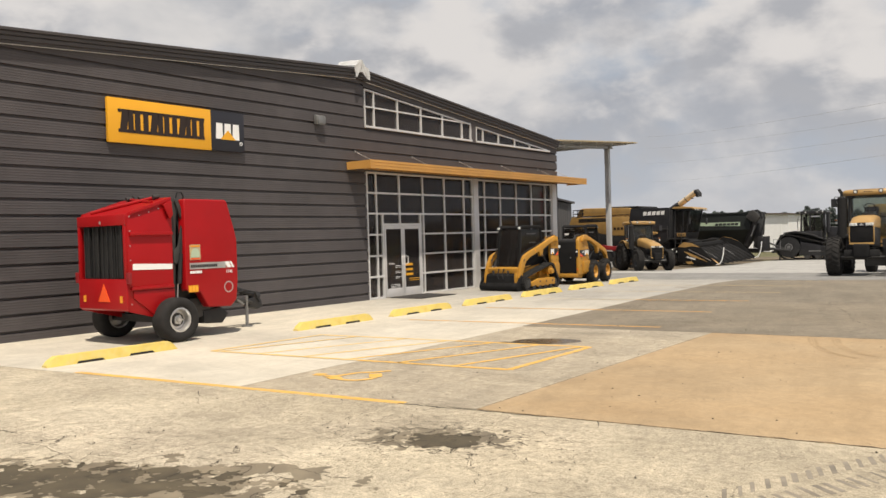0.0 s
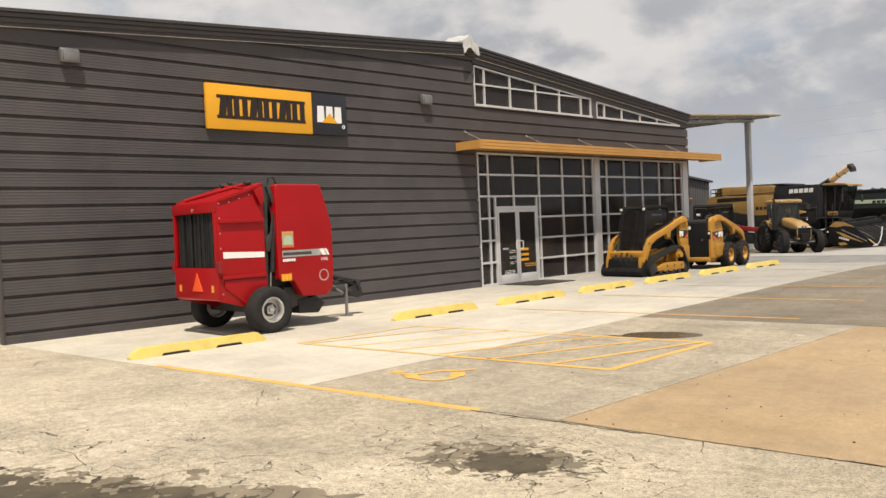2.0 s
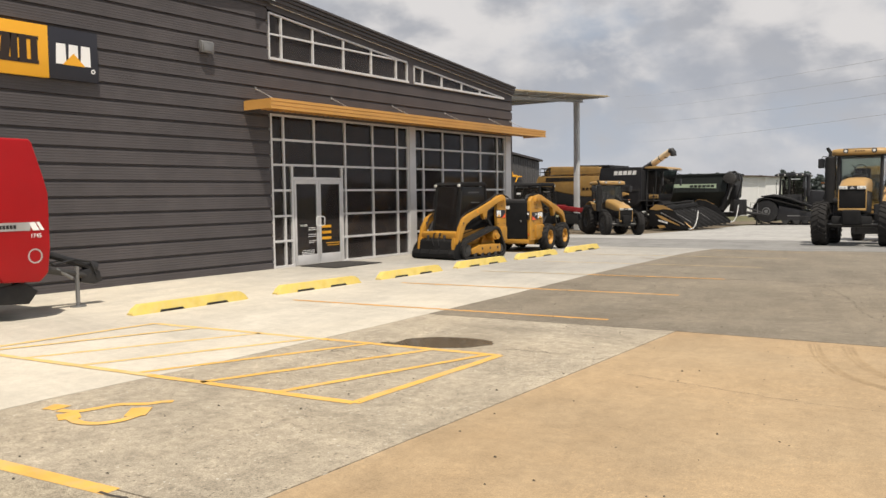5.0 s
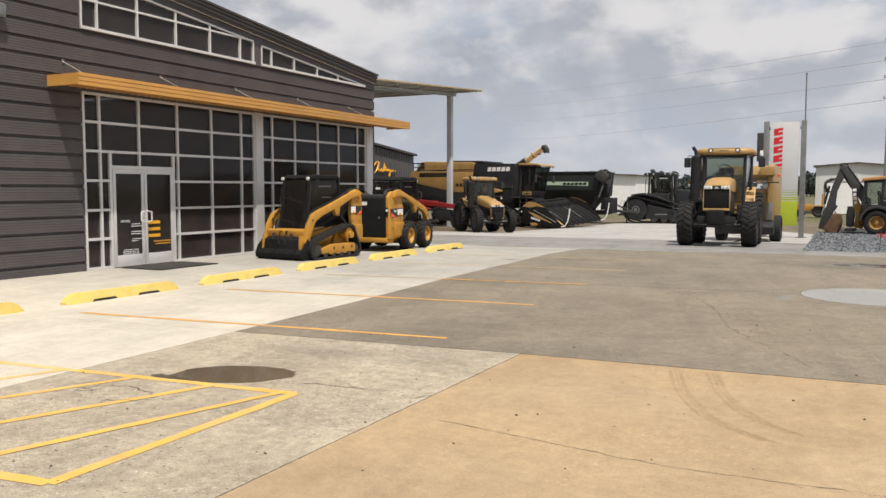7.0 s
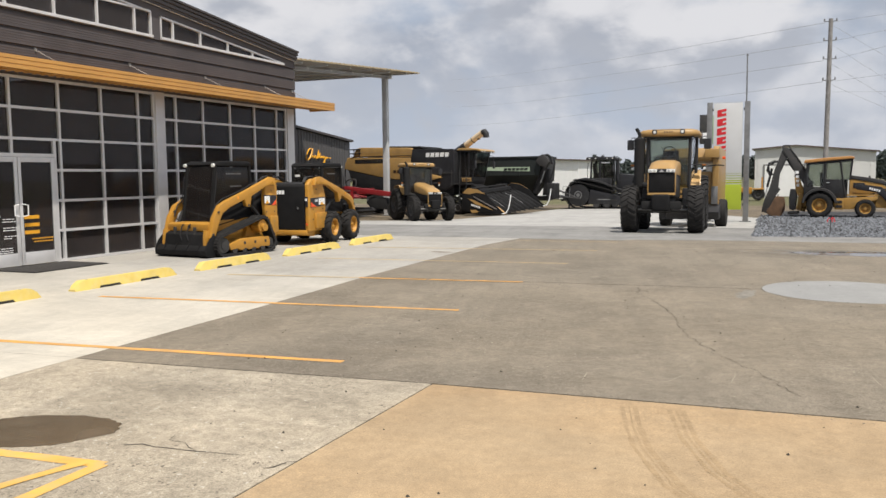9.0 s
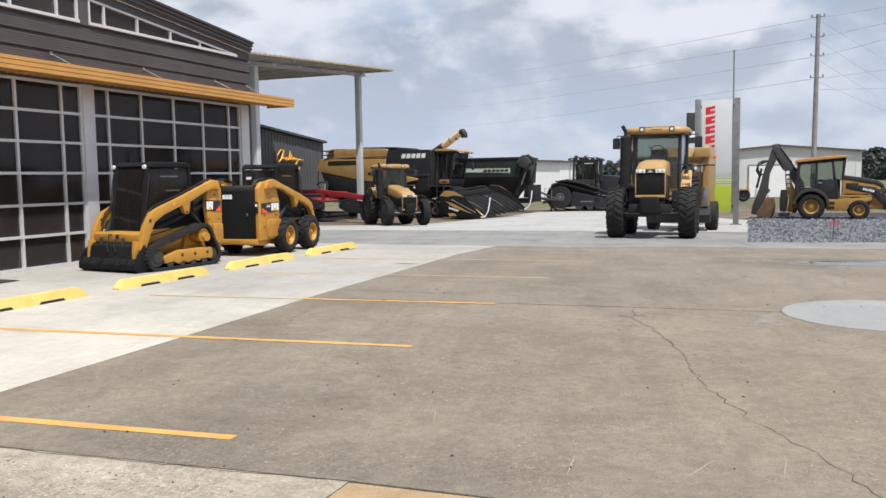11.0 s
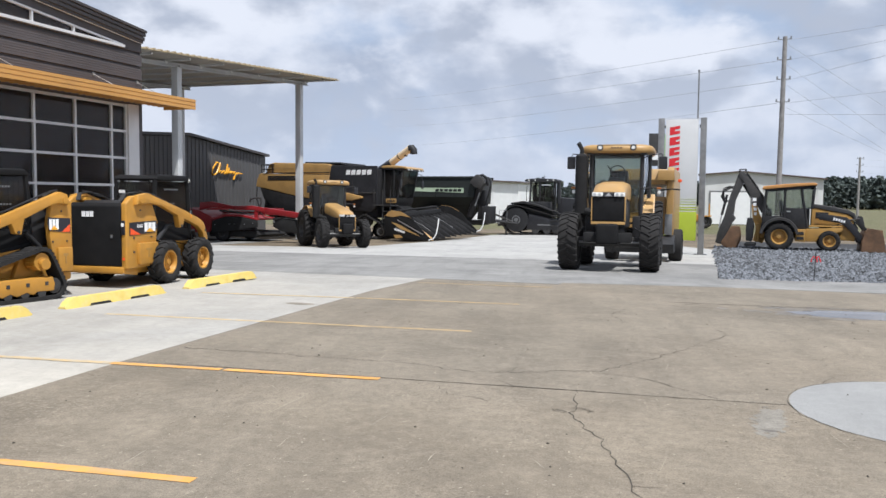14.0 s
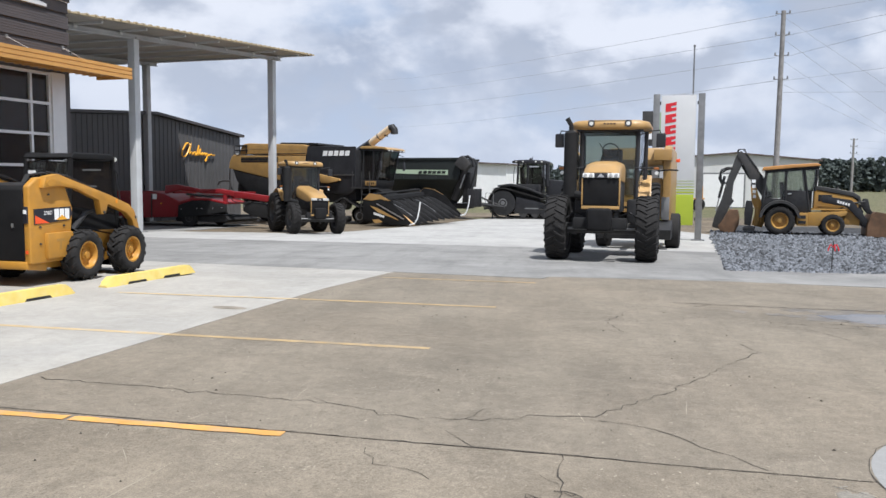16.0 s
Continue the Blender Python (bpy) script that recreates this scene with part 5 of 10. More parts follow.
def shop_sign():
    root = thing("shop_sign", Matrix.Translation((0.02, 0, 0)), "yellow and black box sign on the dark siding", "sign")
    ya, ym, yb, z0, z1 = -8.35, -5.67, -4.66, 4.02, 4.98
    part("yellow_panel", boxb(0, ya, z0, 0.08, ym, z1, 0.006), "signyel", root, "yellow sign panel")
    part("black_panel", boxb(0, ym + 0.004, z0 + 0.005, 0.075, yb, z1 - 0.005, 0.006), "signblk", root, "black sign panel")
    # blocky dark shapes in place of the wordmark
    w, h, zc = 0.34, 0.50, 4.50
    for i in range(6):
        y = ya + 0.27 + i * 0.372
        s = 0.07 if i % 2 == 0 else -0.07
        part("wordmark_block", prismb([(y, zc - h / 2), (y + w * 0.5, zc - h / 2), (y + w * 0.5 + s, zc + h / 2), (y + s, zc + h / 2)] if i % 2 == 0 else
             [(y, zc - h / 2), (y + w * 0.4, zc - h / 2), (y + w * 0.4, zc + h / 2), (y, zc + h / 2)], 0.081, 0.088, "x"), "letter", root, "dark block of a wordmark")
        part("wordmark_block", prismb([(y + w * 0.62, zc - h / 2), (y + w, zc - h / 2), (y + w, zc + h / 2), (y + w * 0.62, zc + h / 2)], 0.081, 0.088, "x"), "letter", root)
        for zz in (zc - h / 2, zc + h / 2 - 0.07):
            part("wordmark_serif", boxb(0.081, y - 0.03, zz, 0.0865, y + w + 0.02, zz + 0.07), "letter", root)
    for i in range(3):
        y = ym + 0.14 + i * 0.25
        part("logo_block", prismb([(y, zc - 0.19), (y + 0.21, zc - 0.19), (y + 0.20, zc + 0.19), (y + 0.02, zc + 0.19)], 0.076, 0.082, "x"), "paper", root, "white block of a logo")
    part("logo_triangle", prismb([(ym + 0.27, zc - 0.20), (ym + 0.73, zc - 0.20), (ym + 0.50, zc + 0.03)], 0.083, 0.086, "x"), "signyel", root, "yellow triangle")
    bm = bmesh.new()
    revolve(bm, [(0.025, 0.0), (0.045, 0.0), (0.045, 0.004), (0.025, 0.004)], 16, Matrix.Translation((0.077, ym + 0.9, zc - 0.27)) @ Matrix.Rotation(radians(-90), 4, "Z"), True)
    part("logo_ring", bm, "paper", root)


shop_sign()
root = thing("entrance_mat", Matrix.Translation((0.15, 0.75, 0.004)), "dark rubber doormat on pale concrete", "doormat")
part("sheet", boxb(0, 0, 0, 1.15, 1.75, 0.018, 0.006), "mat", root)
part("rim", boxb(-0.03, -0.03, 0, 1.18, 1.78, 0.006), "black", root)

# ---- canopy beside the building ----


def canopy():
    root = thing("canopy", Matrix.Identity(4), "white steel canopy with a cream roof edge on square columns", "canopy")
    zr = lambda y: 6.95 + 0.0625 * (y - 23.8)
    for x in (-8.2, -15.6):
        for y in (24.0, 34.25):
            part("column", boxb(x - 0.15, y - 0.15, gz(y) - 0.02, x + 0.15, y + 0.15, zr(y) - 0.06, 0.01), "canopy", root)
            part("base_plate", boxb(x - 0.26, y - 0.26, gz(y) - 0.02, x + 0.26, y + 0.26, gz(y) + 0.03), "steel", root)
            part("cap_plate", boxb(x - 0.2, y - 0.2, zr(y) - 0.075, x + 0.2, y + 0.2, zr(y) - 0.061), "galv", root)
            part("bolt", B(rod, (x + 0.13, y, zr(y) - 0.06), (x + 0.13, y, zr(y) + 0.02), 0.02, 6), "steel", root)
    ya, yb = 13.0, 35.85
    sheet = lambda x0, x1, h0, h1, a=ya, b=yb: prismb([(a, zr(a) + h0), (b, zr(b) + h0), (b, zr(b) + h1), (a, zr(a) + h1)], x0, x1, "x")
    for x in (-8.2, -15.6):
        part("beam_web", sheet(x - 0.02, x + 0.02, -0.05, 0.10, 16, 35.1), "canopy", root)
        for h in (-0.06, 0.085):
            part("beam_flange", sheet(x - 0.11, x + 0.11, h, h + 0.016, 16, 35.1), "canopy", root)
    for k in range(10):
        y = 14 + k * 2.3
        part("purlin", boxb(-19, y - 0.04, zr(y) + 0.102, -6.95, y + 0.04, zr(y) + 0.178), "canopy", root)
        part("purlin_clip", boxb(-8.1, y - 0.06, zr(y) + 0.02, -8.06, y + 0.06, zr(y) + 0.17), "white", root)
    part("soffit", sheet(-19.5, -6.75, 0.18, 0.20, ya, yb - 0.1), "soffit", root)
    part("roof_edge", sheet(-19.6, -6.65, 0.202, 0.255), "canopy_roof", root, "cream ribbed roof edge")
    bm = bmesh.new()
    k = 0
    while ya + k * 0.4 < yb - 0.2:
        y = ya + k * 0.4
        box(bm, -19.6, y, zr(y) + 0.245, -6.62, y + 0.10, zr(y) + 0.285)
        k += 1
    part("roof_ribbing", bm, "canopy_roof", root, smooth=None)


canopy()

# ---- grey store behind ----


def grey_store():
    root = thing("grey_store", Matrix.Identity(4), "dark grey ribbed steel store with a yellow script sign", "building")
    ya, yb = 28.6, 43.3
    x0, x1 = -40.0, -15.8
    bm = bmesh.new()
    prof, y = [], ya
    while y < yb - 0.35:
        prof += [(x1, y), (x1 + 0.035, y + 0.03), (x1 + 0.035, y + 0.09), (x1, y + 0.12)]
        y += 0.36
    prof.append((x1, yb))
    pk = 35.0
    top = lambda y: 5.05 - 0.095 * (y - pk) if y > pk else 5.05 - 0.063 * (pk - y)
    lo = [bm.verts.new((u, v, gz(v) - 0.05)) for u, v in prof]
    hi = [bm.verts.new((u, v, top(v))) for u, v in prof]
    quad_bridge(bm, lo, hi, False)
    part("wall", bm, "grey_wall", root, smooth=None)
    part("end_wall", boxb(x0, yb, -0.8, x1, yb + 0.15, 4.3), "grey_wall", root)
    part("front_wall", boxb(x0, ya - 0.15, -0.6, x1, ya, 4.62), "grey_wall", root)
    part("roof", prismb([(ya - 0.3, top(ya) + 0.02), (pk, top(pk) + 0.02), (yb + 0.3, top(yb) + 0.02), (yb + 0.3, top(yb) + 0.17), (pk, top(pk) + 0.17), (ya - 0.3, top(ya) + 0.17)], x0, x1 + 0.25, "x"), "trim", root)
    # swash shapes of a script sign, a flowing line with loops and a tail
    zc, yc = 3.2, 38.75
    pts = [Vector((a, b)) for a, b in ((-0.72, 0.34), (-0.86, 0.52), (-1.08, 0.46), (-1.38, 0.10), (-1.50, -0.22), (-1.30, -0.34), (-0.98, -0.18), (-0.66, 0.44), (-0.60, 0.50), (-0.82, -0.20), (-0.66, -0.02), (-0.52, -0.04), (-0.54, -0.22), (-0.34, -0.02),
                                       (-0.18, 0.0), (-0.28, -0.22), (-0.06, -0.16), (0.12, 0.34), (0.16, 0.44), (0.0, -0.18), (0.14, -0.16), (0.34, 0.32), (0.22, -0.16), (0.42, -0.10), (0.50, 0.02), (0.40, -0.20), (0.62, -0.06), (0.72, -0.02), (0.70, -0.22),
                                       (0.90, -0.02), (0.98, -0.10), (0.86, -0.52), (0.72, -0.56), (0.94, -0.26), (1.16, -0.06), (1.10, -0.22), (1.34, -0.08), (1.42, -0.16), (1.72, -0.14))]
    for _ in range(2):
        fine = [pts[0]]
        for p, q in zip(pts, pts[1:]):
            fine += [p.lerp(q, 0.25), p.lerp(q, 0.75)]
        pts = fine + [pts[-1]]
    part("script_swash", B(pipe, [(x1 + 0.12, yc + p.x * 1.0, zc + p.y * 0.95) for p in pts], 0.045, 6), "signyel", root, "yellow script swash sign")


grey_store()

# ---- machines: shared parts (x ahead, y to the left, z up) ----
CACHE = {}


def tyre_mesh(r, w, rim, lugs, lug_h):
    key = ("tyre", r, w, rim, lugs)
    if key not in CACHE:
        bm = bmesh.new()
        q = r - lug_h
        revolve(bm, [(rim, -w * 0.40), (rim + 0.25 * (q - rim), -w * 0.49), (rim + 0.65 * (q - rim), -w * 0.5), (q - 0.02, -w * 0.45), (q, -w * 0.36),
                     (q, w * 0.36), (q - 0.02, w * 0.45), (rim + 0.65 * (q - rim), w * 0.5), (rim + 0.25 * (q - rim), w * 0.49), (rim, w * 0.40)], 32, None, True)
        step = 2 * math.pi / max(1, lugs)
        for i in range(lugs):
            for s in (-1, 1):
                a = (i + (0.5 if s > 0 else 0)) * step
                da, wa = step * 0.75, step * 0.17
                rows = []
                for y, aa, r0, r1 in ((-0.02 * s, a, q - 0.02, r), (s * w * 0.36, a + da * 0.8, q - 0.02, r), (s * w * 0.51, a + da, q - 0.10 * (r - rim) - 0.02, r - 0.05)):
                    rows.append([(rr * math.cos(t), y, rr * math.sin(t)) for rr, t in ((r0, aa - wa), (r1, aa - wa * 0.8), (r1, aa + wa * 0.8), (r0, aa + wa))])
                loft(bm, rows)
        CACHE[key] = mesh_of("tyre", bm, "tyre", 40)
    return CACHE[key]


def rim_mesh(rim, w, material):
    key = ("rim", rim, w, material)
    if key not in CACHE:
        bm = bmesh.new()
        revolve(bm, [(rim + 0.012, w * 0.42), (rim - 0.015, w * 0.43), (rim - 0.03, w * 0.36), (rim * 0.84, w * 0.18), (rim * 0.78, w * 0.08), (rim * 0.45, w * 0.10), (rim * 0.40, w * 0.20),
                     (rim * 0.26, w * 0.24), (rim * 0.24, w * 0.33), (0.004, w * 0.34)], 28)
        revolve(bm, [(rim + 0.012, -w * 0.42), (rim - 0.02, -w * 0.40), (rim * 0.84, -w * 0.1), (rim * 0.3, -w * 0.05), (0.004, -w * 0.05)], 24)
        for i in range(8):
            a = i * math.pi / 4
            rod(bm, (rim * 0.60 * math.cos(a), w * 0.08, rim * 0.60 * math.sin(a)), (rim * 0.60 * math.cos(a), w * 0.14, rim * 0.60 * math.sin(a)), rim * 0.05, 6)
        CACHE[key] = mesh_of("wheel", bm, material, 40)
    return CACHE[key]


def wheel(root, x, y, r, w, rim, material="yellow", lugs=18, lug_h=0.035, z=None, label=""):
    m = Matrix.Translation((x, y, r if z is None else z))
    if y < 0:
        m = m @ Matrix.Rotation(math.pi, 4, "Z")
    wh = part("wheel", rim_mesh(rim, w, material), None, root, label, m=m)
    part("tyre", tyre_mesh(r, w, rim, lugs, lug_h), None, wh)
    return wh


def track_belt(root, outline, y, w, material="tyre", lug=0.035, step=0.12, name="track"):
    """A rubber track round a closed side outline, with cross bars."""
    pts = [Vector((a, 0, b)) for a, b in outline]
    n = len(pts)
    bm = bmesh.new()
    rings = []
    for i in range(n):
        t = (pts[(i + 1) % n] - pts[i - 1]).normalized()
        out = Vector((t.z, 0, -t.x))
        p, q = pts[i], pts[i] - out * 0.05
        rings.append([bm.verts.new(v + Vector((0, yy, 0))) for v, yy in ((p, y - w / 2), (p, y + w / 2), (q, y + w / 2), (q, y - w / 2))])
    for i in range(n):
        quad_bridge(bm, rings[i], rings[(i + 1) % n])
    run = 0.0
    for i in range(n):
        a, b = pts[i], pts[(i + 1) % n]
        d = b - a
        t = d.normalized()
        out = Vector((t.z, 0, -t.x))
        while run < d.length:
            c = a + t * run
            vs = []
            for h in (0, lug):
                for da, yy in ((-0.03, -0.5), (0.03, -0.5), (0.03, 0.5), (-0.03, 0.5)):
                    v = c + t * da * (1 if h == 0 else 0.7) + out * h
                    vs.append(bm.verts.new((v.x, y + yy * w, v.z)))
            bm.faces.new(vs[:4])
            bm.faces.new(vs[7:3:-1])
            quad_bridge(bm, vs[:4], vs[4:])
            run += step
        run -= d.length
    return part(name, bm, material, root)


def round_outline(corners, radii, seg=8):
    """A closed side outline through arcs at the corners (clockwise from above left)."""
    pts = []
    n = len(corners)
    for i, (c, r) in enumerate(zip(corners, radii)):
        c = Vector(c)
        prv, nxt = Vector(corners[i - 1]), Vector(corners[(i + 1) % n])
        rp, rn = radii[i - 1], radii[(i + 1) % n]

        def normal(a, b, ra, rb):
            d = b - a
            L = d.length
            base = math.atan2(d.y, d.x)
            return base - math.pi / 2 + math.asin(max(-1, min(1, (rb - ra) / L))) * -1
        a0, a1 = normal(prv, c, rp, r), normal(c, nxt, r, rn)
        while a1 < a0:
            a1 += 2 * math.pi
        for k in range(seg + 1):
            a = a0 + (a1 - a0) * k / seg
            pts.append((c.x + r * math.cos(a), c.y + r * math.sin(a)))
    return pts


def lamp(root, x, y, z, r=0.05, d=1, name="headlight", material="lens", axis="x"):
    bm = bmesh.new()
    a = Vector((x, y, z))
    ax = Vector((d, 0, 0)) if axis == "x" else Vector((0, d, 0))
    rod(bm, a, a + ax * 0.04, r, 12, r * 0.85)
    return part(name, bm, material, root)


# ---- round baler ----


def round_baler():
    root = thing("round_baler", on_ground(2.18, -8.35, 90), "bright red round baler with dark tailgate grille, parked by the siding", "baler")
    # tailgate, set a little to the near side of the chamber
    G = lambda k: 0.75 * k - 0.10
    gate = [(-1.55, 0.62), (-0.74, 0.40), (-0.62, 0.60), (-0.62, 2.62), (-0.70, 2.63), (-1.50, 2.36), (-1.55, 2.30)]
    for s in (-1, 1):
        part("tailgate_side", prismb(gate, G(s) - 0.02, G(s) + 0.02, "y", 0.006), "red", root)
        for z, h in ((1.97, 0.06), (1.00, 0.06)):
            part("side_flange", prismb([(-1.52, z), (-0.64, z), (-0.64, z + h), (-1.52, z + h)], min(G(s) + s * 0.02, G(s) + s * 0.075), max(G(s) + s * 0.02, G(s) + s * 0.075), "y", 0.01), "red", root)
        part("white_stripe", prismb([(-1.46, 1.36), (-0.64, 1.34), (-0.64, 1.44), (-1.46, 1.47)], min(G(s) + s * 0.021, G(s) + s * 0.027), max(G(s) + s * 0.021, G(s) + s * 0.027), "y"), "paper", root, "white reflective stripe")
        part("lower_flap", prismb([(-1.47, 0.98), (-1.47, 0.86), (-1.02, 0.50), (-0.94, 0.50), (-0.62, 0.80), (-0.62, 0.98)], G(s) + s * 0.035 - 0.012, G(s) + s * 0.035 + 0.012, "y", 0.004), "red", root)
        part("hinge_post", prismb([(-0.68, 0.66), (-0.57, 0.66), (-0.49, 2.64), (-0.59, 2.66)], s * 0.79 - 0.05, s * 0.79 + 0.05, "y", 0.015), "frame", root, "dark hinge post")
        bm = bmesh.new()
        rod(bm, (-0.50, s * 0.88, 1.06), (-0.45, s * 0.88, 1.62), 0.04, 10)
        rod(bm, (-0.45, s * 0.88, 1.62), (-0.38, s * 0.88, 2.30), 0.024, 8)
        part("lift_cylinder", bm, "black", root)
        bm = bmesh.new()
        pipe(bm, [(-0.45, s * 0.78, 2.66), (-0.42, s * 0.78, 2.76), (-0.33, s * 0.78, 2.78), (-0.28, s * 0.78, 2.70), (-0.30, s * 0.78, 2.3)], 0.018, 6)
        part("hose", bm, "black", root)
    for s in (-1, 1):
        for k in range(7):
            bm = bmesh.new()
            z = 0.75 + 0.26 * k
            rod(bm, (-1.50, G(s) + s * 0.02, z), (-1.50, G(s) + s * 0.03, z), 0.012, 8)
            part("bolt", bm, "chrome", root)
        for k in range(4):
            bm = bmesh.new()
            rod(bm, (-1.30 + 0.2 * k, G(s) + s * 0.02, 2.33 + 0.062 * k), (-1.30 + 0.2 * k, G(s) + s * 0.03, 2.33 + 0.062 * k), 0.011, 8)
            part("bolt", bm, "chrome", root)
        part("top_rail", prismb([(-1.50, 2.34), (-1.48, 2.40), (-0.64, 2.67), (-0.64, 2.60)], min(G(s) + s * 0.02, G(s) + s * 0.05), max(G(s) + s * 0.02, G(s) + s * 0.05), "y", 0.006), "red", root)
        part("hinge_strut", prismb([(-0.55, 2.60), (-0.47, 2.60), (-0.34, 2.30), (-0.34, 2.16), (-0.41, 2.24)], min(s * 0.85, s * 0.89), max(s * 0.85, s * 0.89), "y", 0.006), "frame", root, "dark slanting strut")
    part("tailgate_top", prismb([(-1.56, 2.31), (-1.50, 2.375), (-0.62, 2.675), (-0.62, 2.635), (-1.49, 2.335), (-1.53, 2.29)], G(-1), G(1), "y"), "red", root)
    part("far_ridge", prismb([(-1.52, 2.36), (-0.72, 2.63), (-0.62, 2.66), (-0.56, 2.62), (-0.70, 2.58)], 0.52, 0.67, "y", 0.012), "red", root)
    bm = bmesh.new()
    rod(bm, (-1.46, 0.40, 2.42), (-0.66, -0.50, 2.69), 0.035, 8)
    rod(bm, (-0.95, -0.75, 2.57), (-0.66, 0.45, 2.69), 0.03, 8)
    part("top_brace", bm, "red", root, "crossed red braces")
    for y in (-0.55, -0.1, 0.3):
        part("roller_end", B(rod, (-0.78, y, 2.68), (-0.66, y, 2.70), 0.04, 8), "frame", root)
    part("rear_top_rail", boxb(-1.59, G(-1) - 0.02, 2.16, -1.53, G(1) + 0.02, 2.35, 0.012), "red", root)
    part("rear_bottom_panel", prismb([(-1.59, 0.66), (-1.53, 0.62), (-1.53, 1.20), (-1.59, 1.20)], G(-1) - 0.02, G(1) + 0.02, "y", 0.01), "red", root)
    for s in (-1, 1):
        part("rear_post", boxb(-1.588, G(s) - s * 0.025 - 0.035, 1.201, -1.53, G(s) - s * 0.025 + 0.035, 2.159, 0.008), "red", root)
    part("grille_back", boxb(-1.50, -0.79, 1.2, -1.46, 0.59, 2.16), "black", root, "dark inner belts")
    for k in range(9):
        y = -0.69 + k * 0.148
        part("grille_bar", boxb(-1.555, y - 0.012, 1.21, -1.535, y + 0.012, 2.15), "black", root)
    for k in range(5):
        y = -0.62 + k * 0.26
        part("belt", boxb(-1.53, y - 0.09, 1.21, -1.515, y + 0.09, 2.15), "matte", root)
    part("slow_triangle", prismb([(-0.35, 0.79), (0.02, 0.79), (-0.165, 1.11)], -1.602, -1.592, "x"), "orange", root, "orange slow-vehicle triangle")
    for y in (0.47, -0.70):
        part("reflector", boxb(-1.598, y - 0.04, 0.78, -1.591, y + 0.04, 0.9), "amber", root)
    for s in (-1, 1):
        part("tail_lamp", boxb(-1.60, G(s) + s * 0.07 - 0.05, 1.12, -1.54, G(s) + s * 0.07 + 0.05, 1.32, 0.015), "deepred", root)
    bm = bmesh.new()
    rod(bm, (-1.59, -0.10, 2.22), (-1.60, -0.10, 2.22), 0.03, 10)
    part("badge", bm, "chrome", root)
    # chamber and front shields
    part("bale_chamber", prismb([(-0.5, 0.45), (0.55, 0.45), (0.7, 1.0), (0.6, 1.8), (0.3, 2.5), (-0.5, 2.6)], -0.64, 0.64, "y", 0.02), "black", root)
    shield = [(-0.42, 0.92), (-0.11, 0.88), (0.07, 0.58), (0.62, 0.55), (0.76, 0.68), (0.80, 1.05), (0.80, 1.85), (0.75, 2.05), (0.58, 2.60), (0.54, 2.64), (-0.40, 2.64), (-0.42, 2.60)]
    for s in (-1, 1):
        y0, y1 = (0.78, 0.98) if s > 0 else (-0.98, -0.78)
        part("side_shield", prismb(shield, y0, y1, "y", 0.035, 3), "red", root)
        yo = s * 0.984
        lab = lambda nm, a, b, c, d, mt, lb="": part(nm, boxb(a, min(yo, yo + s * 0.004), c, b, max(yo, yo + s * 0.004), d), mt, root, lb)
        lab("brand_band", -0.34, 0.50, 1.315, 1.435, "chrome", "silver band with dark lettering bars")
        lab("decal", -0.33, -0.09, 1.49, 1.78, "faded", "square safety decal")
        lab("warning_label", -0.38, -0.16, 0.885, 1.015, "amber", "yellow warning label")
        for k in range(2):
            part("slash_mark", prismb([(0.54 + k * 0.12, 1.315), (0.64 - k * 0.05 + k * 0.12, 1.315), (0.57 - k * 0.05 + k * 0.12, 1.435), (0.47 + k * 0.12, 1.435)], min(yo, yo + s * 0.004), max(yo, yo + s * 0.004), "y"), "paper", root)
        yo = s * 0.988
        for k in range(12):
            lab("text_bar", -0.32 + k * 0.052, -0.280 + k * 0.052, 1.345, 1.40, "black")
        for k in range(6):
            lab("text_bar", -0.335 + k * 0.046, -0.299 + k * 0.046, 1.235, 1.285, "paper")
        for k in range(3):
            lab("warning_panel", -0.365 + k * 0.072, -0.315 + k * 0.072, 0.90, 1.00, "signyel")
        lab("decal_border", -0.315, -0.105, 1.735, 1.765, "amber")
        lab("decal_border", -0.315, -0.105, 1.50, 1.525, "orange")
        part("decal_figure", prismb([(-0.31, 1.54), (-0.115, 1.54), (-0.115, 1.64), (-0.15, 1.70), (-0.23, 1.71), (-0.29, 1.66)], min(yo, yo + s * 0.004), max(yo, yo + s * 0.004), "y"), "decal_green", root, "pale green figure on the decal")
        bm = bmesh.new()
        revolve(bm, [(0.088, 0.0), (0.11, 0.0), (0.11, 0.006), (0.088, 0.006)], 24, Matrix.Translation((0.56, s * 0.982, 0.94)), True)
        part("ring_mark", bm, "chrome", root)
    part("number_text", text_mesh("1745", 0.085, "paper", 0.002), None, root, "white number", m=Matrix.Translation((0.58, -0.987, 1.235)))
    part("front_cowl", prismb([(0.56, 0.8), (0.85, 0.8), (0.88, 1.3), (0.72, 1.9), (0.5, 2.3)], -0.6, 0.6, "y", 0.03), "red", root)
    # running gear
    bm = bmesh.new()
    box(bm, -0.75, -0.98, 0.34, -0.60, 0.98, 0.48)
    part("axle", bm, "frame", root)
    for s in (-1, 1):
        wheel(root, -0.68, s * 0.98, 0.41, 0.36, 0.215, "chrome", 0, 0.0)
        bm = bmesh.new()
        rod(bm, (-0.68, s * 1.02, 0.41), (-0.68, s * 1.055, 0.41), 0.125, 20, 0.115)
        part("hub_disc", bm, "frame", root, "dark hub disc")
        part("hub_cap", B(rod, (-0.68, s * 1.056, 0.41), (-0.68, s * 1.10, 0.41), 0.045, 12), "steel", root)
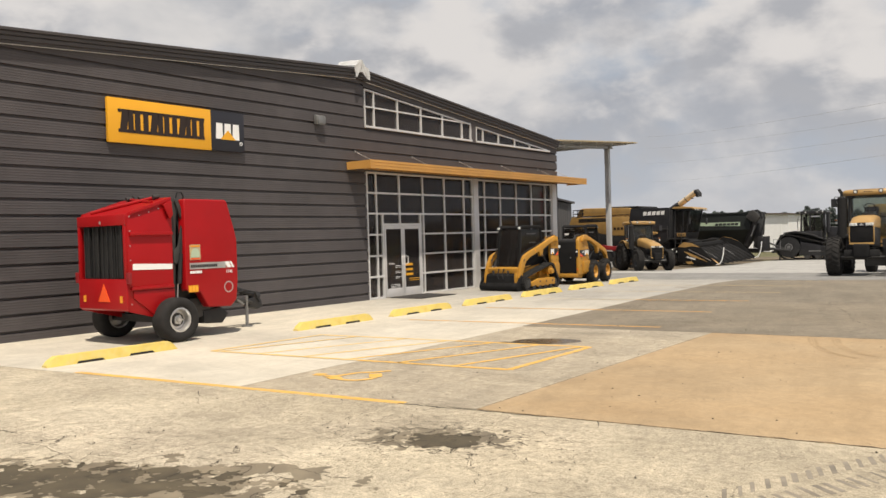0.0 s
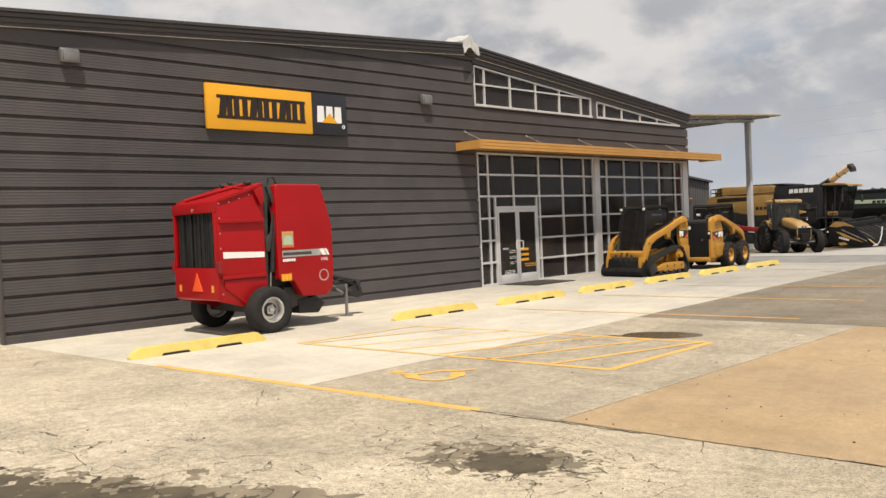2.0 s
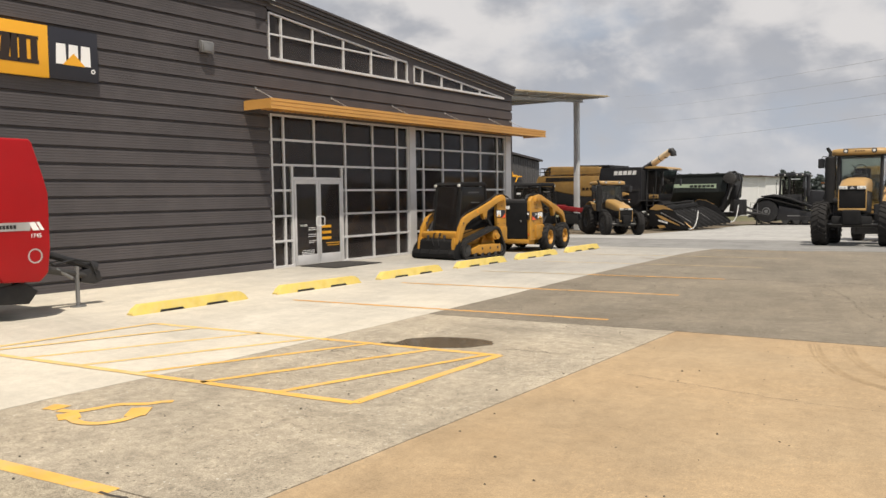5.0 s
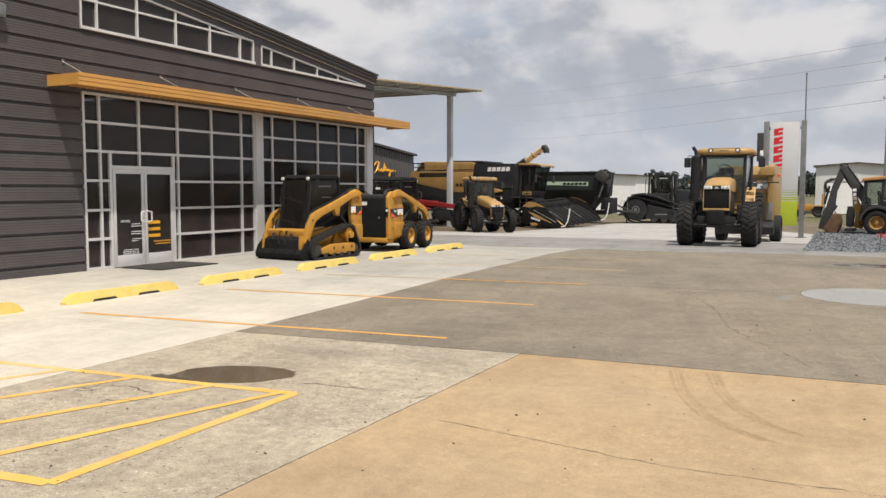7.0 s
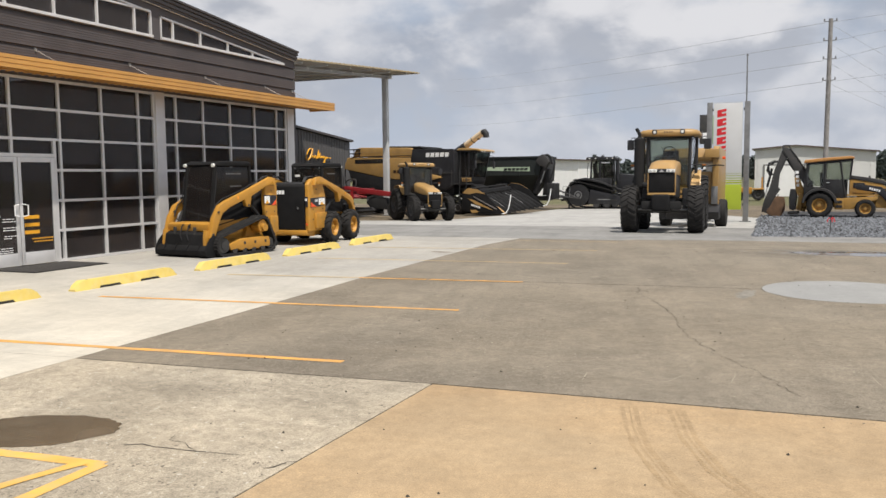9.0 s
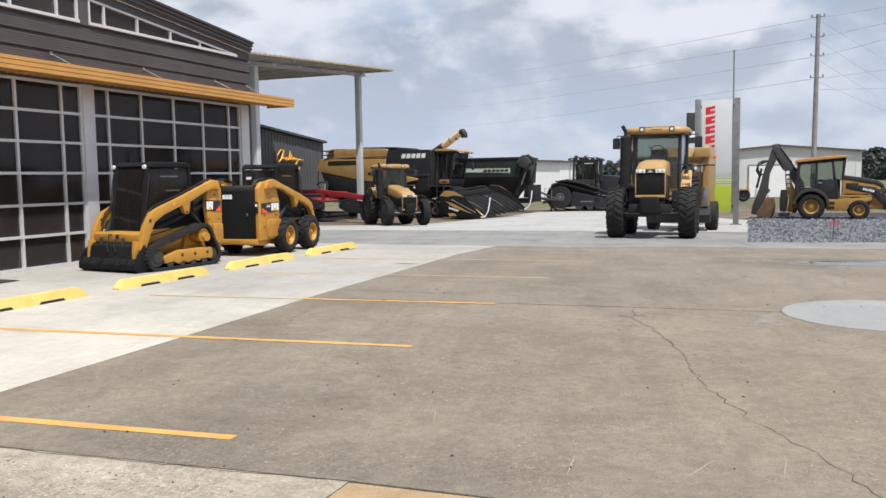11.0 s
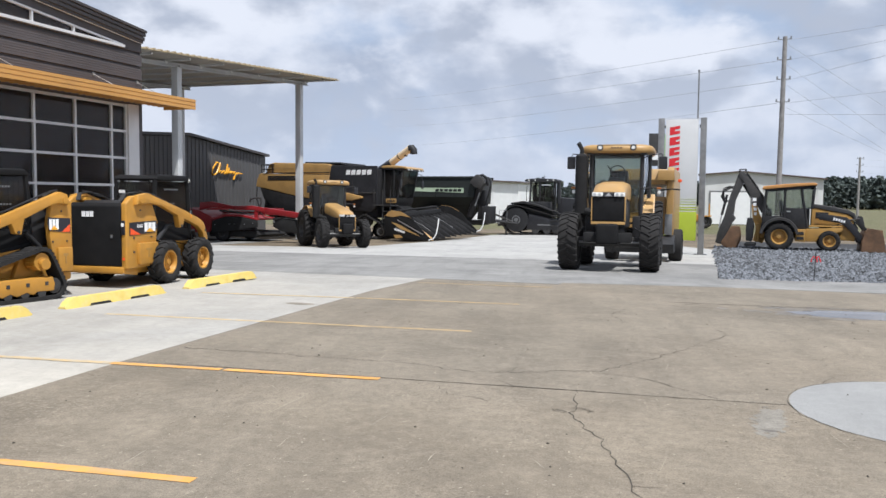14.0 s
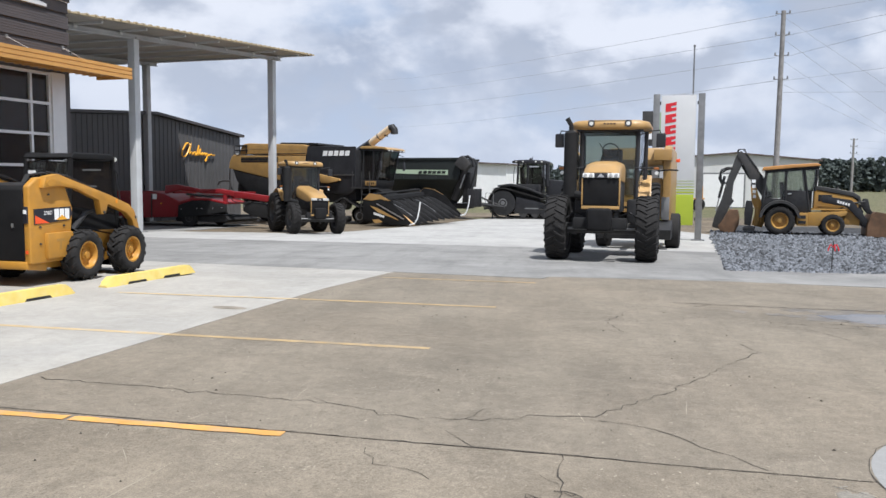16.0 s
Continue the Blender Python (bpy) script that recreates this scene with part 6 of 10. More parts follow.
        for q in range(5):
            a = q * math.pi * 0.4
            part("wheel_nut", B(rod, (-0.68 + 0.085 * math.cos(a), s * 1.056, 0.41 + 0.085 * math.sin(a)), (-0.68 + 0.085 * math.cos(a), s * 1.075, 0.41 + 0.085 * math.sin(a)), 0.014, 6), "chrome", root)
        part("tension_arm", prismb([(-0.41, 2.20), (-0.34, 2.20), (-0.42, 1.78), (-0.49, 1.50), (-0.54, 1.42), (-0.60, 1.46), (-0.60, 1.68), (-0.50, 1.76)], min(s * 0.845, s * 0.875), max(s * 0.845, s * 0.875), "y", 0.006), "frame", root, "dark belt tension arm")
        part("gas_spring", B(rod, (-0.54, s * 0.86, 0.80), (-0.52, s * 0.86, 1.06), 0.013, 8), "chrome", root, "bright spring rod")
        part("hinge_gusset", prismb([(-0.84, 2.53), (-0.66, 2.61), (-0.63, 2.34), (-0.70, 2.26)], min(G(s) + s * 0.05, G(s) + s * 0.09), max(G(s) + s * 0.05, G(s) + s * 0.09), "y", 0.008), "red", root)
        part("axle_plate", prismb([(-0.2, 0.75), (0.35, 0.75), (0.3, 0.45), (-0.1, 0.35), (-0.25, 0.45)], s * 0.74 - 0.02, s * 0.74 + 0.02, "y"), "frame", root)
    part("pickup", prismb([(0.1, 0.25), (0.55, 0.22), (0.7, 0.4), (0.5, 0.55), (0.1, 0.5)], -0.78, 0.78, "y", 0.02), "black", root)
    bm = bmesh.new()
    for s in (-1, 1):
        pipe(bm, [(0.3, s * 0.5, 0.75), (0.9, s * 0.3, 0.72), (1.9, s * 0.04, 0.50)], 0.055, 8)
    part("drawbar", bm, "frame", root)
    part("gearbox", boxb(0.85, -0.16, 0.72, 1.15, 0.16, 1.0, 0.03), "black", root)
    bm = bmesh.new()
    rod(bm, (1.05, 0, 0.98), (1.95, 0.0, 0.66), 0.06, 10)
    part("drive_shaft", bm, "black", root)
    bm = bmesh.new()
    revolve(bm, [(0.0, 0.0), (0.06, 0.0), (0.12, 0.16), (0.12, 0.22), (0.05, 0.24), (0.0, 0.24)], 14, look((1.90, 0, 0.68), (2.2, 0, 0.56)) @ Matrix.Rotation(radians(-90), 4, "X"))
    part("shaft_guard", bm, "black", root, "flared black shaft guard")
    part("hitch_block", prismb([(1.80, 0.40), (2.04, 0.34), (2.20, 0.38), (2.16, 0.56), (2.0, 0.62), (1.82, 0.58)], -0.09, 0.09, "y", 0.025), "black", root)
    bm = bmesh.new()
    for y in (-0.10, 0.10):
        pipe(bm, [(1.0, y * 2, 0.95), (1.3, y * 1.6, 0.72), (1.7, y, 0.78), (1.98, y, 0.72), (2.06, y * 1.3, 0.50)], 0.018, 6)
    part("hose", bm, "black", root)
    bm = bmesh.new()
    rod(bm, (1.72, -0.12, 0.66), (1.72, -0.12, 0.02), 0.035, 10)
    rod(bm, (1.72, -0.12, 0.02), (1.72, -0.12, 0.0), 0.13, 14)
    rod(bm, (1.30, -0.22, 0.66), (1.62, -0.14, 0.48), 0.03, 8)
    part("parking_jack", bm, "steel", root)


round_baler()

# ---- wheel stops ----


def wheel_stop():
    root = thing("wheel_stop", Matrix.Identity(4), "yellow moulded parking wheel stop on concrete", "wheel stop", "parking wheel stops")
    L = 1.145
    bm = bmesh.new()
    sec = lambda x, k, h: [(0.09 * k, x, 0.0), (0.085 * k, x, 0.02), (0.055 * k, x, h), (-0.055 * k, x, h), (-0.085 * k, x, 0.02), (-0.09 * k, x, 0.0)]
    rings = [sec(-L, 0.86, 0.03), sec(-L + 0.05, 1.05, 0.085)]
    for x in (-L + 0.16, -0.6, 0.0, 0.6, L - 0.16):
        rings.append(sec(x, 1.12, 0.15))
    rings += [sec(L - 0.05, 1.05, 0.085), sec(L, 0.86, 0.03)]
    loft(bm, rings)
    part("block", bm, "stop", root)
    for x in (-0.45, 0.45):
        for s in (-1, 1):
            part("drain_notch", prismb([(x - 0.24, 0.0), (x + 0.24, 0.0), (x + 0.20, 0.038), (x - 0.20, 0.038)], 0.085 * s, 0.1005 * s, "x"), "black", root, "dark drainage notch")
    for x in (-0.85, 0.85):
        bm = bmesh.new()
        rod(bm, (0, x, 0.145), (0, x, 0.153), 0.018, 8)
        part("anchor_pin", bm, "steel", root)
    return root


stop = wheel_stop()
stop.matrix_basis = pose(3.98, -10.81, 0.0, 0, 0, 0)
for y, tilt in ((-5.69, 0.4), (-2.70, -0.3), (0.22, 0.2), (3.15, 0.0), (6.07, -0.4), (9.02, 0.3)):
    copy_thing(stop, pose(3.98, y, gz(y), 0, 0, tilt))

# ---- compact loaders ----


def loader_body(root, tracked):
    """Chassis, cab, lift arms and tailgate shared by both compact loaders."""
    part("chassis", prismb([(-1.30, 0.34), (-1.05, 0.24), (0.75, 0.24), (0.95, 0.42), (0.95, 0.75), (-1.30, 0.85)], -0.46, 0.46, "y", 0.02), "yellow", root)
    part("engine_bay", boxb(-1.32, -0.43, 0.851, -0.56, 0.43, 1.50, 0.03), "black", root)
    door = part("engine_door", prismb([(-1.44, 0.40), (-1.33, 0.40), (-1.33, 1.56), (-1.40, 1.56), (-1.44, 1.50)], -0.535, 0.535, "y", 0.025, 3), "pitch", root, "black rear engine door")
    for k in range(3):
        part("logo_block", boxb(-1.447, 0.20 - k * 0.085, 1.30, -1.441, 0.27 - k * 0.085, 1.40), "paper", door, "white logo block")
    part("door_latch", boxb(-1.452, -0.36, 0.92, -1.441, -0.33, 0.98), "chrome", door)
    part("rear_bumper", prismb([(-1.46, 0.28), (-1.20, 0.22), (-1.20, 0.398), (-1.46, 0.398)], -0.60, 0.60, "y", 0.02), "yellow", root)
    part("engine_hood", prismb([(-1.38, 1.50), (-0.60, 1.50), (-0.60, 1.60), (-1.30, 1.60)], -0.40, 0.40, "y", 0.03), "black", root)
    for s in (-1, 1):
        tower = [(-1.45, 0.36), (-1.02, 0.36), (-0.90, 0.70), (-0.86, 1.18), (-0.98, 1.62), (-1.12, 1.70), (-1.34, 1.68), (-1.45, 1.55)] if not tracked else \
                [(-1.45, 0.50), (-1.10, 0.50), (-0.98, 0.80), (-0.92, 1.20), (-1.0, 1.64), (-1.12, 1.70), (-1.34, 1.68), (-1.45, 1.55)]
        part("tower", prismb(tower, min(s * 0.545, s * 0.66), max(s * 0.545, s * 0.66), "y", 0.03, 3), "yellow", root)
        part("tail_lamp", boxb(-1.462, min(s * 0.56, s * 0.635), 0.98, -1.440, max(s * 0.56, s * 0.635), 1.24, 0.008), "signblk", root, "black lamp recess")
        part("lamp_inset", boxb(-1.468, s * 0.598 - 0.025, 1.13, -1.461, s * 0.598 + 0.025, 1.19), "paper", root)
        part("reflector", boxb(-1.458, s * 0.60 - 0.02, 0.52, -1.447, s * 0.60 + 0.02, 0.57), "orange", root)
        yo = s * 0.664
        dz = 0.0 if tracked else -0.10
        part("model_plate", prismb([(-1.40, 1.06 + dz), (-0.93, 1.10 + dz), (-0.88, 1.20 + dz), (-0.90, 1.32 + dz), (-1.40, 1.30 + dz)], min(yo, yo + s * 0.004), max(yo, yo + s * 0.004), "y"), "signblk", root, "black model plate")
        part("plate_flash", prismb([(-1.385, 1.075 + dz), (-1.20, 1.075 + dz), (-1.385, 1.20 + dz)], min(yo + s * 0.004, yo + s * 0.007), max(yo + s * 0.004, yo + s * 0.007), "y"), "orange", root)
        for k in range(3):
            part("logo_block", boxb(-1.13 + k * 0.072, min(yo + s * 0.004, yo + s * 0.008), 1.12 + dz, -1.07 + k * 0.072, max(yo + s * 0.004, yo + s * 0.008), 1.29 + dz), "paper", root)
        part("logo_triangle", prismb([(-1.11, 1.115 + dz), (-0.95, 1.115 + dz), (-1.03, 1.19 + dz)], min(yo + s * 0.008, yo + s * 0.010), max(yo + s * 0.008, yo + s * 0.010), "y"), "signyel", root)
        if s < 0 and not tracked:
            part("number_text", text_mesh("236D", 0.085, "paper", 0.0015), None, root, "white number", m=Matrix.Translation((-1.40, yo - 0.007, 1.13)))
        x0, x1 = (-1.40, -1.08) if tracked else (-1.26, -0.91)
        part("tower_step", boxb(x0, min(s * 0.60, s * 0.72), 0.42, x1, max(s * 0.60, s * 0.72), 0.82, 0.02), "yellow", root)
        part("step_cut", prismb([(x0 + 0.11, 0.72), (x0 + 0.22, 0.72), (x0 + 0.22, 0.68), (x0 + 0.18, 0.68), (x0 + 0.18, 0.55), (x0 + 0.15, 0.55), (x0 + 0.15, 0.68), (x0 + 0.11, 0.68)], min(s * 0.721, s * 0.724), max(s * 0.721, s * 0.724), "y"), "worn_yellow", root, "worn slot in the step plate")
        bm = bmesh.new()
        rod(bm, (-1.22, s * 0.40, 1.60), (-1.22, s * 0.752, 1.60), 0.055, 14)
        part("pivot_pin", bm, "yellow", root)
        bm = bmesh.new()
        for k in range(3):
            pipe(bm, [(-1.36, s * (0.42 + 0.03 * k), 1.60), (-1.32, s * (0.44 + 0.03 * k), 1.72), (-1.15, s * (0.46 + 0.03 * k), 1.75), (-0.95, s * (0.46 + 0.03 * k), 1.66)], 0.014, 6)
        part("hose_bundle", bm, "black", root)
        # lift arm
        arm = [(-1.32, 1.52), (-1.28, 1.70), (-1.12, 1.74), (0.05, 1.40), (0.62, 1.22), (0.82, 1.12), (0.98, 0.86), (1.10, 0.42), (0.98, 0.38), (0.85, 0.72), (0.74, 0.94), (0.52, 1.07), (0.02, 1.235), (-0.05, 1.07), (-0.16, 1.06), (-0.22, 1.305), (-0.85, 1.50), (-1.08, 1.55)]
        part("lift_arm", prismb(arm, min(s * 0.62, s * 0.74), max(s * 0.62, s * 0.74), "y", 0.02, 2), "yellow", root)
        bm = bmesh.new()
        rod(bm, (-0.75, s * 0.56, 0.82), (-0.35, s * 0.56, 1.10), 0.05, 10)
        rod(bm, (-0.35, s * 0.56, 1.10), (-0.08, s * 0.60, 1.14), 0.028, 8)
        part("lift_cylinder", bm, "black", root)
        bm = bmesh.new()
        rod(bm, (0.70, s * 0.52, 0.98), (0.95, s * 0.52, 0.52), 0.045, 10)
        rod(bm, (0.95, s * 0.52, 0.52), (1.08, s * 0.50, 0.30), 0.025, 8)
        part("tilt_cylinder", bm, "black", root)
        for p in ((0.86, 0.98), (1.02, 0.50), (-0.10, 1.10)):
            part("pin", B(rod, (p[0], s * 0.60, p[1]), (p[0], s * 0.755, p[1]), 0.026, 10), "frame", root)
    for s in (-1, 1):
        bm = bmesh.new()
        pipe(bm, [(-1.18, s * 0.60, 1.77), (-0.9, s * 0.60, 1.71), (0.0, s * 0.60, 1.44), (0.62, s * 0.60, 1.26), (0.80, s * 0.58, 1.12), (0.92, s * 0.56, 0.86)], 0.014, 6)
        part("hydraulic_line", bm, "black", root)
        for px, pz in ((-1.32, 0.66), (-1.10, 0.66), (-1.32, 0.92), (-1.00, 0.92), (-1.20, 1.42)):
            part("bolt", B(rod, (px, s * 0.655, pz), (px, s * 0.672, pz), 0.016, 8), "frame", root)
        yo = s * 0.741
        for px, pz, mt in ((0.22, 1.245, "amber"),):
            part("warning_decal", boxb(px, min(yo, yo + s * 0.003), pz, px + 0.05, max(yo, yo + s * 0.003), pz + 0.07), mt, root)
        part("grab_rail", B(pipe, [(0.70, s * 0.46, 1.05), (0.74, s * 0.50, 1.2), (0.66, s * 0.50, 1.75), (0.60, s * 0.46, 1.85)], 0.012, 6), "black", root)
        part("tie_down_eye", B(pipe, [(0.98, s * 0.36, 0.34), (1.04, s * 0.36, 0.30), (1.04, s * 0.36, 0.24), (0.98, s * 0.36, 0.22)], 0.014, 6), "frame", root)
        part("front_light", boxb(0.955, s * 0.40 - 0.05, 0.62, 0.97, s * 0.40 + 0.05, 0.68, 0.004), "lens", root)
    part("coupler_box", boxb(0.98, -0.30, 0.40, 1.05, 0.30, 0.56, 0.015), "black", root)
    part("arm_crossbar", prismb([(0.90, 0.58), (1.04, 0.56), (1.05, 0.72), (0.94, 0.76)], -0.62, 0.62, "y", 0.02), "yellow", root)
    part("bar_badge", B(rod, (1.04, 0.06, 0.655), (1.052, 0.06, 0.655), 0.035, 14), "letter", root, "small dark badge")
    part("front_plate", prismb([(0.955, 0.30), (0.99, 0.30), (0.99, 0.56), (0.955, 0.56)], -0.50, 0.50, "y"), "matte", root)
    # cab
    for s in (-1, 1):
        frame_poly = [(-0.62, 0.88), (-0.50, 2.00), (-0.44, 2.06), (0.55, 2.06), (0.62, 2.00), (0.78, 0.70), (0.70, 0.66)]
        hole = [(-0.50, 1.22), (-0.40, 1.92), (0.47, 1.92), (0.60, 1.05), (-0.30, 1.10)]
        bm = bmesh.new()
        for a, b in zip(frame_poly, frame_poly[1:] + frame_poly[:1]):
            rod(bm, (a[0], s * 0.42, a[1]), (b[0], s * 0.42, b[1]), 0.045, 8)
        part("cab_frame", bm, "pitch", root)
        part("side_lower", prismb([(-0.62, 0.88), (-0.58, 1.20), (0.62, 1.02), (0.74, 0.72), (0.2, 0.70)], s * 0.42 - 0.015, s * 0.42 + 0.015, "y"), "pitch", root)
        part("side_glass", prismb([(-0.56, 1.21), (-0.49, 1.97), (0.54, 1.97), (0.66, 1.03)], s * 0.415 - 0.004, s * 0.415 + 0.004, "y"), "darkglass", root)
        bm = bmesh.new()
        for k in range(11):
            x = -0.48 + k * 0.095
            rod(bm, (x, s * 0.40, 1.16), (x, s * 0.40, 1.95), 0.007, 5)
        part("window_grille", bm, "black", root)
        yo = s * 0.424
        for z, x0, count in ((1.80, -0.20, 9), (1.52, -0.22, 7)):
            for q in range(count):
                part("glass_marking", boxb(x0 + q * 0.055, min(yo, yo + s * .003), z, x0 + q * 0.055 + 0.03, max(yo, yo + s * .003), z + 0.03), "steel", root)
        lamp(root, 0.668, s * 0.43, 2.005, 0.045, 1, "work_light")
        lamp(root, -0.52, s * 0.36, 1.97, 0.02, -1, "work_light", "steel")
    part("cab_roof", prismb([(-0.55, 2.02), (-0.46, 2.09), (0.56, 2.09), (0.66, 2.02), (0.60, 1.99), (-0.52, 1.99)], -0.47, 0.47, "y", 0.03, 3), "pitch", root)
    part("windscreen", prismb([(0.62, 1.98), (0.63, 1.98), (0.785, 0.75), (0.775, 0.75)], -0.38, 0.38, "y"), "darkglass", root)
    bm = bmesh.new()
    rod(bm, (0.775, 0.05, 0.78), (0.66, -0.12, 1.62), 0.010, 6)
    part("wiper", bm, "black", root)
    part("rear_window", prismb([(-0.64, 1.30), (-0.63, 1.30), (-0.52, 1.95), (-0.53, 1.95)], -0.38, 0.38, "y"), "cabglass", root)
    part("window_note", boxb(-0.575, 0.20, 1.74, -0.57, 0.34, 1.80), "paper", root)
    part("seat", prismb([(-0.35, 0.85), (0.15, 0.85), (0.18, 1.0), (-0.15, 1.02), (-0.25, 1.55), (-0.38, 1.55)], -0.25, 0.25, "y", 0.04), "black", root)
    part("cab_floor", boxb(-0.55, -0.40, 0.76, 0.72, 0.40, 0.82), "black", root)
    # coupler
    part("coupler_plate", prismb([(1.02, 0.10), (1.16, 0.06), (1.22, 0.16), (1.16, 0.50), (1.06, 0.56)], -0.60, 0.60, "y", 0.02), "pitch", root)
    for s in (-1, 1):
        part("coupler_lever", boxb(1.10, s * 0.30 - 0.03, 0.50, 1.16, s * 0.30 + 0.03, 0.66, 0.01), "frame", root)
    bm = bmesh.new()
    for y in (-0.1, 0.1):
        pipe(bm, [(0.95, y, 0.72), (1.10, y, 0.70), (1.18, y, 0.50), (1.20, y + 0.05, 0.38)], 0.016, 6)
    part("coupler_hose", bm, "black", root)


def restretch(root, src, dst):
    """Lengthens or shortens a loader's body along its own axis."""
    for ob in root.children_recursive:
        if ob.matrix_basis == Matrix.Identity(4):
            for v in ob.data.vertices:
                v.co.x = float(np.interp(v.co.x, src, dst))


def skid_steer():
    root = thing("skid_steer_loader", on_ground(2.23, 9.18, 95, False), "yellow and black wheeled skid steer loader, parked behind a wheel stop", "loader")
    loader_body(root, False)
    restretch(root, (-1.5, -0.86, -0.55, 0.55, 1.1, 1.3), (-1.88, -0.80, -0.57, 0.55, 0.97, 1.17))
    for x in (-0.67, 0.55):
        for s in (-1, 1):
            wheel(root, x, s * 0.71, 0.42, 0.30, 0.22, "yellow", 15, 0.03)
            bm = bmesh.new()
            rod(bm, (x, s * 0.40, 0.42), (x, s * 0.60, 0.42), 0.12, 12)
            part("axle_stub", bm, "yellow", root)


def track_loader():
    root = thing("track_loader", on_ground(2.05, 5.32, -97, False), "yellow compact track loader with rubber tracks, parked by the glazing", "loader")
    loader_body(root, True)
    restretch(root, (-1.5, -0.9, -0.55, 0.65, 1.1, 1.4), (-1.18, -0.66, -0.5, 0.65, 1.14, 1.38))
    out = round_outline([(0.84, 0.25), (-0.40, 0.62), (-0.62, 0.22)], [0.24, 0.22, 0.20], 9)
    for s in (-1, 1):
        y = s * 0.72
        track_belt(root, out, y, 0.32, "tyre", 0.018, 0.075)
        yo = s * 0.80
        for (cx, cz), r, nm in (((0.84, 0.25), 0.165, "front_idler"), ((-0.62, 0.22), 0.125, "rear_idler"), ((-0.40, 0.62), 0.14, "sprocket")):
            bm = bmesh.new()
            rod(bm, (cx, y - 0.12, cz), (cx, y + 0.12, cz), r, 20)
            rod(bm, (cx, y - 0.135, cz), (cx, y + 0.135, cz), r * 0.55, 14)
            if nm == "sprocket":
                for k in range(14):
                    a = k * math.pi / 7
                    rod(bm, (cx + 0.12 * math.cos(a), y - 0.10, cz + 0.12 * math.sin(a)), (cx + 0.12 * math.cos(a), y + 0.10, cz + 0.12 * math.sin(a)), 0.028, 6)
            part(nm, bm, "yellow" if nm == "sprocket" else "frame", root)
        part("final_drive", B(rod, (-0.42, y + s * 0.13, 0.58), (-0.42, y + s * 0.19, 0.58), 0.085, 16), "yellow", root)
        for k in range(4):
            bm = bmesh.new()
            rod(bm, (-0.38 + k * 0.30, y - 0.13, 0.125), (-0.38 + k * 0.30, y + 0.13, 0.125), 0.075, 14)
            part("track_roller", bm, "frame", root)
        part("roller_frame", prismb([(-0.60, 0.14), (-0.30, 0.15), (-0.22, 0.10), (-0.10, 0.15), (0.06, 0.10), (0.18, 0.15), (0.32, 0.10), (0.44, 0.16), (0.66, 0.13), (0.70, 0.26), (0.56, 0.30), (0.30, 0.37), (-0.58, 0.37), (-0.62, 0.26)], y - 0.14, y + 0.14, "y", 0.02), "yellow", root)
        for k in range(3):
            xs = -0.46 + 0.34 * k
            yy = y + s * 0.141
            part("frame_slot", prismb([(xs - 0.03, 0.24), (xs + 0.03, 0.24), (xs + 0.03, 0.30), (xs - 0.03, 0.30)], min(yy, yy + s * 0.004), max(yy, yy + s * 0.004), "y"), "frame", root)
        part("sprocket_mount", prismb([(-0.60, 0.36), (-0.10, 0.36), (-0.22, 0.66), (-0.50, 0.72)], s * 0.46 if s > 0 else -0.56, s * 0.56 if s > 0 else -0.46, "y", 0.01), "yellow", root)
    # rounded black bucket held low between the arm ends
    bm = prismb([(1.02, 0.46), (1.10, 0.44), (1.14, 0.30), (1.24, 0.26), (1.32, 0.16), (1.31, 0.06), (1.22, 0.02), (1.04, 0.02), (0.98, 0.12)], -0.76, 0.76, "y", 0.02, 3)
    part("bucket_shell", bm, "pitch", root, "worn black bucket")
    for y in (-0.52, -0.18, 0.18, 0.52):
        part("bucket_rib", prismb([(1.10, 0.43), (1.145, 0.305), (1.245, 0.265), (1.325, 0.165), (1.335, 0.17), (1.25, 0.285), (1.155, 0.33), (1.12, 0.44)], y - 0.012, y + 0.012, "y"), "pitch", root)
    for s in (-1, 1):
        part("bucket_cheek", prismb([(1.0, 0.10), (1.04, 0.015), (1.23, 0.015), (1.325, 0.06), (1.33, 0.18), (1.24, 0.36), (1.08, 0.50), (1.0, 0.46)], s * 0.765 - 0.012, s * 0.765 + 0.012, "y", 0.004), "pitch", root)
        part("arm_foot", prismb([(1.04, 0.58), (1.18, 0.60), (1.20, 0.44), (1.22, 0.24), (1.16, 0.20), (1.10, 0.24), (1.08, 0.40)], s * 0.62 - 0.05, s * 0.62 + 0.05, "y", 0.015), "yellow", root, "yellow lower end of a lift arm")
        part("foot_pin", B(rod, (1.16, s * 0.55, 0.29), (1.16, s * 0.69, 0.29), 0.028, 10), "frame", root)


skid_steer()
track_loader()

# ---- tractors ----


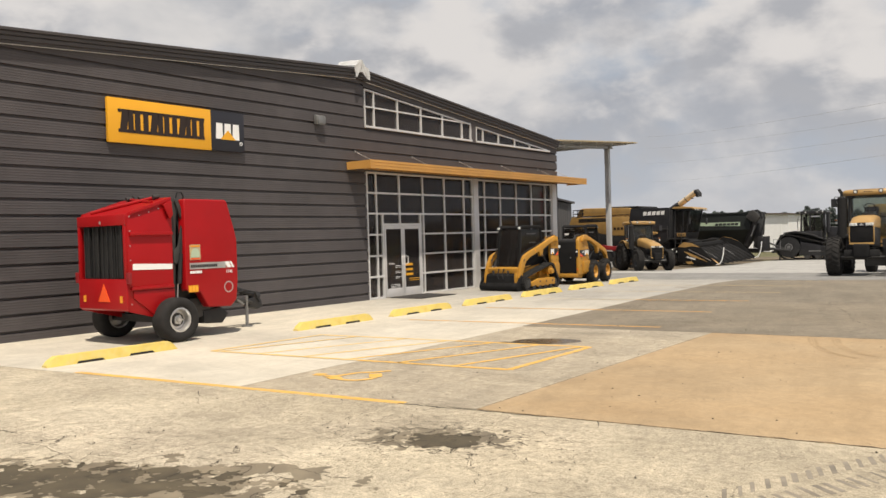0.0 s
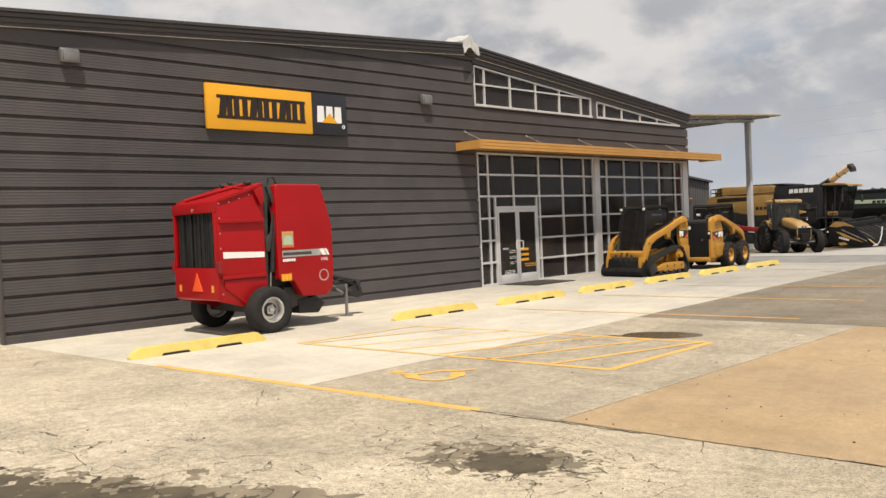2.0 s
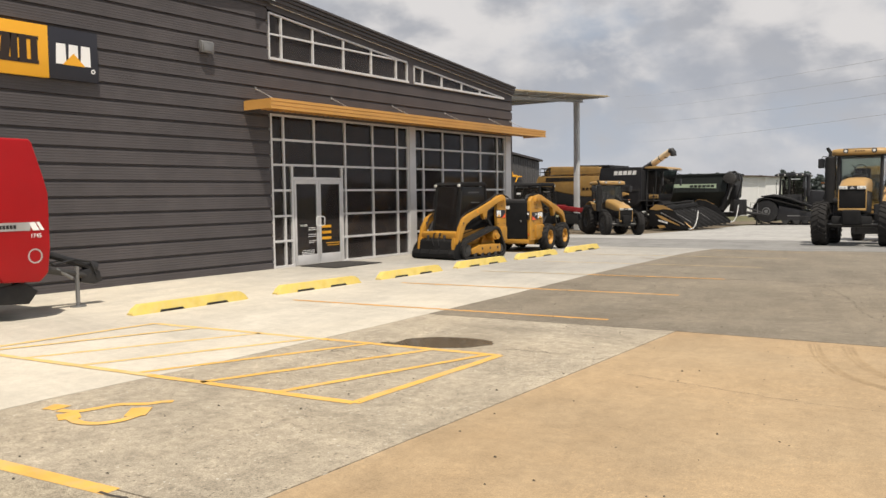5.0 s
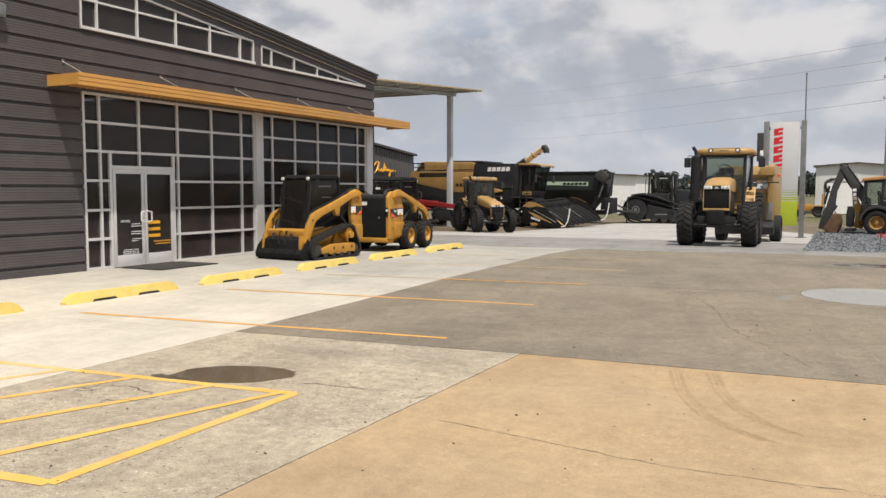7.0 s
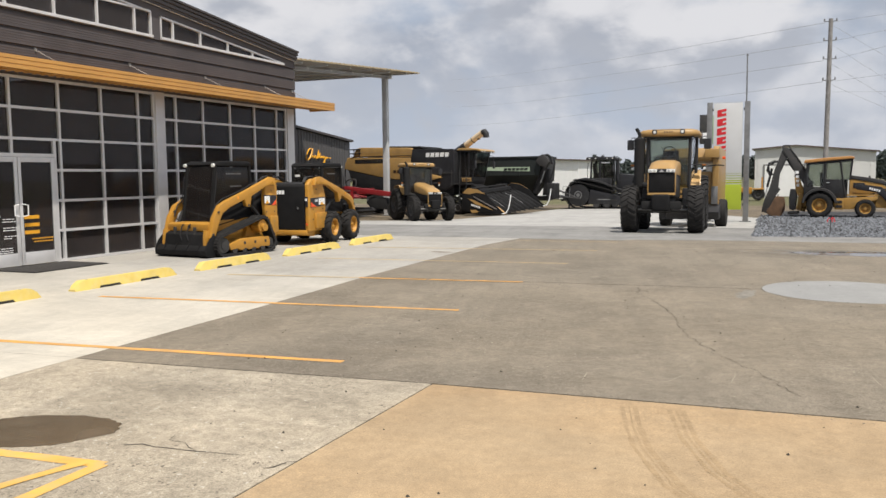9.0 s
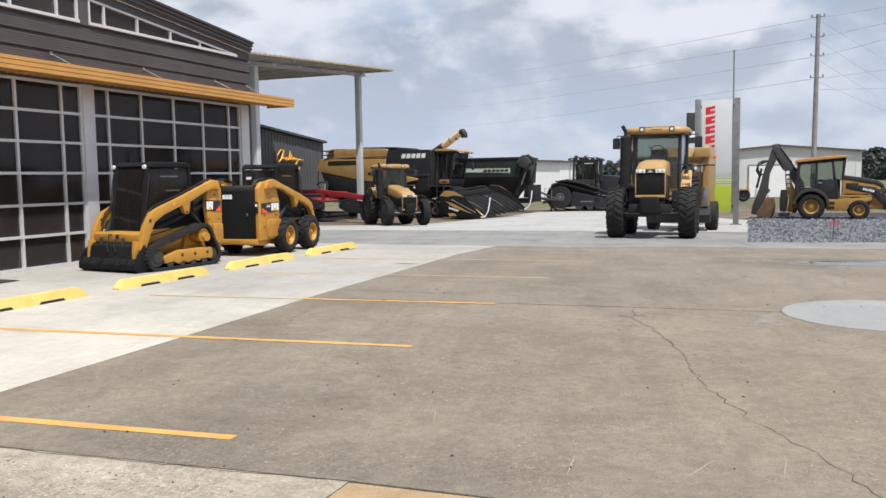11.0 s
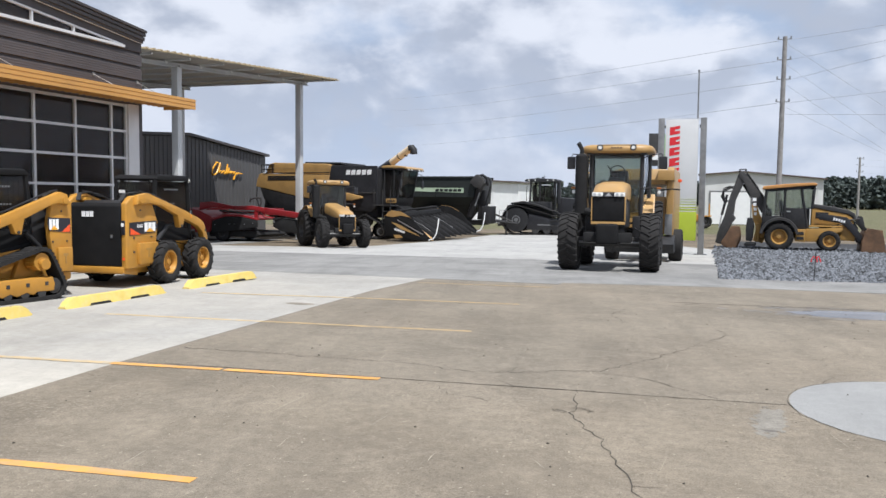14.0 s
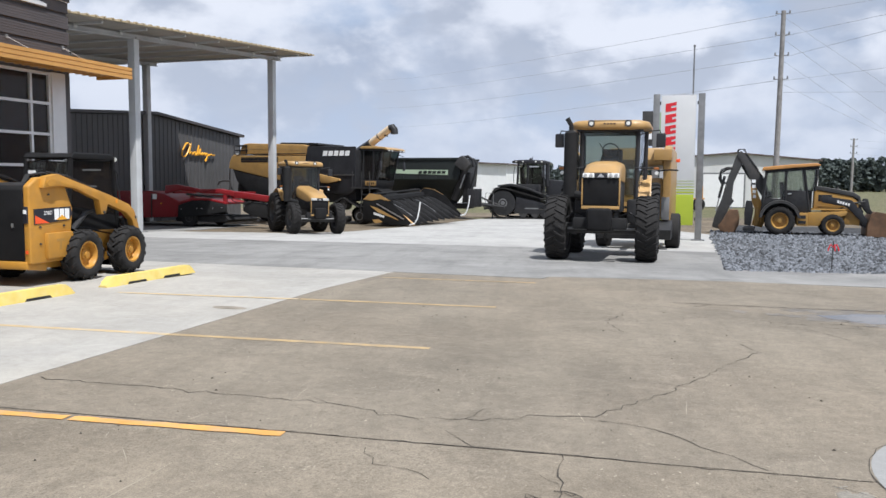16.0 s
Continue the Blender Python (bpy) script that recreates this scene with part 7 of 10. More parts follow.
def tractor(root, k, wb, rf, wf, rr, wr, track_f, track_r, paint, front_lugs=20, drop=0.0):
    """A row-crop tractor, k scales the body; origin under the front axle."""
    S = lambda pts: [(a * k, (b - drop) * k) for a, b in pts]
    for s in (-1, 1):
        wheel(root, 0, s * track_f, rf, wf, rf * 0.58, "frame", front_lugs, 0.028, label="dark wheel with lugged tyre")
        wheel(root, -wb, s * track_r, rr, wr, rr * 0.52, "frame", 24, 0.06)
    bm = bmesh.new()
    box(bm, -0.14, -track_f + wf * 0.3, rf - 0.14, 0.14, track_f - wf * 0.3, rf + 0.12)
    part("front_axle", soften(bm, 0.03), "frame", root)
    bm = bmesh.new()
    rod(bm, (-wb, -track_r + wr * 0.3, rr), (-wb, track_r - wr * 0.3, rr), 0.16 * k, 14)
    part("rear_axle", bm, "frame", root)
    part("chassis", prismb([(-wb - 0.3, 0.62 * k), (0.55 * k, 0.66 * k), (0.60 * k, 1.05 * k), (-wb - 0.3, 1.15 * k)], -0.27 * k, 0.27 * k, "y", 0.03), "frame", root)
    part("weight_block", boxb(0.50 * k, -0.28 * k, 0.68 * k, 0.90 * k, 0.26 * k, 1.18 * k, 0.09 * k, 3), "pitch", root, "dark front weight block")
    part("front_bracket", boxb(0.40 * k, -0.60 * k, 0.72 * k, 0.66 * k, 0.58 * k, 0.97 * k, 0.05), "matte", root)
    # bonnet: a rounded loft from cab to nose
    def ring(x, w, zb, zt):
        pts = []
        for y, z in ((-1, zb), (-1.0, zt - 0.15), (-0.90, zt - 0.05), (-0.6, zt), (0, zt + 0.01), (0.6, zt), (0.90, zt - 0.05), (1.0, zt - 0.15), (1, zb)):
            pts.append((x * k, y * w * k, (z - drop * min(1.0, 0.35 + 0.4 * (x + 1.75))) * k))
        return pts
    bm = bmesh.new()
    loft(bm, [ring(-1.75, 0.40, 1.80, 2.30), ring(-0.9, 0.41, 1.80, 2.28), ring(0.0, 0.41, 1.80, 2.21), ring(0.42, 0.41, 1.80, 2.10), ring(0.62, 0.39, 1.82, 1.96)])
    part("bonnet", bm, paint, root, smooth=50)
    part("engine_side", prismb([(-1.75 * k, 1.1 * k), (-1.75 * k, 1.81 * k), (0.56 * k, (1.81 - drop) * k), (0.56 * k, 1.1 * k)], -0.385 * k, 0.385 * k, "y", 0.02), "black", root, "black vented engine sides")
    part("grille", prismb(S([(0.58, 1.24), (0.665, 1.24), (0.675, 1.83), (0.60, 1.86)]), -0.385 * k, 0.385 * k, "y", 0.03), "pitch", root, "black nose grille")
    part("grille_frame", prismb(S([(0.56, 1.16), (0.685, 1.16), (0.68, 1.225), (0.56, 1.24)]), -0.41 * k, 0.41 * k, "y", 0.01), paint, root)
    for s in (-1, 1):
        part("grille_side", prismb(S([(0.56, 1.245), (0.672, 1.245), (0.682, 1.83), (0.60, 1.83)]), min(s * 0.388, s * 0.415) * k, max(s * 0.388, s * 0.42) * k, "y", 0.008), paint, root)
    part("lamp_band", prismb(S([(0.60, 1.835), (0.69, 1.835), (0.665, 1.95), (0.58, 1.95)]), -0.40 * k, 0.40 * k, "y", 0.02), "satin", root)
    for s in (-1, 1):
        part("headlight", prismb(S([(0.66, 1.845), (0.70, 1.845), (0.675, 1.945), (0.64, 1.945)]), min(s * 0.14, s * 0.395) * k, max(s * 0.14, s * 0.395) * k, "y", 0.012), "lens", root, "twin clear headlight")
        for q in (0.21, 0.33):
            lamp(root, 0.690 * k, s * q * k, (1.895 - drop) * k, 0.04 * k, 1, "lamp_bulb", "chrome")
        part("side_vent", boxb(-0.7 * k, s * 0.39 * k - 0.01, 1.3 * k, 0.1 * k, s * 0.39 * k + 0.01, 1.45 * k, 0.005), "black", root)
    part("badge", prismb([(-0.08 * k, (1.855 - drop) * k), (0.08 * k, (1.855 - drop) * k), (0.0, (1.94 - drop) * k)], 0.695 * k, 0.70 * k, "x"), "chrome", root)
    # cab
    xf, xb = -1.72 * k, -3.15 * k
    z0, z1 = 1.25 * k, 3.12 * k
    corners = ((xf, 0.66), (xf - 0.62 * k, 0.84), (xb, 0.74))
    for s in (-1, 1):
        bm = bmesh.new()
        for (x, y), lean in zip(corners, (0.10, 0.0, -0.05)):
            rod(bm, (x, s * y * k, z0), (x - lean * k, s * (y + 0.02) * k, z1), 0.055 * k, 8)
        rod(bm, (corners[0][0], s * 0.66 * k, z0), (corners[1][0], s * 0.84 * k, z0), 0.05 * k, 8)
        part("cab_post", bm, "black", root)
        bm = bmesh.new()
        a, b, c = [(Vector((x, s * y * k, z0)), Vector((x - l * k, s * (y + 0.02) * k, z1 - 0.04))) for (x, y), l in zip(corners, (0.10, 0.0, -0.05))]
        for p, q in ((a, b), (b, c)):
            bm.faces.new([bm.verts.new(v) for v in (p[0], q[0], q[1], p[1])])
        bmesh.ops.solidify(bm, geom=bm.faces[:], thickness=0.006)
        part("side_glass", bm, "cabglass", root, smooth=None)
        part("cab_base", prismb([(xf - 0.05, 0.95 * k), (xb + 0.3, 1.0 * k), (xb, z0), (xf, z0)], s * 0.70 * k - 0.06, s * 0.70 * k + 0.06, "y", 0.02), "black", root)
        # fender over the rear wheel
        bm = bmesh.new()
        rings = []
        for i in range(9):
            a = radians(30 + 100 * i / 8)
            q = rr + 0.14
            rings.append([(-wb + qq * math.cos(a), s * yy, rr + qq * math.sin(a)) for qq, yy in ((q, track_r - wr * 0.55), (q, track_r + wr * 0.05), (q + 0.04, track_r + wr * 0.05), (q + 0.04, track_r - wr * 0.55))])
        loft(bm, rings)
        part("fender", bm, paint, root)
        part("side_tank", boxb(xf - 0.45 * k, min(s * 0.46, s * 0.80) * k, 0.80 * k, xf + 0.15 * k, max(s * 0.46, s * 0.80) * k, 1.40 * k, 0.06), "black", root, "black tank beside the cab")
        part("fender_front", prismb([(-wb + 0.62 * rr + 0.16, rr + 0.62), (-wb + 0.62 * rr + 0.20, rr + 0.60), (-wb + 0.30 * rr + 0.12, rr + 1.16 * rr), (-wb + 0.30 * rr + 0.06, rr + 1.18 * rr)], *((0.86 * k, track_r + wr * 0.1) if s > 0 else (-track_r - wr * 0.1, -0.86 * k)), "y", 0.02), paint, root)
        # steps
        for j in range(3):
            part("step", boxb(xf - 0.55 * k, min(s * 0.78, s * 1.02) * k, (0.5 + 0.28 * j) * k, xf - 0.15 * k, max(s * 0.78, s * 1.02) * k, (0.53 + 0.28 * j) * k), "frame", root)
        # mirror
        bm = bmesh.new()
        pipe(bm, [(xf - 0.05, s * 0.66 * k, 2.95 * k), (xf + 0.05, s * 0.95 * k, 3.05 * k), (xf + 0.05, s * 1.18 * k, 3.07 * k), (xf + 0.03, s * 1.22 * k, 2.98 * k)], 0.016, 6)
        part("mirror_arm", bm, "black", root)
        part("mirror", boxb(xf - 0.02, (s * 1.22 - 0.11) * k, 2.66 * k, xf + 0.06, (s * 1.22 + 0.11) * k, 3.0 * k, 0.035, 3), "satin", root, "black door mirror")
        bm = bmesh.new()
        rod(bm, (xf + 0.0, s * 0.62 * k, 2.16 * k), (xf + 0.05, s * 1.14 * k, 2.16 * k), 0.02, 6)
        part("lamp_arm", bm, "black", root)
        part("side_lamp", boxb(xf + 0.0, (s * 1.14 - 0.07) * k, 2.12 * k, xf + 0.08, (s * 1.14 + 0.05) * k, 2.18 * k, 0.02), "dull_amber", root, "dull amber side lamp")
        lamp(root, xf + 0.02, s * 1.14 * k, 2.04 * k, 0.05 * k, 1, "marker_lamp")
    part("windscreen", prismb([(xf - 0.004, z0 + 0.25 * k), (xf + 0.004, z0 + 0.25 * k), (xf - 0.096 * k, z1 - 0.03), (xf - 0.104 * k, z1 - 0.03)], -0.62 * k, 0.62 * k, "y"), "cabglass", root)
    part("rear_window", prismb([(xb - 0.004, z0 + 0.1), (xb + 0.004, z0 + 0.1), (xb + 0.054 * k, z1 - 0.03), (xb + 0.046 * k, z1 - 0.03)], -0.70 * k, 0.70 * k, "y"), "cabglass", root)
    part("cab_floor", boxb(xb + 0.1, -0.68 * k, z0 - 0.08, xf - 0.02, 0.68 * k, z0 - 0.02), "black", root)
    part("dash", prismb([(xf - 0.06, z0), (xf - 0.04, z0 + 1.12 * k), (xf - 0.30 * k, z0 + 1.22 * k), (xf - 0.36 * k, z0)], -0.22 * k, 0.22 * k, "y", 0.03), "black", root)
    bm = bmesh.new()
    ring_pts = [(xf - 0.42 * k + 0.10 * k * math.sin(i * math.pi / 8), 0.20 * k * math.cos(i * math.pi / 8), z0 + 1.36 * k + 0.17 * k * math.sin(i * math.pi / 8)) for i in range(17)]
    pipe(bm, ring_pts, 0.016 * k, 6)
    rod(bm, (xf - 0.3 * k, 0, z0 + 1.15 * k), (xf - 0.42 * k, 0, z0 + 1.36 * k), 0.025, 6)
    rod(bm, (xf - 0.42 * k, -0.18 * k, z0 + 1.36 * k), (xf - 0.42 * k, 0.18 * k, z0 + 1.36 * k), 0.016 * k, 6)
    part("steering_wheel", bm, "black", root)
    part("seat", prismb([(xf - 1.05 * k, z0 + 0.15), (xf - 0.55 * k, z0 + 0.15), (xf - 0.55 * k, z0 + 0.72 * k), (xf - 0.95 * k, z0 + 0.72 * k), (xf - 1.05 * k, z0 + 1.45 * k), (xf - 1.18 * k, z0 + 1.42 * k)], -0.26 * k, 0.26 * k, "y", 0.05), "black", root)
    bm = bmesh.new()
    xr0, xr1 = xb - 0.12 * k, xf + 0.12 * k
    plan = [(xr0, -0.70), (xr0 + 0.12, -0.93), (xr0 + 0.5, -1.0), (xr1 - 0.35, -0.97), (xr1 - 0.08, -0.86), (xr1, -0.55), (xr1 + 0.03, 0.0), (xr1, 0.55), (xr1 - 0.08, 0.86), (xr1 - 0.35, 0.97), (xr0 + 0.5, 1.0), (xr0 + 0.12, 0.93), (xr0, 0.70)]
    xm = (xr0 + xr1) / 2
    loft(bm, [[(xm + (x - xm) * q, y * k * q, z * k) for x, y in plan] for z, q in ((3.09, 0.93), (3.10, 0.97), (3.14, 1.0), (3.22, 1.0), (3.275, 0.975), (3.31, 0.92), (3.335, 0.80), (3.345, 0.55))])
    part("cab_roof", bm, paint, root, smooth=50)
    part("roof_trim", boxb(xr1 - 0.10, -0.52 * k, 3.30 * k, xr1 - 0.02, 0.52 * k, 3.318 * k), "rubbed", root)
    for s in (-1, 1):
        part("lamp_rim", B(rod, (xr1 - 0.03, s * 0.44 * k, 3.235 * k), (xr1 + 0.032, s * 0.44 * k, 3.235 * k), 0.085 * k, 18), "frame", root, "dark lamp surround")
        lamp(root, xr1 - 0.004, s * 0.44 * k, 3.235 * k, 0.058 * k, 1, "roof_lamp")
    part("roof_lining", boxb(xr0 + 0.08, -0.80 * k, 3.06 * k, xr1 - 0.08, 0.80 * k, 3.099 * k), "black", root)
    for y in (-0.12, -0.04, 0.04, 0.12):
        part("text_bar", boxb(xr1 + 0.02, y * k - 0.03, 3.215 * k, xr1 + 0.034, y * k + 0.025, 3.245 * k), "letter", root)
    # stack on the right of the bonnet
    bm = bmesh.new()
    xe, ye = xf + 0.2, -0.92 * k
    rod(bm, (xe, ye, 1.45 * k), (xe, ye, 3.00 * k), 0.165 * k, 16)
    rod(bm, (xe, ye, 3.00 * k), (xe, ye, 3.07 * k), 0.165 * k, 16, 0.07 * k)
    pipe(bm, [(xe, ye, 3.05 * k), (xe, ye, 3.18 * k), (xe, ye - 0.04 * k, 3.26 * k), (xe, ye - 0.10 * k, 3.36 * k)], 0.06 * k, 10)
    rod(bm, (xe, ye, 1.55 * k), (xe + 0.1, -0.40 * k, 1.40 * k), 0.10 * k, 10)
    part("exhaust_pipe", bm, "matte", root)
    for s in (-1, 1):
        for q in range(6):
            a = q * math.pi / 3
            part("wheel_nut", B(rod, (rf * 0.22 * math.cos(a), s * (track_f + wf * 0.10), rf + rf * 0.22 * math.sin(a)), (rf * 0.22 * math.cos(a), s * (track_f + wf * 0.16), rf + rf * 0.22 * math.sin(a)), 0.025, 6), "steel", root)
        part("hydraulic_hose", B(pipe, [(-0.3, s * 0.36 * k, 1.0 * k), (0.0, s * 0.62 * k, 1.08 * k), (0.12, s * 0.80 * k, 0.95 * k)], 0.018, 6), "black", root)
        part("steering_ram", B(rod, (0.16, s * 0.18, rf - 0.02), (0.16, s * (track_f - wf * 0.5), rf - 0.02), 0.03, 8), "steel", root)
    part("wiper", B(rod, (xf + 0.01, 0.1 * k, z0 + 1.0 * k), (xf - 0.04 * k, -0.25 * k, z1 - 0.35 * k), 0.01, 5), "black", root)
    bm = bmesh.new()
    pipe(bm, [(0.3, 0.1, 0.62 * k), (0.3, 0.1, 0.45 * k)], 0.03, 8)
    part("front_hitch_pin", bm, "frame", root)


root = thing("tractor", on_ground(10.30, 17.55, -87), "large yellow row-crop tractor with black lugged tyres, facing the yard", "tractor", "wheeled tractors")
tractor(root, 1.06, 2.95, 0.78, 0.50, 0.98, 0.55, 1.05, 1.02, "gold", 25)
root = thing("tractor", on_ground(-2.25, 27.2, -46), "smaller yellow tractor in front of the harvester", "tractor", "wheeled tractors")
tractor(root, 0.88, 2.5, 0.62, 0.36, 0.82, 0.46, 0.90, 0.92, "gold", 22, 0.34)

# ---- harvesting machines at the back ----


def bars(root, n, x, z, step, w, h, y, mt, name="logo_block", slant=0.0):
    """Plain upright blocks in place of a wordmark, on a side face at y."""
    for i in range(n):
        a = x + i * step
        part(name, prismb([(a, z), (a + w, z), (a + w + slant, z + h), (a + slant, z + h)], min(y, y + math.copysign(0.012, y)), max(y, y + math.copysign(0.012, y)), "y"), mt, root)


def combine():
    root = thing("combine_harvester", on_ground(-7.55, 39.4, -8), "yellow and black combine harvester with corn header and raised auger", "combine harvester")
    for s in (-1, 1):
        yo = s * 1.55
        y0, y1 = min(yo, yo - s * 0.12), max(yo, yo - s * 0.12)
        part("rear_panel", prismb([(-5.90, 2.93), (-5.82, 3.30), (-5.64, 3.66), (-5.50, 3.70), (-0.60, 3.58), (-0.52, 2.20), (-1.8, 2.20), (-3.14, 2.40)], y0, y1, "y", 0.05, 3), "gold", root, "yellow side panel")
        for k in range(3):
            part("panel_vent", boxb(-4.99, min(yo, yo + s * 0.012), 3.28 + 0.095 * k, -2.4, max(yo, yo + s * 0.012), 3.355 + 0.095 * k, 0.004), "black", root, "dark vent slot")
        part("panel_line", boxb(-5.3, min(yo, yo + s * 0.015), 3.685, -0.55, max(yo, yo + s * 0.015), 3.74), "black", root)
        part("marker_lamp", boxb(-5.30, min(yo, yo + s * 0.03), 3.70, -5.16, max(yo, yo + s * 0.03), 3.77), "lens", root)
        part("side_panel", prismb([(-0.50, 1.75), (-0.58, 3.40), (-0.44, 4.12), (2.60, 4.06), (2.60, 1.75), (2.2, 1.5)], y0, y1, "y", 0.03), "satin", root, "black side panel")
        part("panel_seam", boxb(1.0, min(yo, yo + s * 0.006), 1.85, 1.03, max(yo, yo + s * 0.006), 3.3), "frame", root)
        part("panel_rail", boxb(-0.45, min(yo, yo + s * 0.05), 2.52, 2.55, max(yo, yo + s * 0.05), 2.60, 0.012), "frame", root)
        part("lower_panel", prismb([(-5.6, 2.88), (-3.14, 2.38), (-1.8, 2.18), (-0.52, 2.18), (-0.52, 1.1), (-2.4, 1.1), (-4.4, 1.5), (-5.3, 2.2)], y0 + 0.02, y1 - 0.02, "y", 0.02), "black", root)
        part("front_fender", prismb([(0.35, 2.42), (0.42, 2.62), (1.72, 2.36), (1.75, 2.26), (1.05, 2.12), (0.6, 2.14)], *((yo, yo + 0.22) if s > 0 else (yo - 0.22, yo)), "y", 0.03), "gold", root, "yellow fender panel")
        bars(root, 5, 0.56, 3.58, 0.35, 0.27, 0.27, yo + s * 0.002, "paper", slant=0.05)
        for k in range(4):
            bars(root, 1, -1.9 + k * 0.3, 2.62, 0.3, 0.2, 0.18, yo + s * 0.002, "letter", "text_bar")
        # crawler drive
        out = round_outline([(3.0, 0.42), (1.95, 0.98), (1.1, 0.42)], [0.40, 0.36, 0.40], 9)
        track_belt(root, out, s * 1.45, 0.62, "tyre", 0.04, 0.16)
        for cx, cz, r in ((3.0, 0.42, 0.30), (1.1, 0.42, 0.30), (1.95, 0.98, 0.26), (2.05, 0.25, 0.16)):
            bm = bmesh.new()
            rod(bm, (cx, s * 1.45 - 0.25, cz), (cx, s * 1.45 + 0.25, cz), r, 18)
            rod(bm, (cx, s * 1.45 - 0.29, cz), (cx, s * 1.45 + 0.29, cz), r * 0.4, 12)
            part("track_wheel", bm, "frame", root)
        bm = bmesh.new()
        revolve(bm, [(0.17, 0), (0.22, 0), (0.22, 0.02), (0.17, 0.02)], 20, Matrix.Translation((3.0, s * 1.745, 0.42)), True)
        part("track_hub_ring", bm, "steel", root, "pale hub ring")
        wheel(root, -3.3, s * 1.3, 0.66, 0.5, 0.36, "gold", 16, 0.04)
        for z in (3.95, 4.22):
            part("rear_rail", B(pipe, [(-4.6, s * 1.45, z), (-5.45, s * 1.45, z), (-5.6, s * 1.3, z), (-5.6, s * 0.1, z)], 0.03, 6), "black", root)
        for x in (-4.7, -5.15, -5.55):
            part("rail_post", B(rod, (x, s * 1.45, 3.6), (x, s * 1.45, 4.24), 0.028, 6), "black", root)
        part("rear_ladder", B(pipe, [(-5.75, s * 1.2, 3.6), (-6.02, s * 1.25, 3.2), (-6.08, s * 1.25, 2.2), (-5.9, s * 1.2, 1.6)], 0.03, 6), "black", root)
    part("body_core", prismb([(-5.2, 1.9), (-5.5, 3.4), (2.55, 3.9), (2.55, 1.2), (-2.0, 1.0)], -1.40, 1.40, "y", 0.05), "black", root)
    part("grain_tank", prismb([(-5.22, 3.74), (-5.10, 4.10), (-4.90, 4.30), (-4.60, 4.34), (-0.80, 4.22), (-0.52, 4.16), (-0.42, 3.60), (-4.9, 3.72)], -1.42, 1.42, "y", 0.06, 3), "gold", root, "yellow grain tank")
    part("tank_seam", prismb([(-4.9, 4.02), (-0.62, 3.90), (-0.62, 3.915), (-4.9, 4.035)], -1.426, -1.40, "y"), "rubbed", root)
    part("tank_cover", prismb([(-2.5, 4.27), (-2.4, 4.36), (0.05, 4.30), (0.10, 4.20), (-0.5, 4.18)], -1.30, 1.30, "y", 0.02), "black", root)
    part("rear_chopper", prismb([(-5.6, 1.4), (-4.8, 0.9), (-4.2, 1.5), (-4.6, 2.6), (-5.4, 2.6)], -1.2, 1.2, "y", 0.03), "frame", root)
    # cab
    part("cab_base", prismb([(2.62, 1.70), (3.45, 1.85), (3.60, 2.30), (2.62, 2.30)], -0.95, 0.95, "y", 0.04), "black", root)
    for s in (-1, 1):
        for (x0, z0), (x1, z1) in (((2.70, 2.2), (2.70, 3.95)), ((3.28, 2.2), (3.34, 3.92)), ((3.55, 2.3), (3.86, 3.85))):
            part("cab_post", B(rod, (x0, s * 0.86, z0), (x1, s * 0.88, z1), 0.045, 8), "black", root)
        part("door_glass", prismb([(2.72, 2.36), (3.26, 2.33), (3.32, 3.88), (2.72, 3.90)], s * 0.86 - 0.006, s * 0.86 + 0.006, "y"), "smokeglass", root)
        part("quarter_glass", prismb([(3.30, 2.32), (3.54, 2.34), (3.84, 3.84), (3.36, 3.87)], s * 0.86 - 0.006, s * 0.86 + 0.006, "y"), "smokeglass", root)
        part("grab_rail", B(pipe, [(2.78, s * 1.04, 2.3), (2.76, s * 1.06, 2.9), (2.80, s * 1.04, 3.5)], 0.018, 6), "black", root)
        part("mirror_arm", B(pipe, [(3.85, s * 0.88, 3.7), (3.98, s * 1.20, 3.62), (3.98, s * 1.25, 3.3)], 0.02, 6), "black", root)
        part("mirror", boxb(3.94, s * 1.25 - 0.10, 2.85, 4.02, s * 1.25 + 0.10, 3.30, 0.03), "satin", root)
    part("windscreen", prismb([(3.56, 2.34), (3.57, 2.34), (3.87, 3.84), (3.86, 3.84)], -0.84, 0.84, "y"), "smokeglass", root)
    part("rear_cab_wall", boxb(2.64, -0.9, 2.3, 2.70, 0.9, 3.2), "frame", root)
    part("cab_seat", prismb([(2.95, 2.3), (3.45, 2.3), (3.45, 2.75), (3.10, 2.80), (3.04, 3.40), (2.90, 3.40)], -0.3, 0.3, "y", 0.04), "black", root)
    part("console", boxb(3.34, -0.18, 2.3, 3.50, 0.18, 3.0, 0.03), "black", root)
    part("monitor", boxb(3.36, -0.62, 3.15, 3.41, -0.36, 3.40, 0.01), "frame", root)
    part("cab_roof", prismb([(2.50, 4.00), (2.62, 4.10), (3.3, 4.12), (4.05, 4.03), (4.22, 3.94), (4.18, 3.88), (3.9, 3.95), (2.6, 3.97)], -0.98, 0.98, "y", 0.03, 3), "gold", root, "yellow cab roof")
    part("roof_visor", prismb([(2.6, 3.88), (4.02, 3.82), (4.24, 3.82), (4.18, 3.89), (3.9, 3.94), (2.6, 3.965)], -0.95, 0.95, "y", 0.01), "black", root)
    for y in (-0.8, -0.45, 0.45, 0.8):
        lamp(root, 4.20, y, 3.86, 0.05, 1, "work_light")
    part("number_panel", boxb(2.92, -1.06, 2.02, 3.58, -1.004, 2.26, 0.01), "gold", root, "yellow number panel")
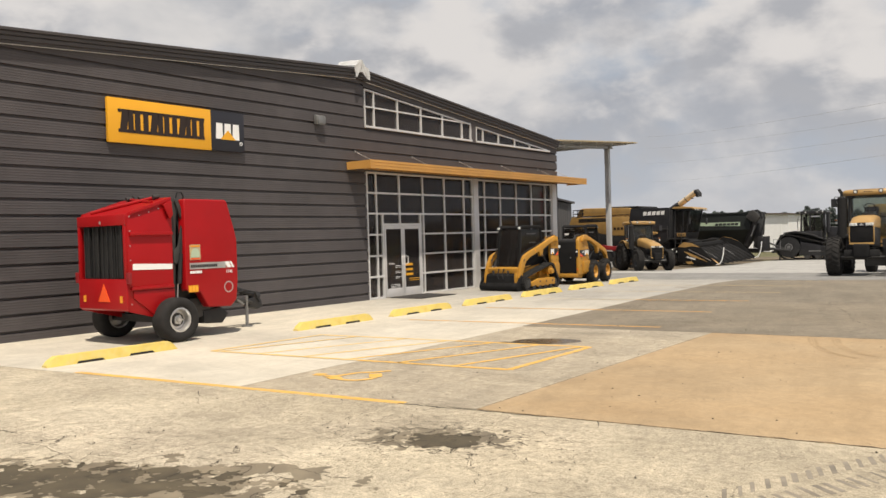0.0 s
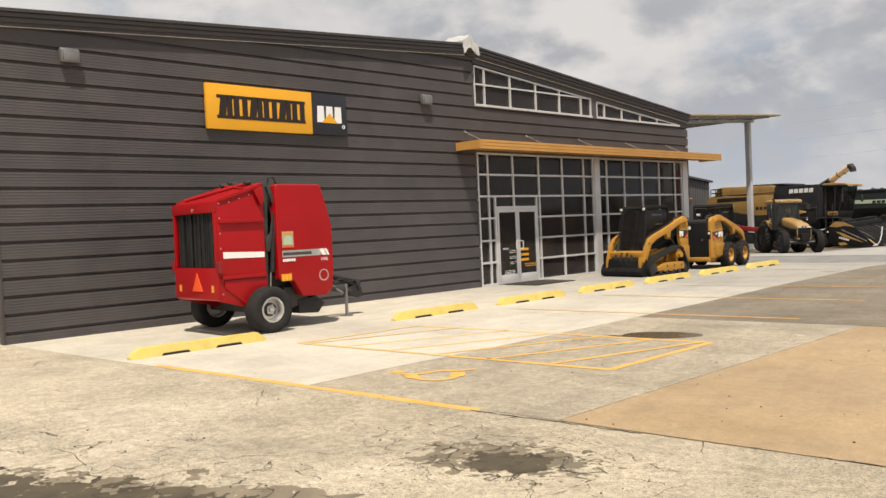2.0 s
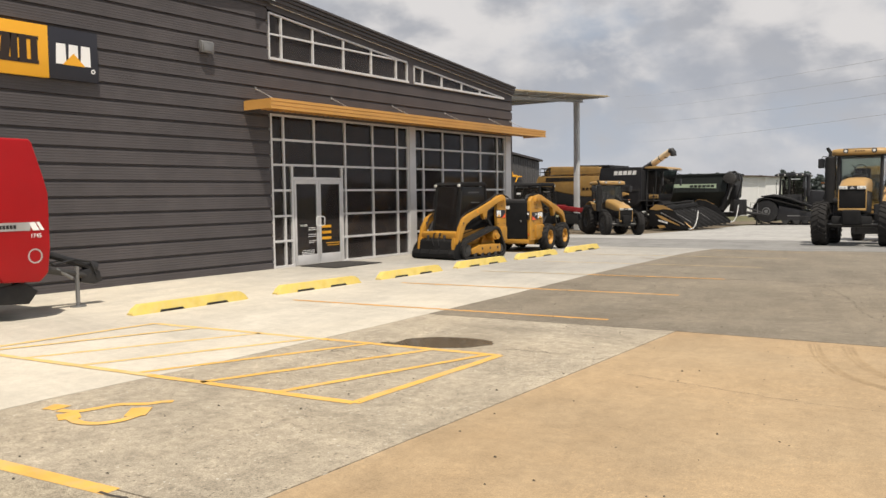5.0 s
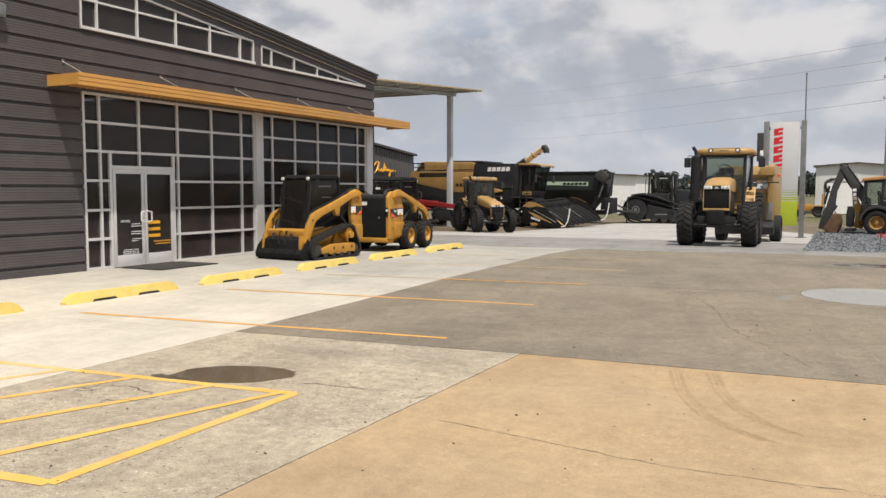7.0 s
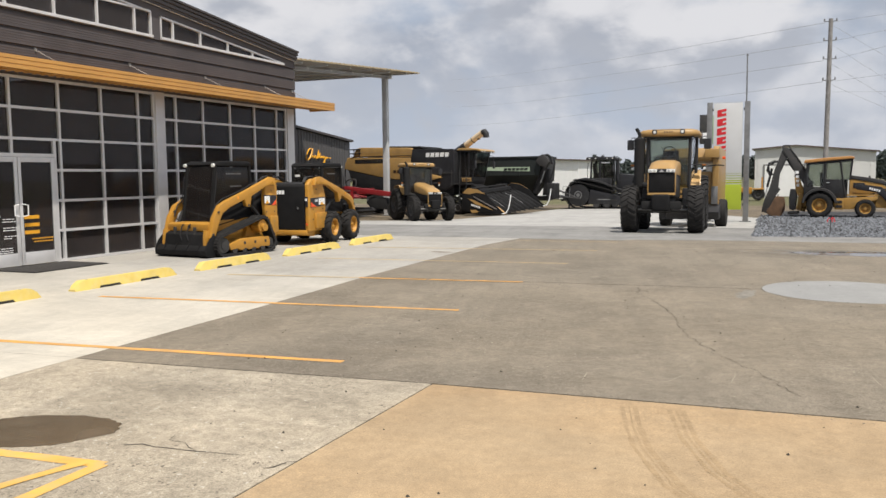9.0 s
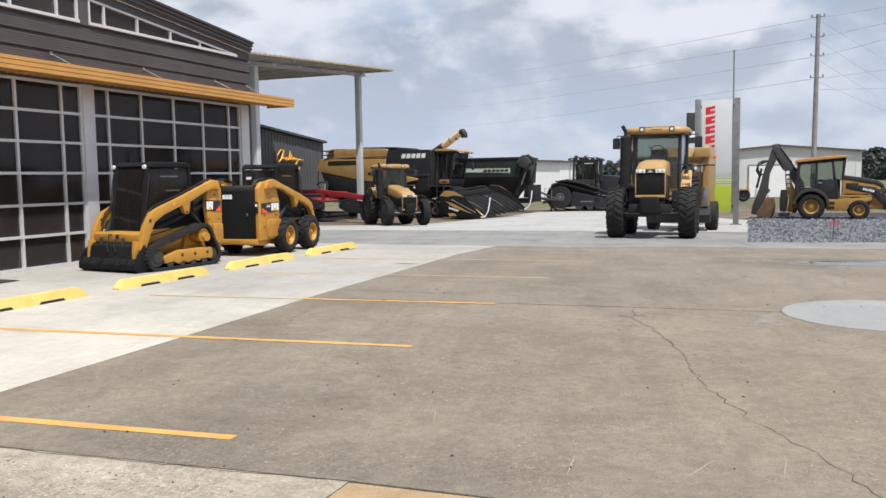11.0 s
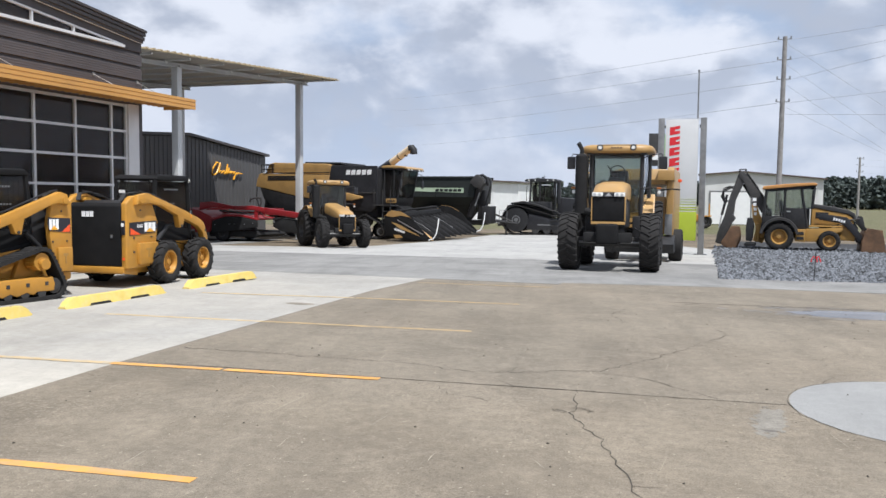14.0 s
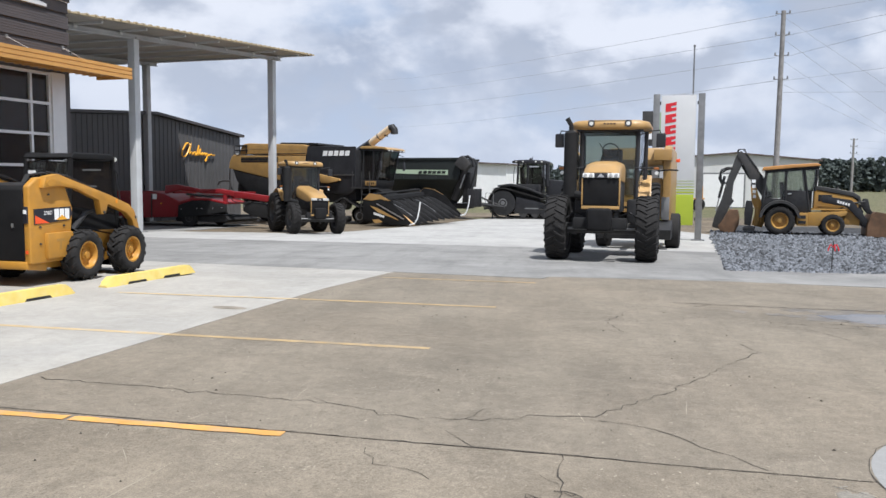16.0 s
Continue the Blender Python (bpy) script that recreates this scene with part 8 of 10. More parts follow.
    for k in range(4):
        part("text_bar", boxb(3.02 + k * 0.125, -1.068, 2.08, 3.10 + k * 0.125, -1.061, 2.20), "letter", root)
    part("platform", boxb(2.55, -1.85, 1.85, 3.7, -1.0, 1.92), "frame", root)
    for x in (2.6, 3.15, 3.65):
        part("platform_rail", B(pipe, [(x, -1.8, 1.9), (x, -1.82, 2.75)], 0.02, 6), "frame", root)
    for x in (3.2, 3.65):
        part("ladder_rail", B(rod, (x, -1.80, 1.9), (x, -1.95, 0.55), 0.025, 6), "frame", root)
    for k in range(5):
        f = k / 4
        part("ladder_tread", boxb(3.2, -2.00 + 0.15 * f, 0.6 + 1.25 * f, 3.65, -1.86 + 0.15 * f, 0.63 + 1.25 * f), "frame", root)
    part("auger_base", B(rod, (1.5, 0.6, 3.9), (2.42, 0.3, 4.30), 0.24, 14), "satin", root)
    part("auger_collar", B(rod, (2.36, 0.32, 4.27), (2.50, 0.28, 4.34), 0.235, 14), "frame", root)
    part("auger_tube", B(rod, (2.45, 0.3, 4.32), (3.86, 0.0, 5.10), 0.20, 18), "pale_gold", root, "pale yellow unloading auger")
    part("auger_clip", B(rod, (3.05, 0.17, 4.65), (3.10, 0.16, 4.68), 0.21, 18), "frame", root)
    part("auger_spout", B(pipe, [(3.84, 0.0, 5.09), (3.98, -0.03, 5.12), (4.08, -0.03, 5.00), (4.10, -0.03, 4.78)], 0.20, 14), "black", root)
    for y in (-0.08, 0.10):
        part("auger_lamp", boxb(3.50, y, 4.66, 3.58, y + 0.06, 4.74), "black", root)
    # feeder and corn header
    part("feeder_house", prismb([(2.6, 1.1), (4.5, 0.55), (4.6, 1.25), (3.2, 2.0)], -0.7, 0.7, "y", 0.03), "pitch", root)
    YA, YB = -3.10, 2.25
    head = part("corn_header", prismb([(4.30, 0.35), (4.80, 0.22), (4.95, 0.85), (4.75, 1.42), (4.40, 1.45)], YA + 0.1, YB - 0.1, "y", 0.04), "pitch", root, "black corn header with yellow end dividers")
    n = 9
    for i in range(n):
        y, q = YA + 0.05 + i * (YB - YA - 0.1) / (n - 1), 0.25
        bm = bmesh.new()
        sec = lambda x, w, z, h: [(x, y - w, z), (x, y - w * 0.85, z + h * 0.75), (x, y - w * 0.3, z + h), (x, y + w * 0.3, z + h), (x, y + w * 0.85, z + h * 0.75), (x, y + w, z)]
        loft(bm, [sec(4.70, q, 0.62, 0.66), sec(5.35, q, 0.50, 0.60), sec(6.0, q * 0.86, 0.30, 0.48), sec(6.6, q * 0.5, 0.15, 0.28), sec(7.0, 0.03, 0.08, 0.07)])
        part("snout", bm, "gold" if i == 0 else "pitch", head, "yellow end divider" if i == 0 else "", smooth=60)
        if 0 < i < n - 1:
            part("snout_strip", prismb([(5.3, 1.125), (6.0, 0.805), (6.5, 0.50), (6.5, 0.485), (6.0, 0.785), (5.3, 1.10)], y - 0.02, y + 0.02, "y"), "steel" if i % 4 == 1 else "matte", head)
            part("gathering_chain", prismb([(4.9, 0.84), (6.3, 0.36), (6.3, 0.30), (4.9, 0.72)], y - 0.36, y - 0.30, "y"), "matte", head)
    part("header_auger", B(rod, (4.95, YA + 0.2, 1.02), (4.95, YB - 0.2, 1.02), 0.14, 12), "matte", head)
    for k in range(14):
        part("auger_flight", B(rod, (4.95, YA + 0.3 + 0.41 * k, 1.02), (4.95, YA + 0.33 + 0.41 * k, 1.02), 0.27, 14), "matte", head)
    part("header_rail", B(rod, (4.45, YA + 0.1, 1.56), (4.45, YB - 0.1, 1.56), 0.05, 8), "matte", head)
    # end shields: black flank, yellow flashes, white guard pipes
    for y, e in ((YA - 0.22, -1), (YB + 0.22, 1)):
        a, b = (y - 0.02, y + 0.02)
        part("end_shield", prismb([(4.20, 0.30), (4.20, 1.30), (4.60, 1.62), (5.20, 1.55), (5.90, 1.20), (6.50, 0.60), (7.02, 0.14), (5.6, 0.12)], a, b, "y", 0.008), "pitch", head, "black end shield")
        c, d = (y - 0.032, y - 0.021) if e < 0 else (y + 0.021, y + 0.032)
        part("top_flash", prismb([(4.22, 1.34), (4.60, 1.64), (5.20, 1.57), (5.80, 1.27), (5.2, 1.36), (4.7, 1.28)], c, d, "y"), "gold", head, "yellow flash on the end shield")
        part("low_flash", prismb([(4.62, 1.02), (5.0, 0.94), (6.10, 0.44), (6.30, 0.32), (5.1, 0.70)], c, d, "y"), "gold", head, "yellow flash on the end shield")
        part("thin_flash", prismb([(5.0, 1.16), (6.55, 0.42), (6.52, 0.38), (5.0, 1.10)], c, d, "y"), "chrome", head)
        part("lower_badge", prismb([(4.76, 0.34), (5.15, 0.36), (5.35, 0.22), (4.9, 0.16)], c, d, "y"), "gold", head)
        for k in range(6):
            part("text_bar", prismb([(4.82 + k * 0.105, 0.60 - 0.028 * k), (4.90 + k * 0.105, 0.58 - 0.028 * k), (4.92 + k * 0.105, 0.69 - 0.028 * k), (4.84 + k * 0.105, 0.71 - 0.028 * k)], c + e * 0.003, d + e * 0.003, "y"), "paper", head)
        part("stalk_guard", B(pipe, [(6.85, y, 0.13), (7.12, y, 0.20), (7.28, y, 0.46), (7.36, y, 0.80), (7.42, y, 1.24)], 0.034, 8), "paper", head, "white bent guard pipe")
    # the header hangs a little lower on the near side
    for ob in (head, *head.children):
        for v in ob.data.vertices:
            v.co.z += 0.055 * (v.co.y - YA)


combine()


def grain_cart():
    root = thing("grain_cart", on_ground(-5.3, 48.2, -2), "dark green grain cart with a pale green stripe", "grain cart")
    bm = bmesh.new()
    loft(bm, [[(-3.4, -1.7, 3.72), (3.3, -1.7, 3.72), (3.3, 1.7, 3.72), (-3.4, 1.7, 3.72)], [(-3.3, -1.7, 2.45), (3.1, -1.7, 2.45), (3.1, 1.7, 2.45), (-3.3, 1.7, 2.45)],
              [(-2.9, -1.2, 1.8), (2.7, -1.2, 1.8), (2.7, 1.2, 1.8), (-2.9, 1.2, 1.8)], [(-2.4, -0.6, 0.9), (2.2, -0.6, 0.9), (2.2, 0.6, 0.9), (-2.4, 0.6, 0.9)]])
    part("tub", bm, "green", root, smooth=None)
    part("tub_end_panel", prismb([(-1.66, 3.70), (1.66, 3.70), (1.3, 2.0), (-1.3, 2.0)], 3.24, 3.30, "x", 0.01), "black", root)
    for s in (-1, 1):
        part("rim_rail", boxb(-3.45, s * 1.7 - 0.06, 3.66, 3.35, s * 1.7 + 0.06, 3.79, 0.02), "green", root)
        part("stripe", prismb([(-3.0, 2.86), (2.42, 2.72), (2.42, 3.03), (-1.5, 3.06), (-3.0, 3.02)], min(s * 1.705, s * 1.715), max(s * 1.705, s * 1.715), "y"), "decal_green", root, "pale green stripe")
        for k in range(6):
            part("text_bar", prismb([(0.45 + 0.31 * k, 2.80), (0.70 + 0.31 * k, 2.80), (0.74 + 0.31 * k, 2.97), (0.49 + 0.31 * k, 2.97)], *((1.716, 1.728) if s > 0 else (-1.728, -1.716)), "y"), "green", root, "dark name block")
        for k in range(6):
            part("tub_rib", boxb(-2.8 + k * 1.1, s * 1.72 - 0.03, 2.45, -2.74 + k * 1.1, s * 1.72 + 0.03, 2.72), "green", root)
        wheel(root, 0.2, s * 1.45, 0.95, 0.7, 0.45, "frame", 20, 0.05)
    part("frame_beam", boxb(-2.6, -0.7, 0.62, 3.4, 0.7, 0.95, 0.03), "black", root)
    part("unload_auger", B(rod, (2.7, -1.2, 1.2), (3.55, -1.5, 3.3), 0.22, 14), "black", root)
    part("auger_head", prismb([(2.90, 3.40), (3.20, 3.80), (3.42, 3.92), (3.80, 3.62), (3.92, 3.34), (3.62, 2.98), (3.30, 3.05)], -1.95, -1.35, "y", 0.05), "frame", root, "dark grey folding auger head")
    part("auger_hood", B(pipe, [(3.35, -1.6, 3.80), (3.70, -1.6, 3.86), (3.98, -1.6, 3.66), (4.06, -1.6, 3.2)], 0.09, 10), "black", root)
    for k in range(3):
        part("hose", B(pipe, [(3.5, -1.3 + 0.1 * k, 3.7), (3.95, -1.3 + 0.1 * k, 3.75), (4.12, -1.3 + 0.1 * k, 3.3), (3.98, -1.3 + 0.1 * k, 2.7), (3.7, -1.3 + 0.1 * k, 1.9)], 0.025, 6), "black", root)
    part("fold_ram", B(rod, (3.2, -1.62, 1.9), (3.5, -1.62, 2.75), 0.05, 8), "steel", root)
    part("ladder_box", prismb([(3.2, 1.0), (3.7, 1.0), (3.75, 2.9), (3.35, 2.9)], -1.2, -0.5, "y", 0.03), "black", root)
    part("hydraulic_box", boxb(3.60, -1.5, 0.75, 4.20, -0.3, 1.88, 0.04), "black", root, "black box on the drawbar frame")
    for s in (-1, 1):
        part("drawbar", B(pipe, [(3.3, s * 0.5, 1.0), (5.6, 0.0, 0.75)], 0.09, 8), "black", root)
    part("parking_jack", B(rod, (4.75, 0.25, 0.95), (4.75, 0.25, 0.0), 0.06, 8), "black", root)
    part("drive_shaft", B(rod, (4.1, -0.2, 1.35), (5.3, -0.1, 0.85), 0.06, 8), "frame", root)
    part("step_rail", B(pipe, [(4.45, -0.3, 1.0), (4.45, -0.3, 1.62), (4.95, -0.3, 1.62), (4.95, -0.3, 0.9)], 0.022, 6), "steel", root)


grain_cart()


def crawler_tractor():
    root = thing("crawler_tractor", on_ground(1.0, 50.5, 2) @ Matrix.Scale(1.1, 4), "black tracked tractor with large rubber belts", "tractor")
    out = round_outline([(2.0, 0.50), (-1.0, 0.90)], [0.48, 0.88], 16)
    for s in (-1, 1):
        y = s * 1.15
        track_belt(root, out, y, 0.62, "tyre", 0.04, 0.16)
        for cx, cz, r, mt in ((-1.0, 0.90, 0.74, "black"), (2.0, 0.50, 0.36, "black"), (0.2, 0.32, 0.24, "frame"), (0.9, 0.32, 0.24, "frame"), (1.4, 0.32, 0.2, "frame")):
            bm = bmesh.new()
            rod(bm, (cx, y - 0.26, cz), (cx, y + 0.26, cz), r, 24)
            part("track_wheel", bm, mt, root)
        bm = bmesh.new()
        revolve(bm, [(0.20, 0), (0.26, 0), (0.26, 0.03), (0.20, 0.03)], 20, Matrix.Translation((-1.0, y + s * 0.27 - (0 if s > 0 else 0.0), 0.90)), True)
        rod(bm, (-1.0, y + s * 0.26, 0.9), (-1.0, y + s * 0.32, 0.9), 0.12, 12)
        part("hub", bm, "steel", root, "grey hub ring")
        part("track_fender", prismb([(-1.30, 1.84), (-0.5, 1.88), (0.4, 1.70), (1.9, 1.16), (1.9, 1.22), (0.4, 1.80), (-0.55, 2.03), (-1.34, 1.92)], y - 0.33, y + 0.33, "y", 0.02), "black", root)
        part("track_frame", prismb([(-0.35, 0.3), (1.7, 0.3), (1.75, 0.85), (-0.2, 1.25)], y - 0.27, y + 0.27, "y", 0.02), "satin", root)
        part("side_mark", boxb(0.3, y + s * 0.275 - 0.006, 0.58, 1.1, y + s * 0.275 + 0.006, 0.64), "steel", root)
        for x0, x1 in ((-0.30, -0.22), (0.30, 0.34), (1.30, 1.22)):
            part("cab_post", B(rod, (x0, s * 0.75, 1.7), (x1, s * 0.8, 3.35), 0.06, 8), "black", root)
        part("cab_glass", prismb([(-0.28, 1.95), (1.28, 1.85), (1.20, 3.2), (-0.20, 3.2)], s * 0.78 - 0.006, s * 0.78 + 0.006, "y"), "cabglass", root)
        bm = bmesh.new()
        pipe(bm, [(1.0, s * 0.8, 3.1), (1.25, s * 1.2, 3.0), (1.25, s * 1.25, 2.6)], 0.02, 6)
        part("mirror_arm", bm, "black", root)
        part("mirror", boxb(1.22, s * 1.25 - 0.1, 2.4, 1.3, s * 1.25 + 0.1, 2.8, 0.02), "satin", root)
    part("body", prismb([(-1.9, 0.9), (-1.7, 1.75), (-0.6, 2.0), (1.1, 2.0), (1.1, 0.8)], -0.84, 0.84, "y", 0.04), "black", root)
    part("bonnet", prismb([(1.32, 1.0), (1.32, 2.30), (2.6, 2.2), (3.15, 1.95), (3.25, 1.0)], -0.48, 0.48, "y", 0.08, 3), "satin", root)
    part("cab_roof", prismb([(-0.58, 3.22), (1.45, 3.16), (1.52, 3.26), (1.3, 3.38), (0.2, 3.42), (-0.5, 3.38), (-0.62, 3.30)], -0.9, 0.9, "y", 0.04), "satin", root)
    part("seat", prismb([(-0.2, 1.9), (0.4, 1.9), (0.4, 2.3), (0.0, 2.35), (-0.1, 3.0), (-0.25, 3.0)], -0.3, 0.3, "y", 0.04), "frame", root)
    part("windscreen", prismb([(1.30, 2.2), (1.31, 2.2), (1.23, 3.18), (1.22, 3.18)], -0.7, 0.7, "y"), "smokeglass", root)
    for y in (-0.6, -0.2, 0.2, 0.6):
        lamp(root, -0.60, y, 3.30, 0.06, -1, "work_light")
    part("antenna", B(rod, (0.4, 0.3, 3.38), (0.4, 0.3, 3.62), 0.02, 6), "black", root)
    part("receiver_dome", B(rod, (0.4, -0.3, 3.38), (0.4, -0.3, 3.52), 0.09, 10, 0.06), "black", root)
    for x in (-0.35, 0.05, 0.8, 1.15):
        lamp(root, x, -0.90, 3.30, 0.05, -1, "side_light", "lens", "y")
    part("text_strip", boxb(0.42, -0.80, 2.98, 0.98, -0.79, 3.05), "paper", root, "pale strip in the window")
    part("handrail", B(pipe, [(-0.45, -0.95, 1.9), (-0.48, -0.95, 2.55), (-0.42, -0.95, 3.0)], 0.02, 6), "black", root)
    for k in range(4):
        part("step", boxb(1.15, -1.55, 0.55 + 0.3 * k, 1.55, -1.25, 0.59 + 0.3 * k), "frame", root)
    bm = bmesh.new()
    rod(bm, (1.45, -0.62, 1.9), (1.45, -0.62, 3.3), 0.12, 12)
    part("exhaust_pipe", bm, "satin", root)
    part("hitch", prismb([(-2.4, 0.45), (-1.5, 0.6), (-1.5, 0.95), (-2.4, 0.6)], -0.3, 0.3, "y", 0.02), "frame", root)


crawler_tractor()


def square_baler():
    root = thing("square_baler", on_ground(10.52, 25.3, -90), "tall yellow square baler hitched behind the tractor", "baler")
    part("chamber", boxb(-3.0, -0.85, 0.9, 1.0, 0.75, 2.2, 0.06), "gold", root)
    part("side_cowl", prismb([(-2.4, 0.75), (1.1, 0.75), (1.4, 1.4), (1.4, 3.0), (1.1, 3.2), (-2.2, 3.2), (-2.6, 2.6)], 0.78, 1.02, "y", 0.06, 3), "gold", root, "tall yellow side cowl")
    part("side_cowl", prismb([(-2.4, 0.75), (1.1, 0.75), (1.4, 1.4), (1.4, 2.9), (1.1, 3.1), (-2.2, 3.1), (-2.6, 2.6)], -1.12, -0.88, "y", 0.06, 3), "gold", root)
    part("top_cover", prismb([(-2.3, 2.6), (1.3, 2.6), (1.42, 2.75), (1.3, 3.12), (-2.2, 3.12)], -0.86, 0.76, "y", 0.05), "gold", root)
    part("ledge", boxb(0.9, 0.5, 2.72, 1.60, 1.04, 3.06, 0.02), "gold", root)
    for s in (-1, 1):
        wheel(root, 0.55, s * 1.08, 0.55, 0.45, 0.30, "frame", 0, 0.0)
    part("control_box", boxb(1.38, 0.76, 0.9, 1.48, 1.0, 1.6, 0.01), "steel", root)
    part("pickup", prismb([(1.2, 0.35), (1.9, 0.3), (2.1, 0.6), (1.3, 0.9)], -1.1, 1.1, "y", 0.03), "black", root)
    bm = bmesh.new()
    pipe(bm, [(1.0, 0.0, 0.9), (2.4, 0.0, 0.75), (3.2, 0.0, 0.6)], 0.11, 8)
    part("drawbar", bm, "frame", root)
    bm = bmesh.new()
    pipe(bm, [(1.4, 0.6, 2.4), (1.8, 1.0, 2.42), (1.9, 1.25, 2.4)], 0.025, 6)
    part("lamp_arm", bm, "black", root)
    part("marker_lamp", boxb(1.86, 1.18, 2.64, 1.94, 1.30, 2.74, 0.02), "orange", root, "orange marker lamp")


square_baler()


def mower():
    root = thing("mower_conditioner", on_ground(-10.2, 31.6, 2), "dark red pull-type mower conditioner with a long tongue", "mower")
    part("conditioner_hood", prismb([(-4.0, 0.32), (-0.80, 0.42), (-0.58, 0.95), (-0.62, 1.16), (-1.45, 1.50), (-2.2, 1.62), (-4.0, 1.62)], -1.45, 1.6, "y", 0.07, 3), "deepred", root, "broad sloping dark red hood")
    part("hood_seam", boxb(-2.1, -1.475, 0.36, -2.05, -1.452, 1.52, 0.006), "frame", root)
    part("safety_label", boxb(-2.02, -1.462, 1.24, -1.80, -1.452, 1.48), "paper", root, "small white safety label")
    part("reflector", boxb(-1.62, -1.462, 1.02, -1.52, -1.452, 1.08), "amber", root)
    part("side_shield", prismb([(-0.66, 0.40), (-0.62, 0.98), (0.1, 1.20), (0.95, 1.22), (1.86, 1.05), (1.86, 0.72), (0.54, 0.52)], -1.50, -1.38, "y", 0.03), "matte", root, "black rubber side shield")
    part("shield_lip", prismb([(-0.66, 0.99), (0.1, 1.21), (0.95, 1.23), (1.86, 1.06), (1.86, 1.15), (0.95, 1.32), (0.1, 1.33), (-0.66, 1.14)], -1.50, 0.6, "y", 0.015), "deepred", root)
    for x, z in ((-0.45, 0.80), (0.35, 0.84), (0.62, 0.86), (1.2, 0.86), (1.66, 0.90)):
        part("bolt", B(rod, (x, -1.50, z), (x, -1.52, z), 0.022, 8), "chrome", root)
    part("cutter_bed", prismb([(-0.9, 0.22), (1.7, 0.22), (1.9, 0.34), (1.7, 0.52), (-0.9, 0.52)], -1.3, 1.5, "y", 0.04), "matte", root, "dark cutter bed")
    for y in (-1.30, 1.3):
        wheel(root, -0.12, y, 0.40, 0.28, 0.19, "frame", 0, 0.0)
    part("rear_tongue", prismb([(-1.40, 1.50), (-1.36, 1.90), (-0.75, 1.94), (0.45, 1.75), (0.45, 1.57), (-0.6, 1.66)], -1.42, -1.20, "y", 0.03), "deepred", root, "arched red frame beam")
    part("mid_tongue", prismb([(0.40, 1.55), (0.40, 1.74), (1.50, 1.76), (2.2, 1.66), (2.2, 1.42), (1.5, 1.55)], -1.38, -1.16, "y", 0.03), "deepred", root)
    part("front_tongue", prismb([(2.15, 1.40), (2.15, 1.67), (4.6, 1.38), (4.6, 1.10)], -1.36, -1.12, "y", 0.03), "deepred", root, "long red tongue")
    for x in (-1.1, 0.5, 2.1):
        part("cross_beam", boxb(x - 0.07, -1.15, 1.52, x + 0.07, 0.7, 1.64, 0.02), "deepred", root)
    part("inner_beam", prismb([(-1.3, 1.36), (-1.3, 1.50), (2.4, 1.42), (2.4, 1.28)], 0.45, 0.60, "y", 0.02), "deepred", root)
    part("hanger", boxb(1.64, -1.36, 1.06, 1.82, -1.24, 1.56, 0.02), "deepred", root, "red hanger bracket")
    bm = bmesh.new()
    rod(bm, (-0.3, -1.30, 1.50), (1.1, -1.30, 1.38), 0.05, 10)
    rod(bm, (1.1, -1.30, 1.38), (1.66, -1.30, 1.34), 0.028, 8)
    part("hydraulic_ram", bm, "frame", root)
    bm = bmesh.new()
    pipe(bm, [(1.34, -1.25, 1.94), (1.40, -1.25, 2.08), (1.60, -1.25, 2.13), (1.93, -1.25, 2.13)], 0.045, 8)
    pipe(bm, [(1.93, -1.25, 2.13), (1.97, -1.25, 1.92), (1.90, -1.25, 1.70)], 0.05, 8)
    part("lift_linkage", bm, "frame", root)
    bm = bmesh.new()
    pipe(bm, [(1.85, -1.30, 1.55), (2.2, -1.40, 1.20), (2.7, -1.36, 1.12), (3.2, -1.3, 1.2)], 0.02, 6)
    part("hose", bm, "black", root)
    part("gearbox", prismb([(2.62, 0.76), (2.62, 1.20), (3.8, 1.10), (3.9, 0.45), (3.10, 0.52)], -1.30, -0.6, "y", 0.04), "matte", root, "dark drive housing")
    part("drive_lamp", B(rod, (2.68, -1.32, 1.0), (2.68, -1.30, 1.0), 0.06, 10), "chrome", root)
    for y in (-1.15, 1.0):
        wheel(root, 4.3, y, 0.46, 0.32, 0.24, "rust", 0, 0.0)
    part("axle", B(rod, (4.3, -1.1, 0.46), (4.3, 0.95, 0.46), 0.06, 10), "frame", root)


mower()

# ---- backhoe loader on the gravel ----


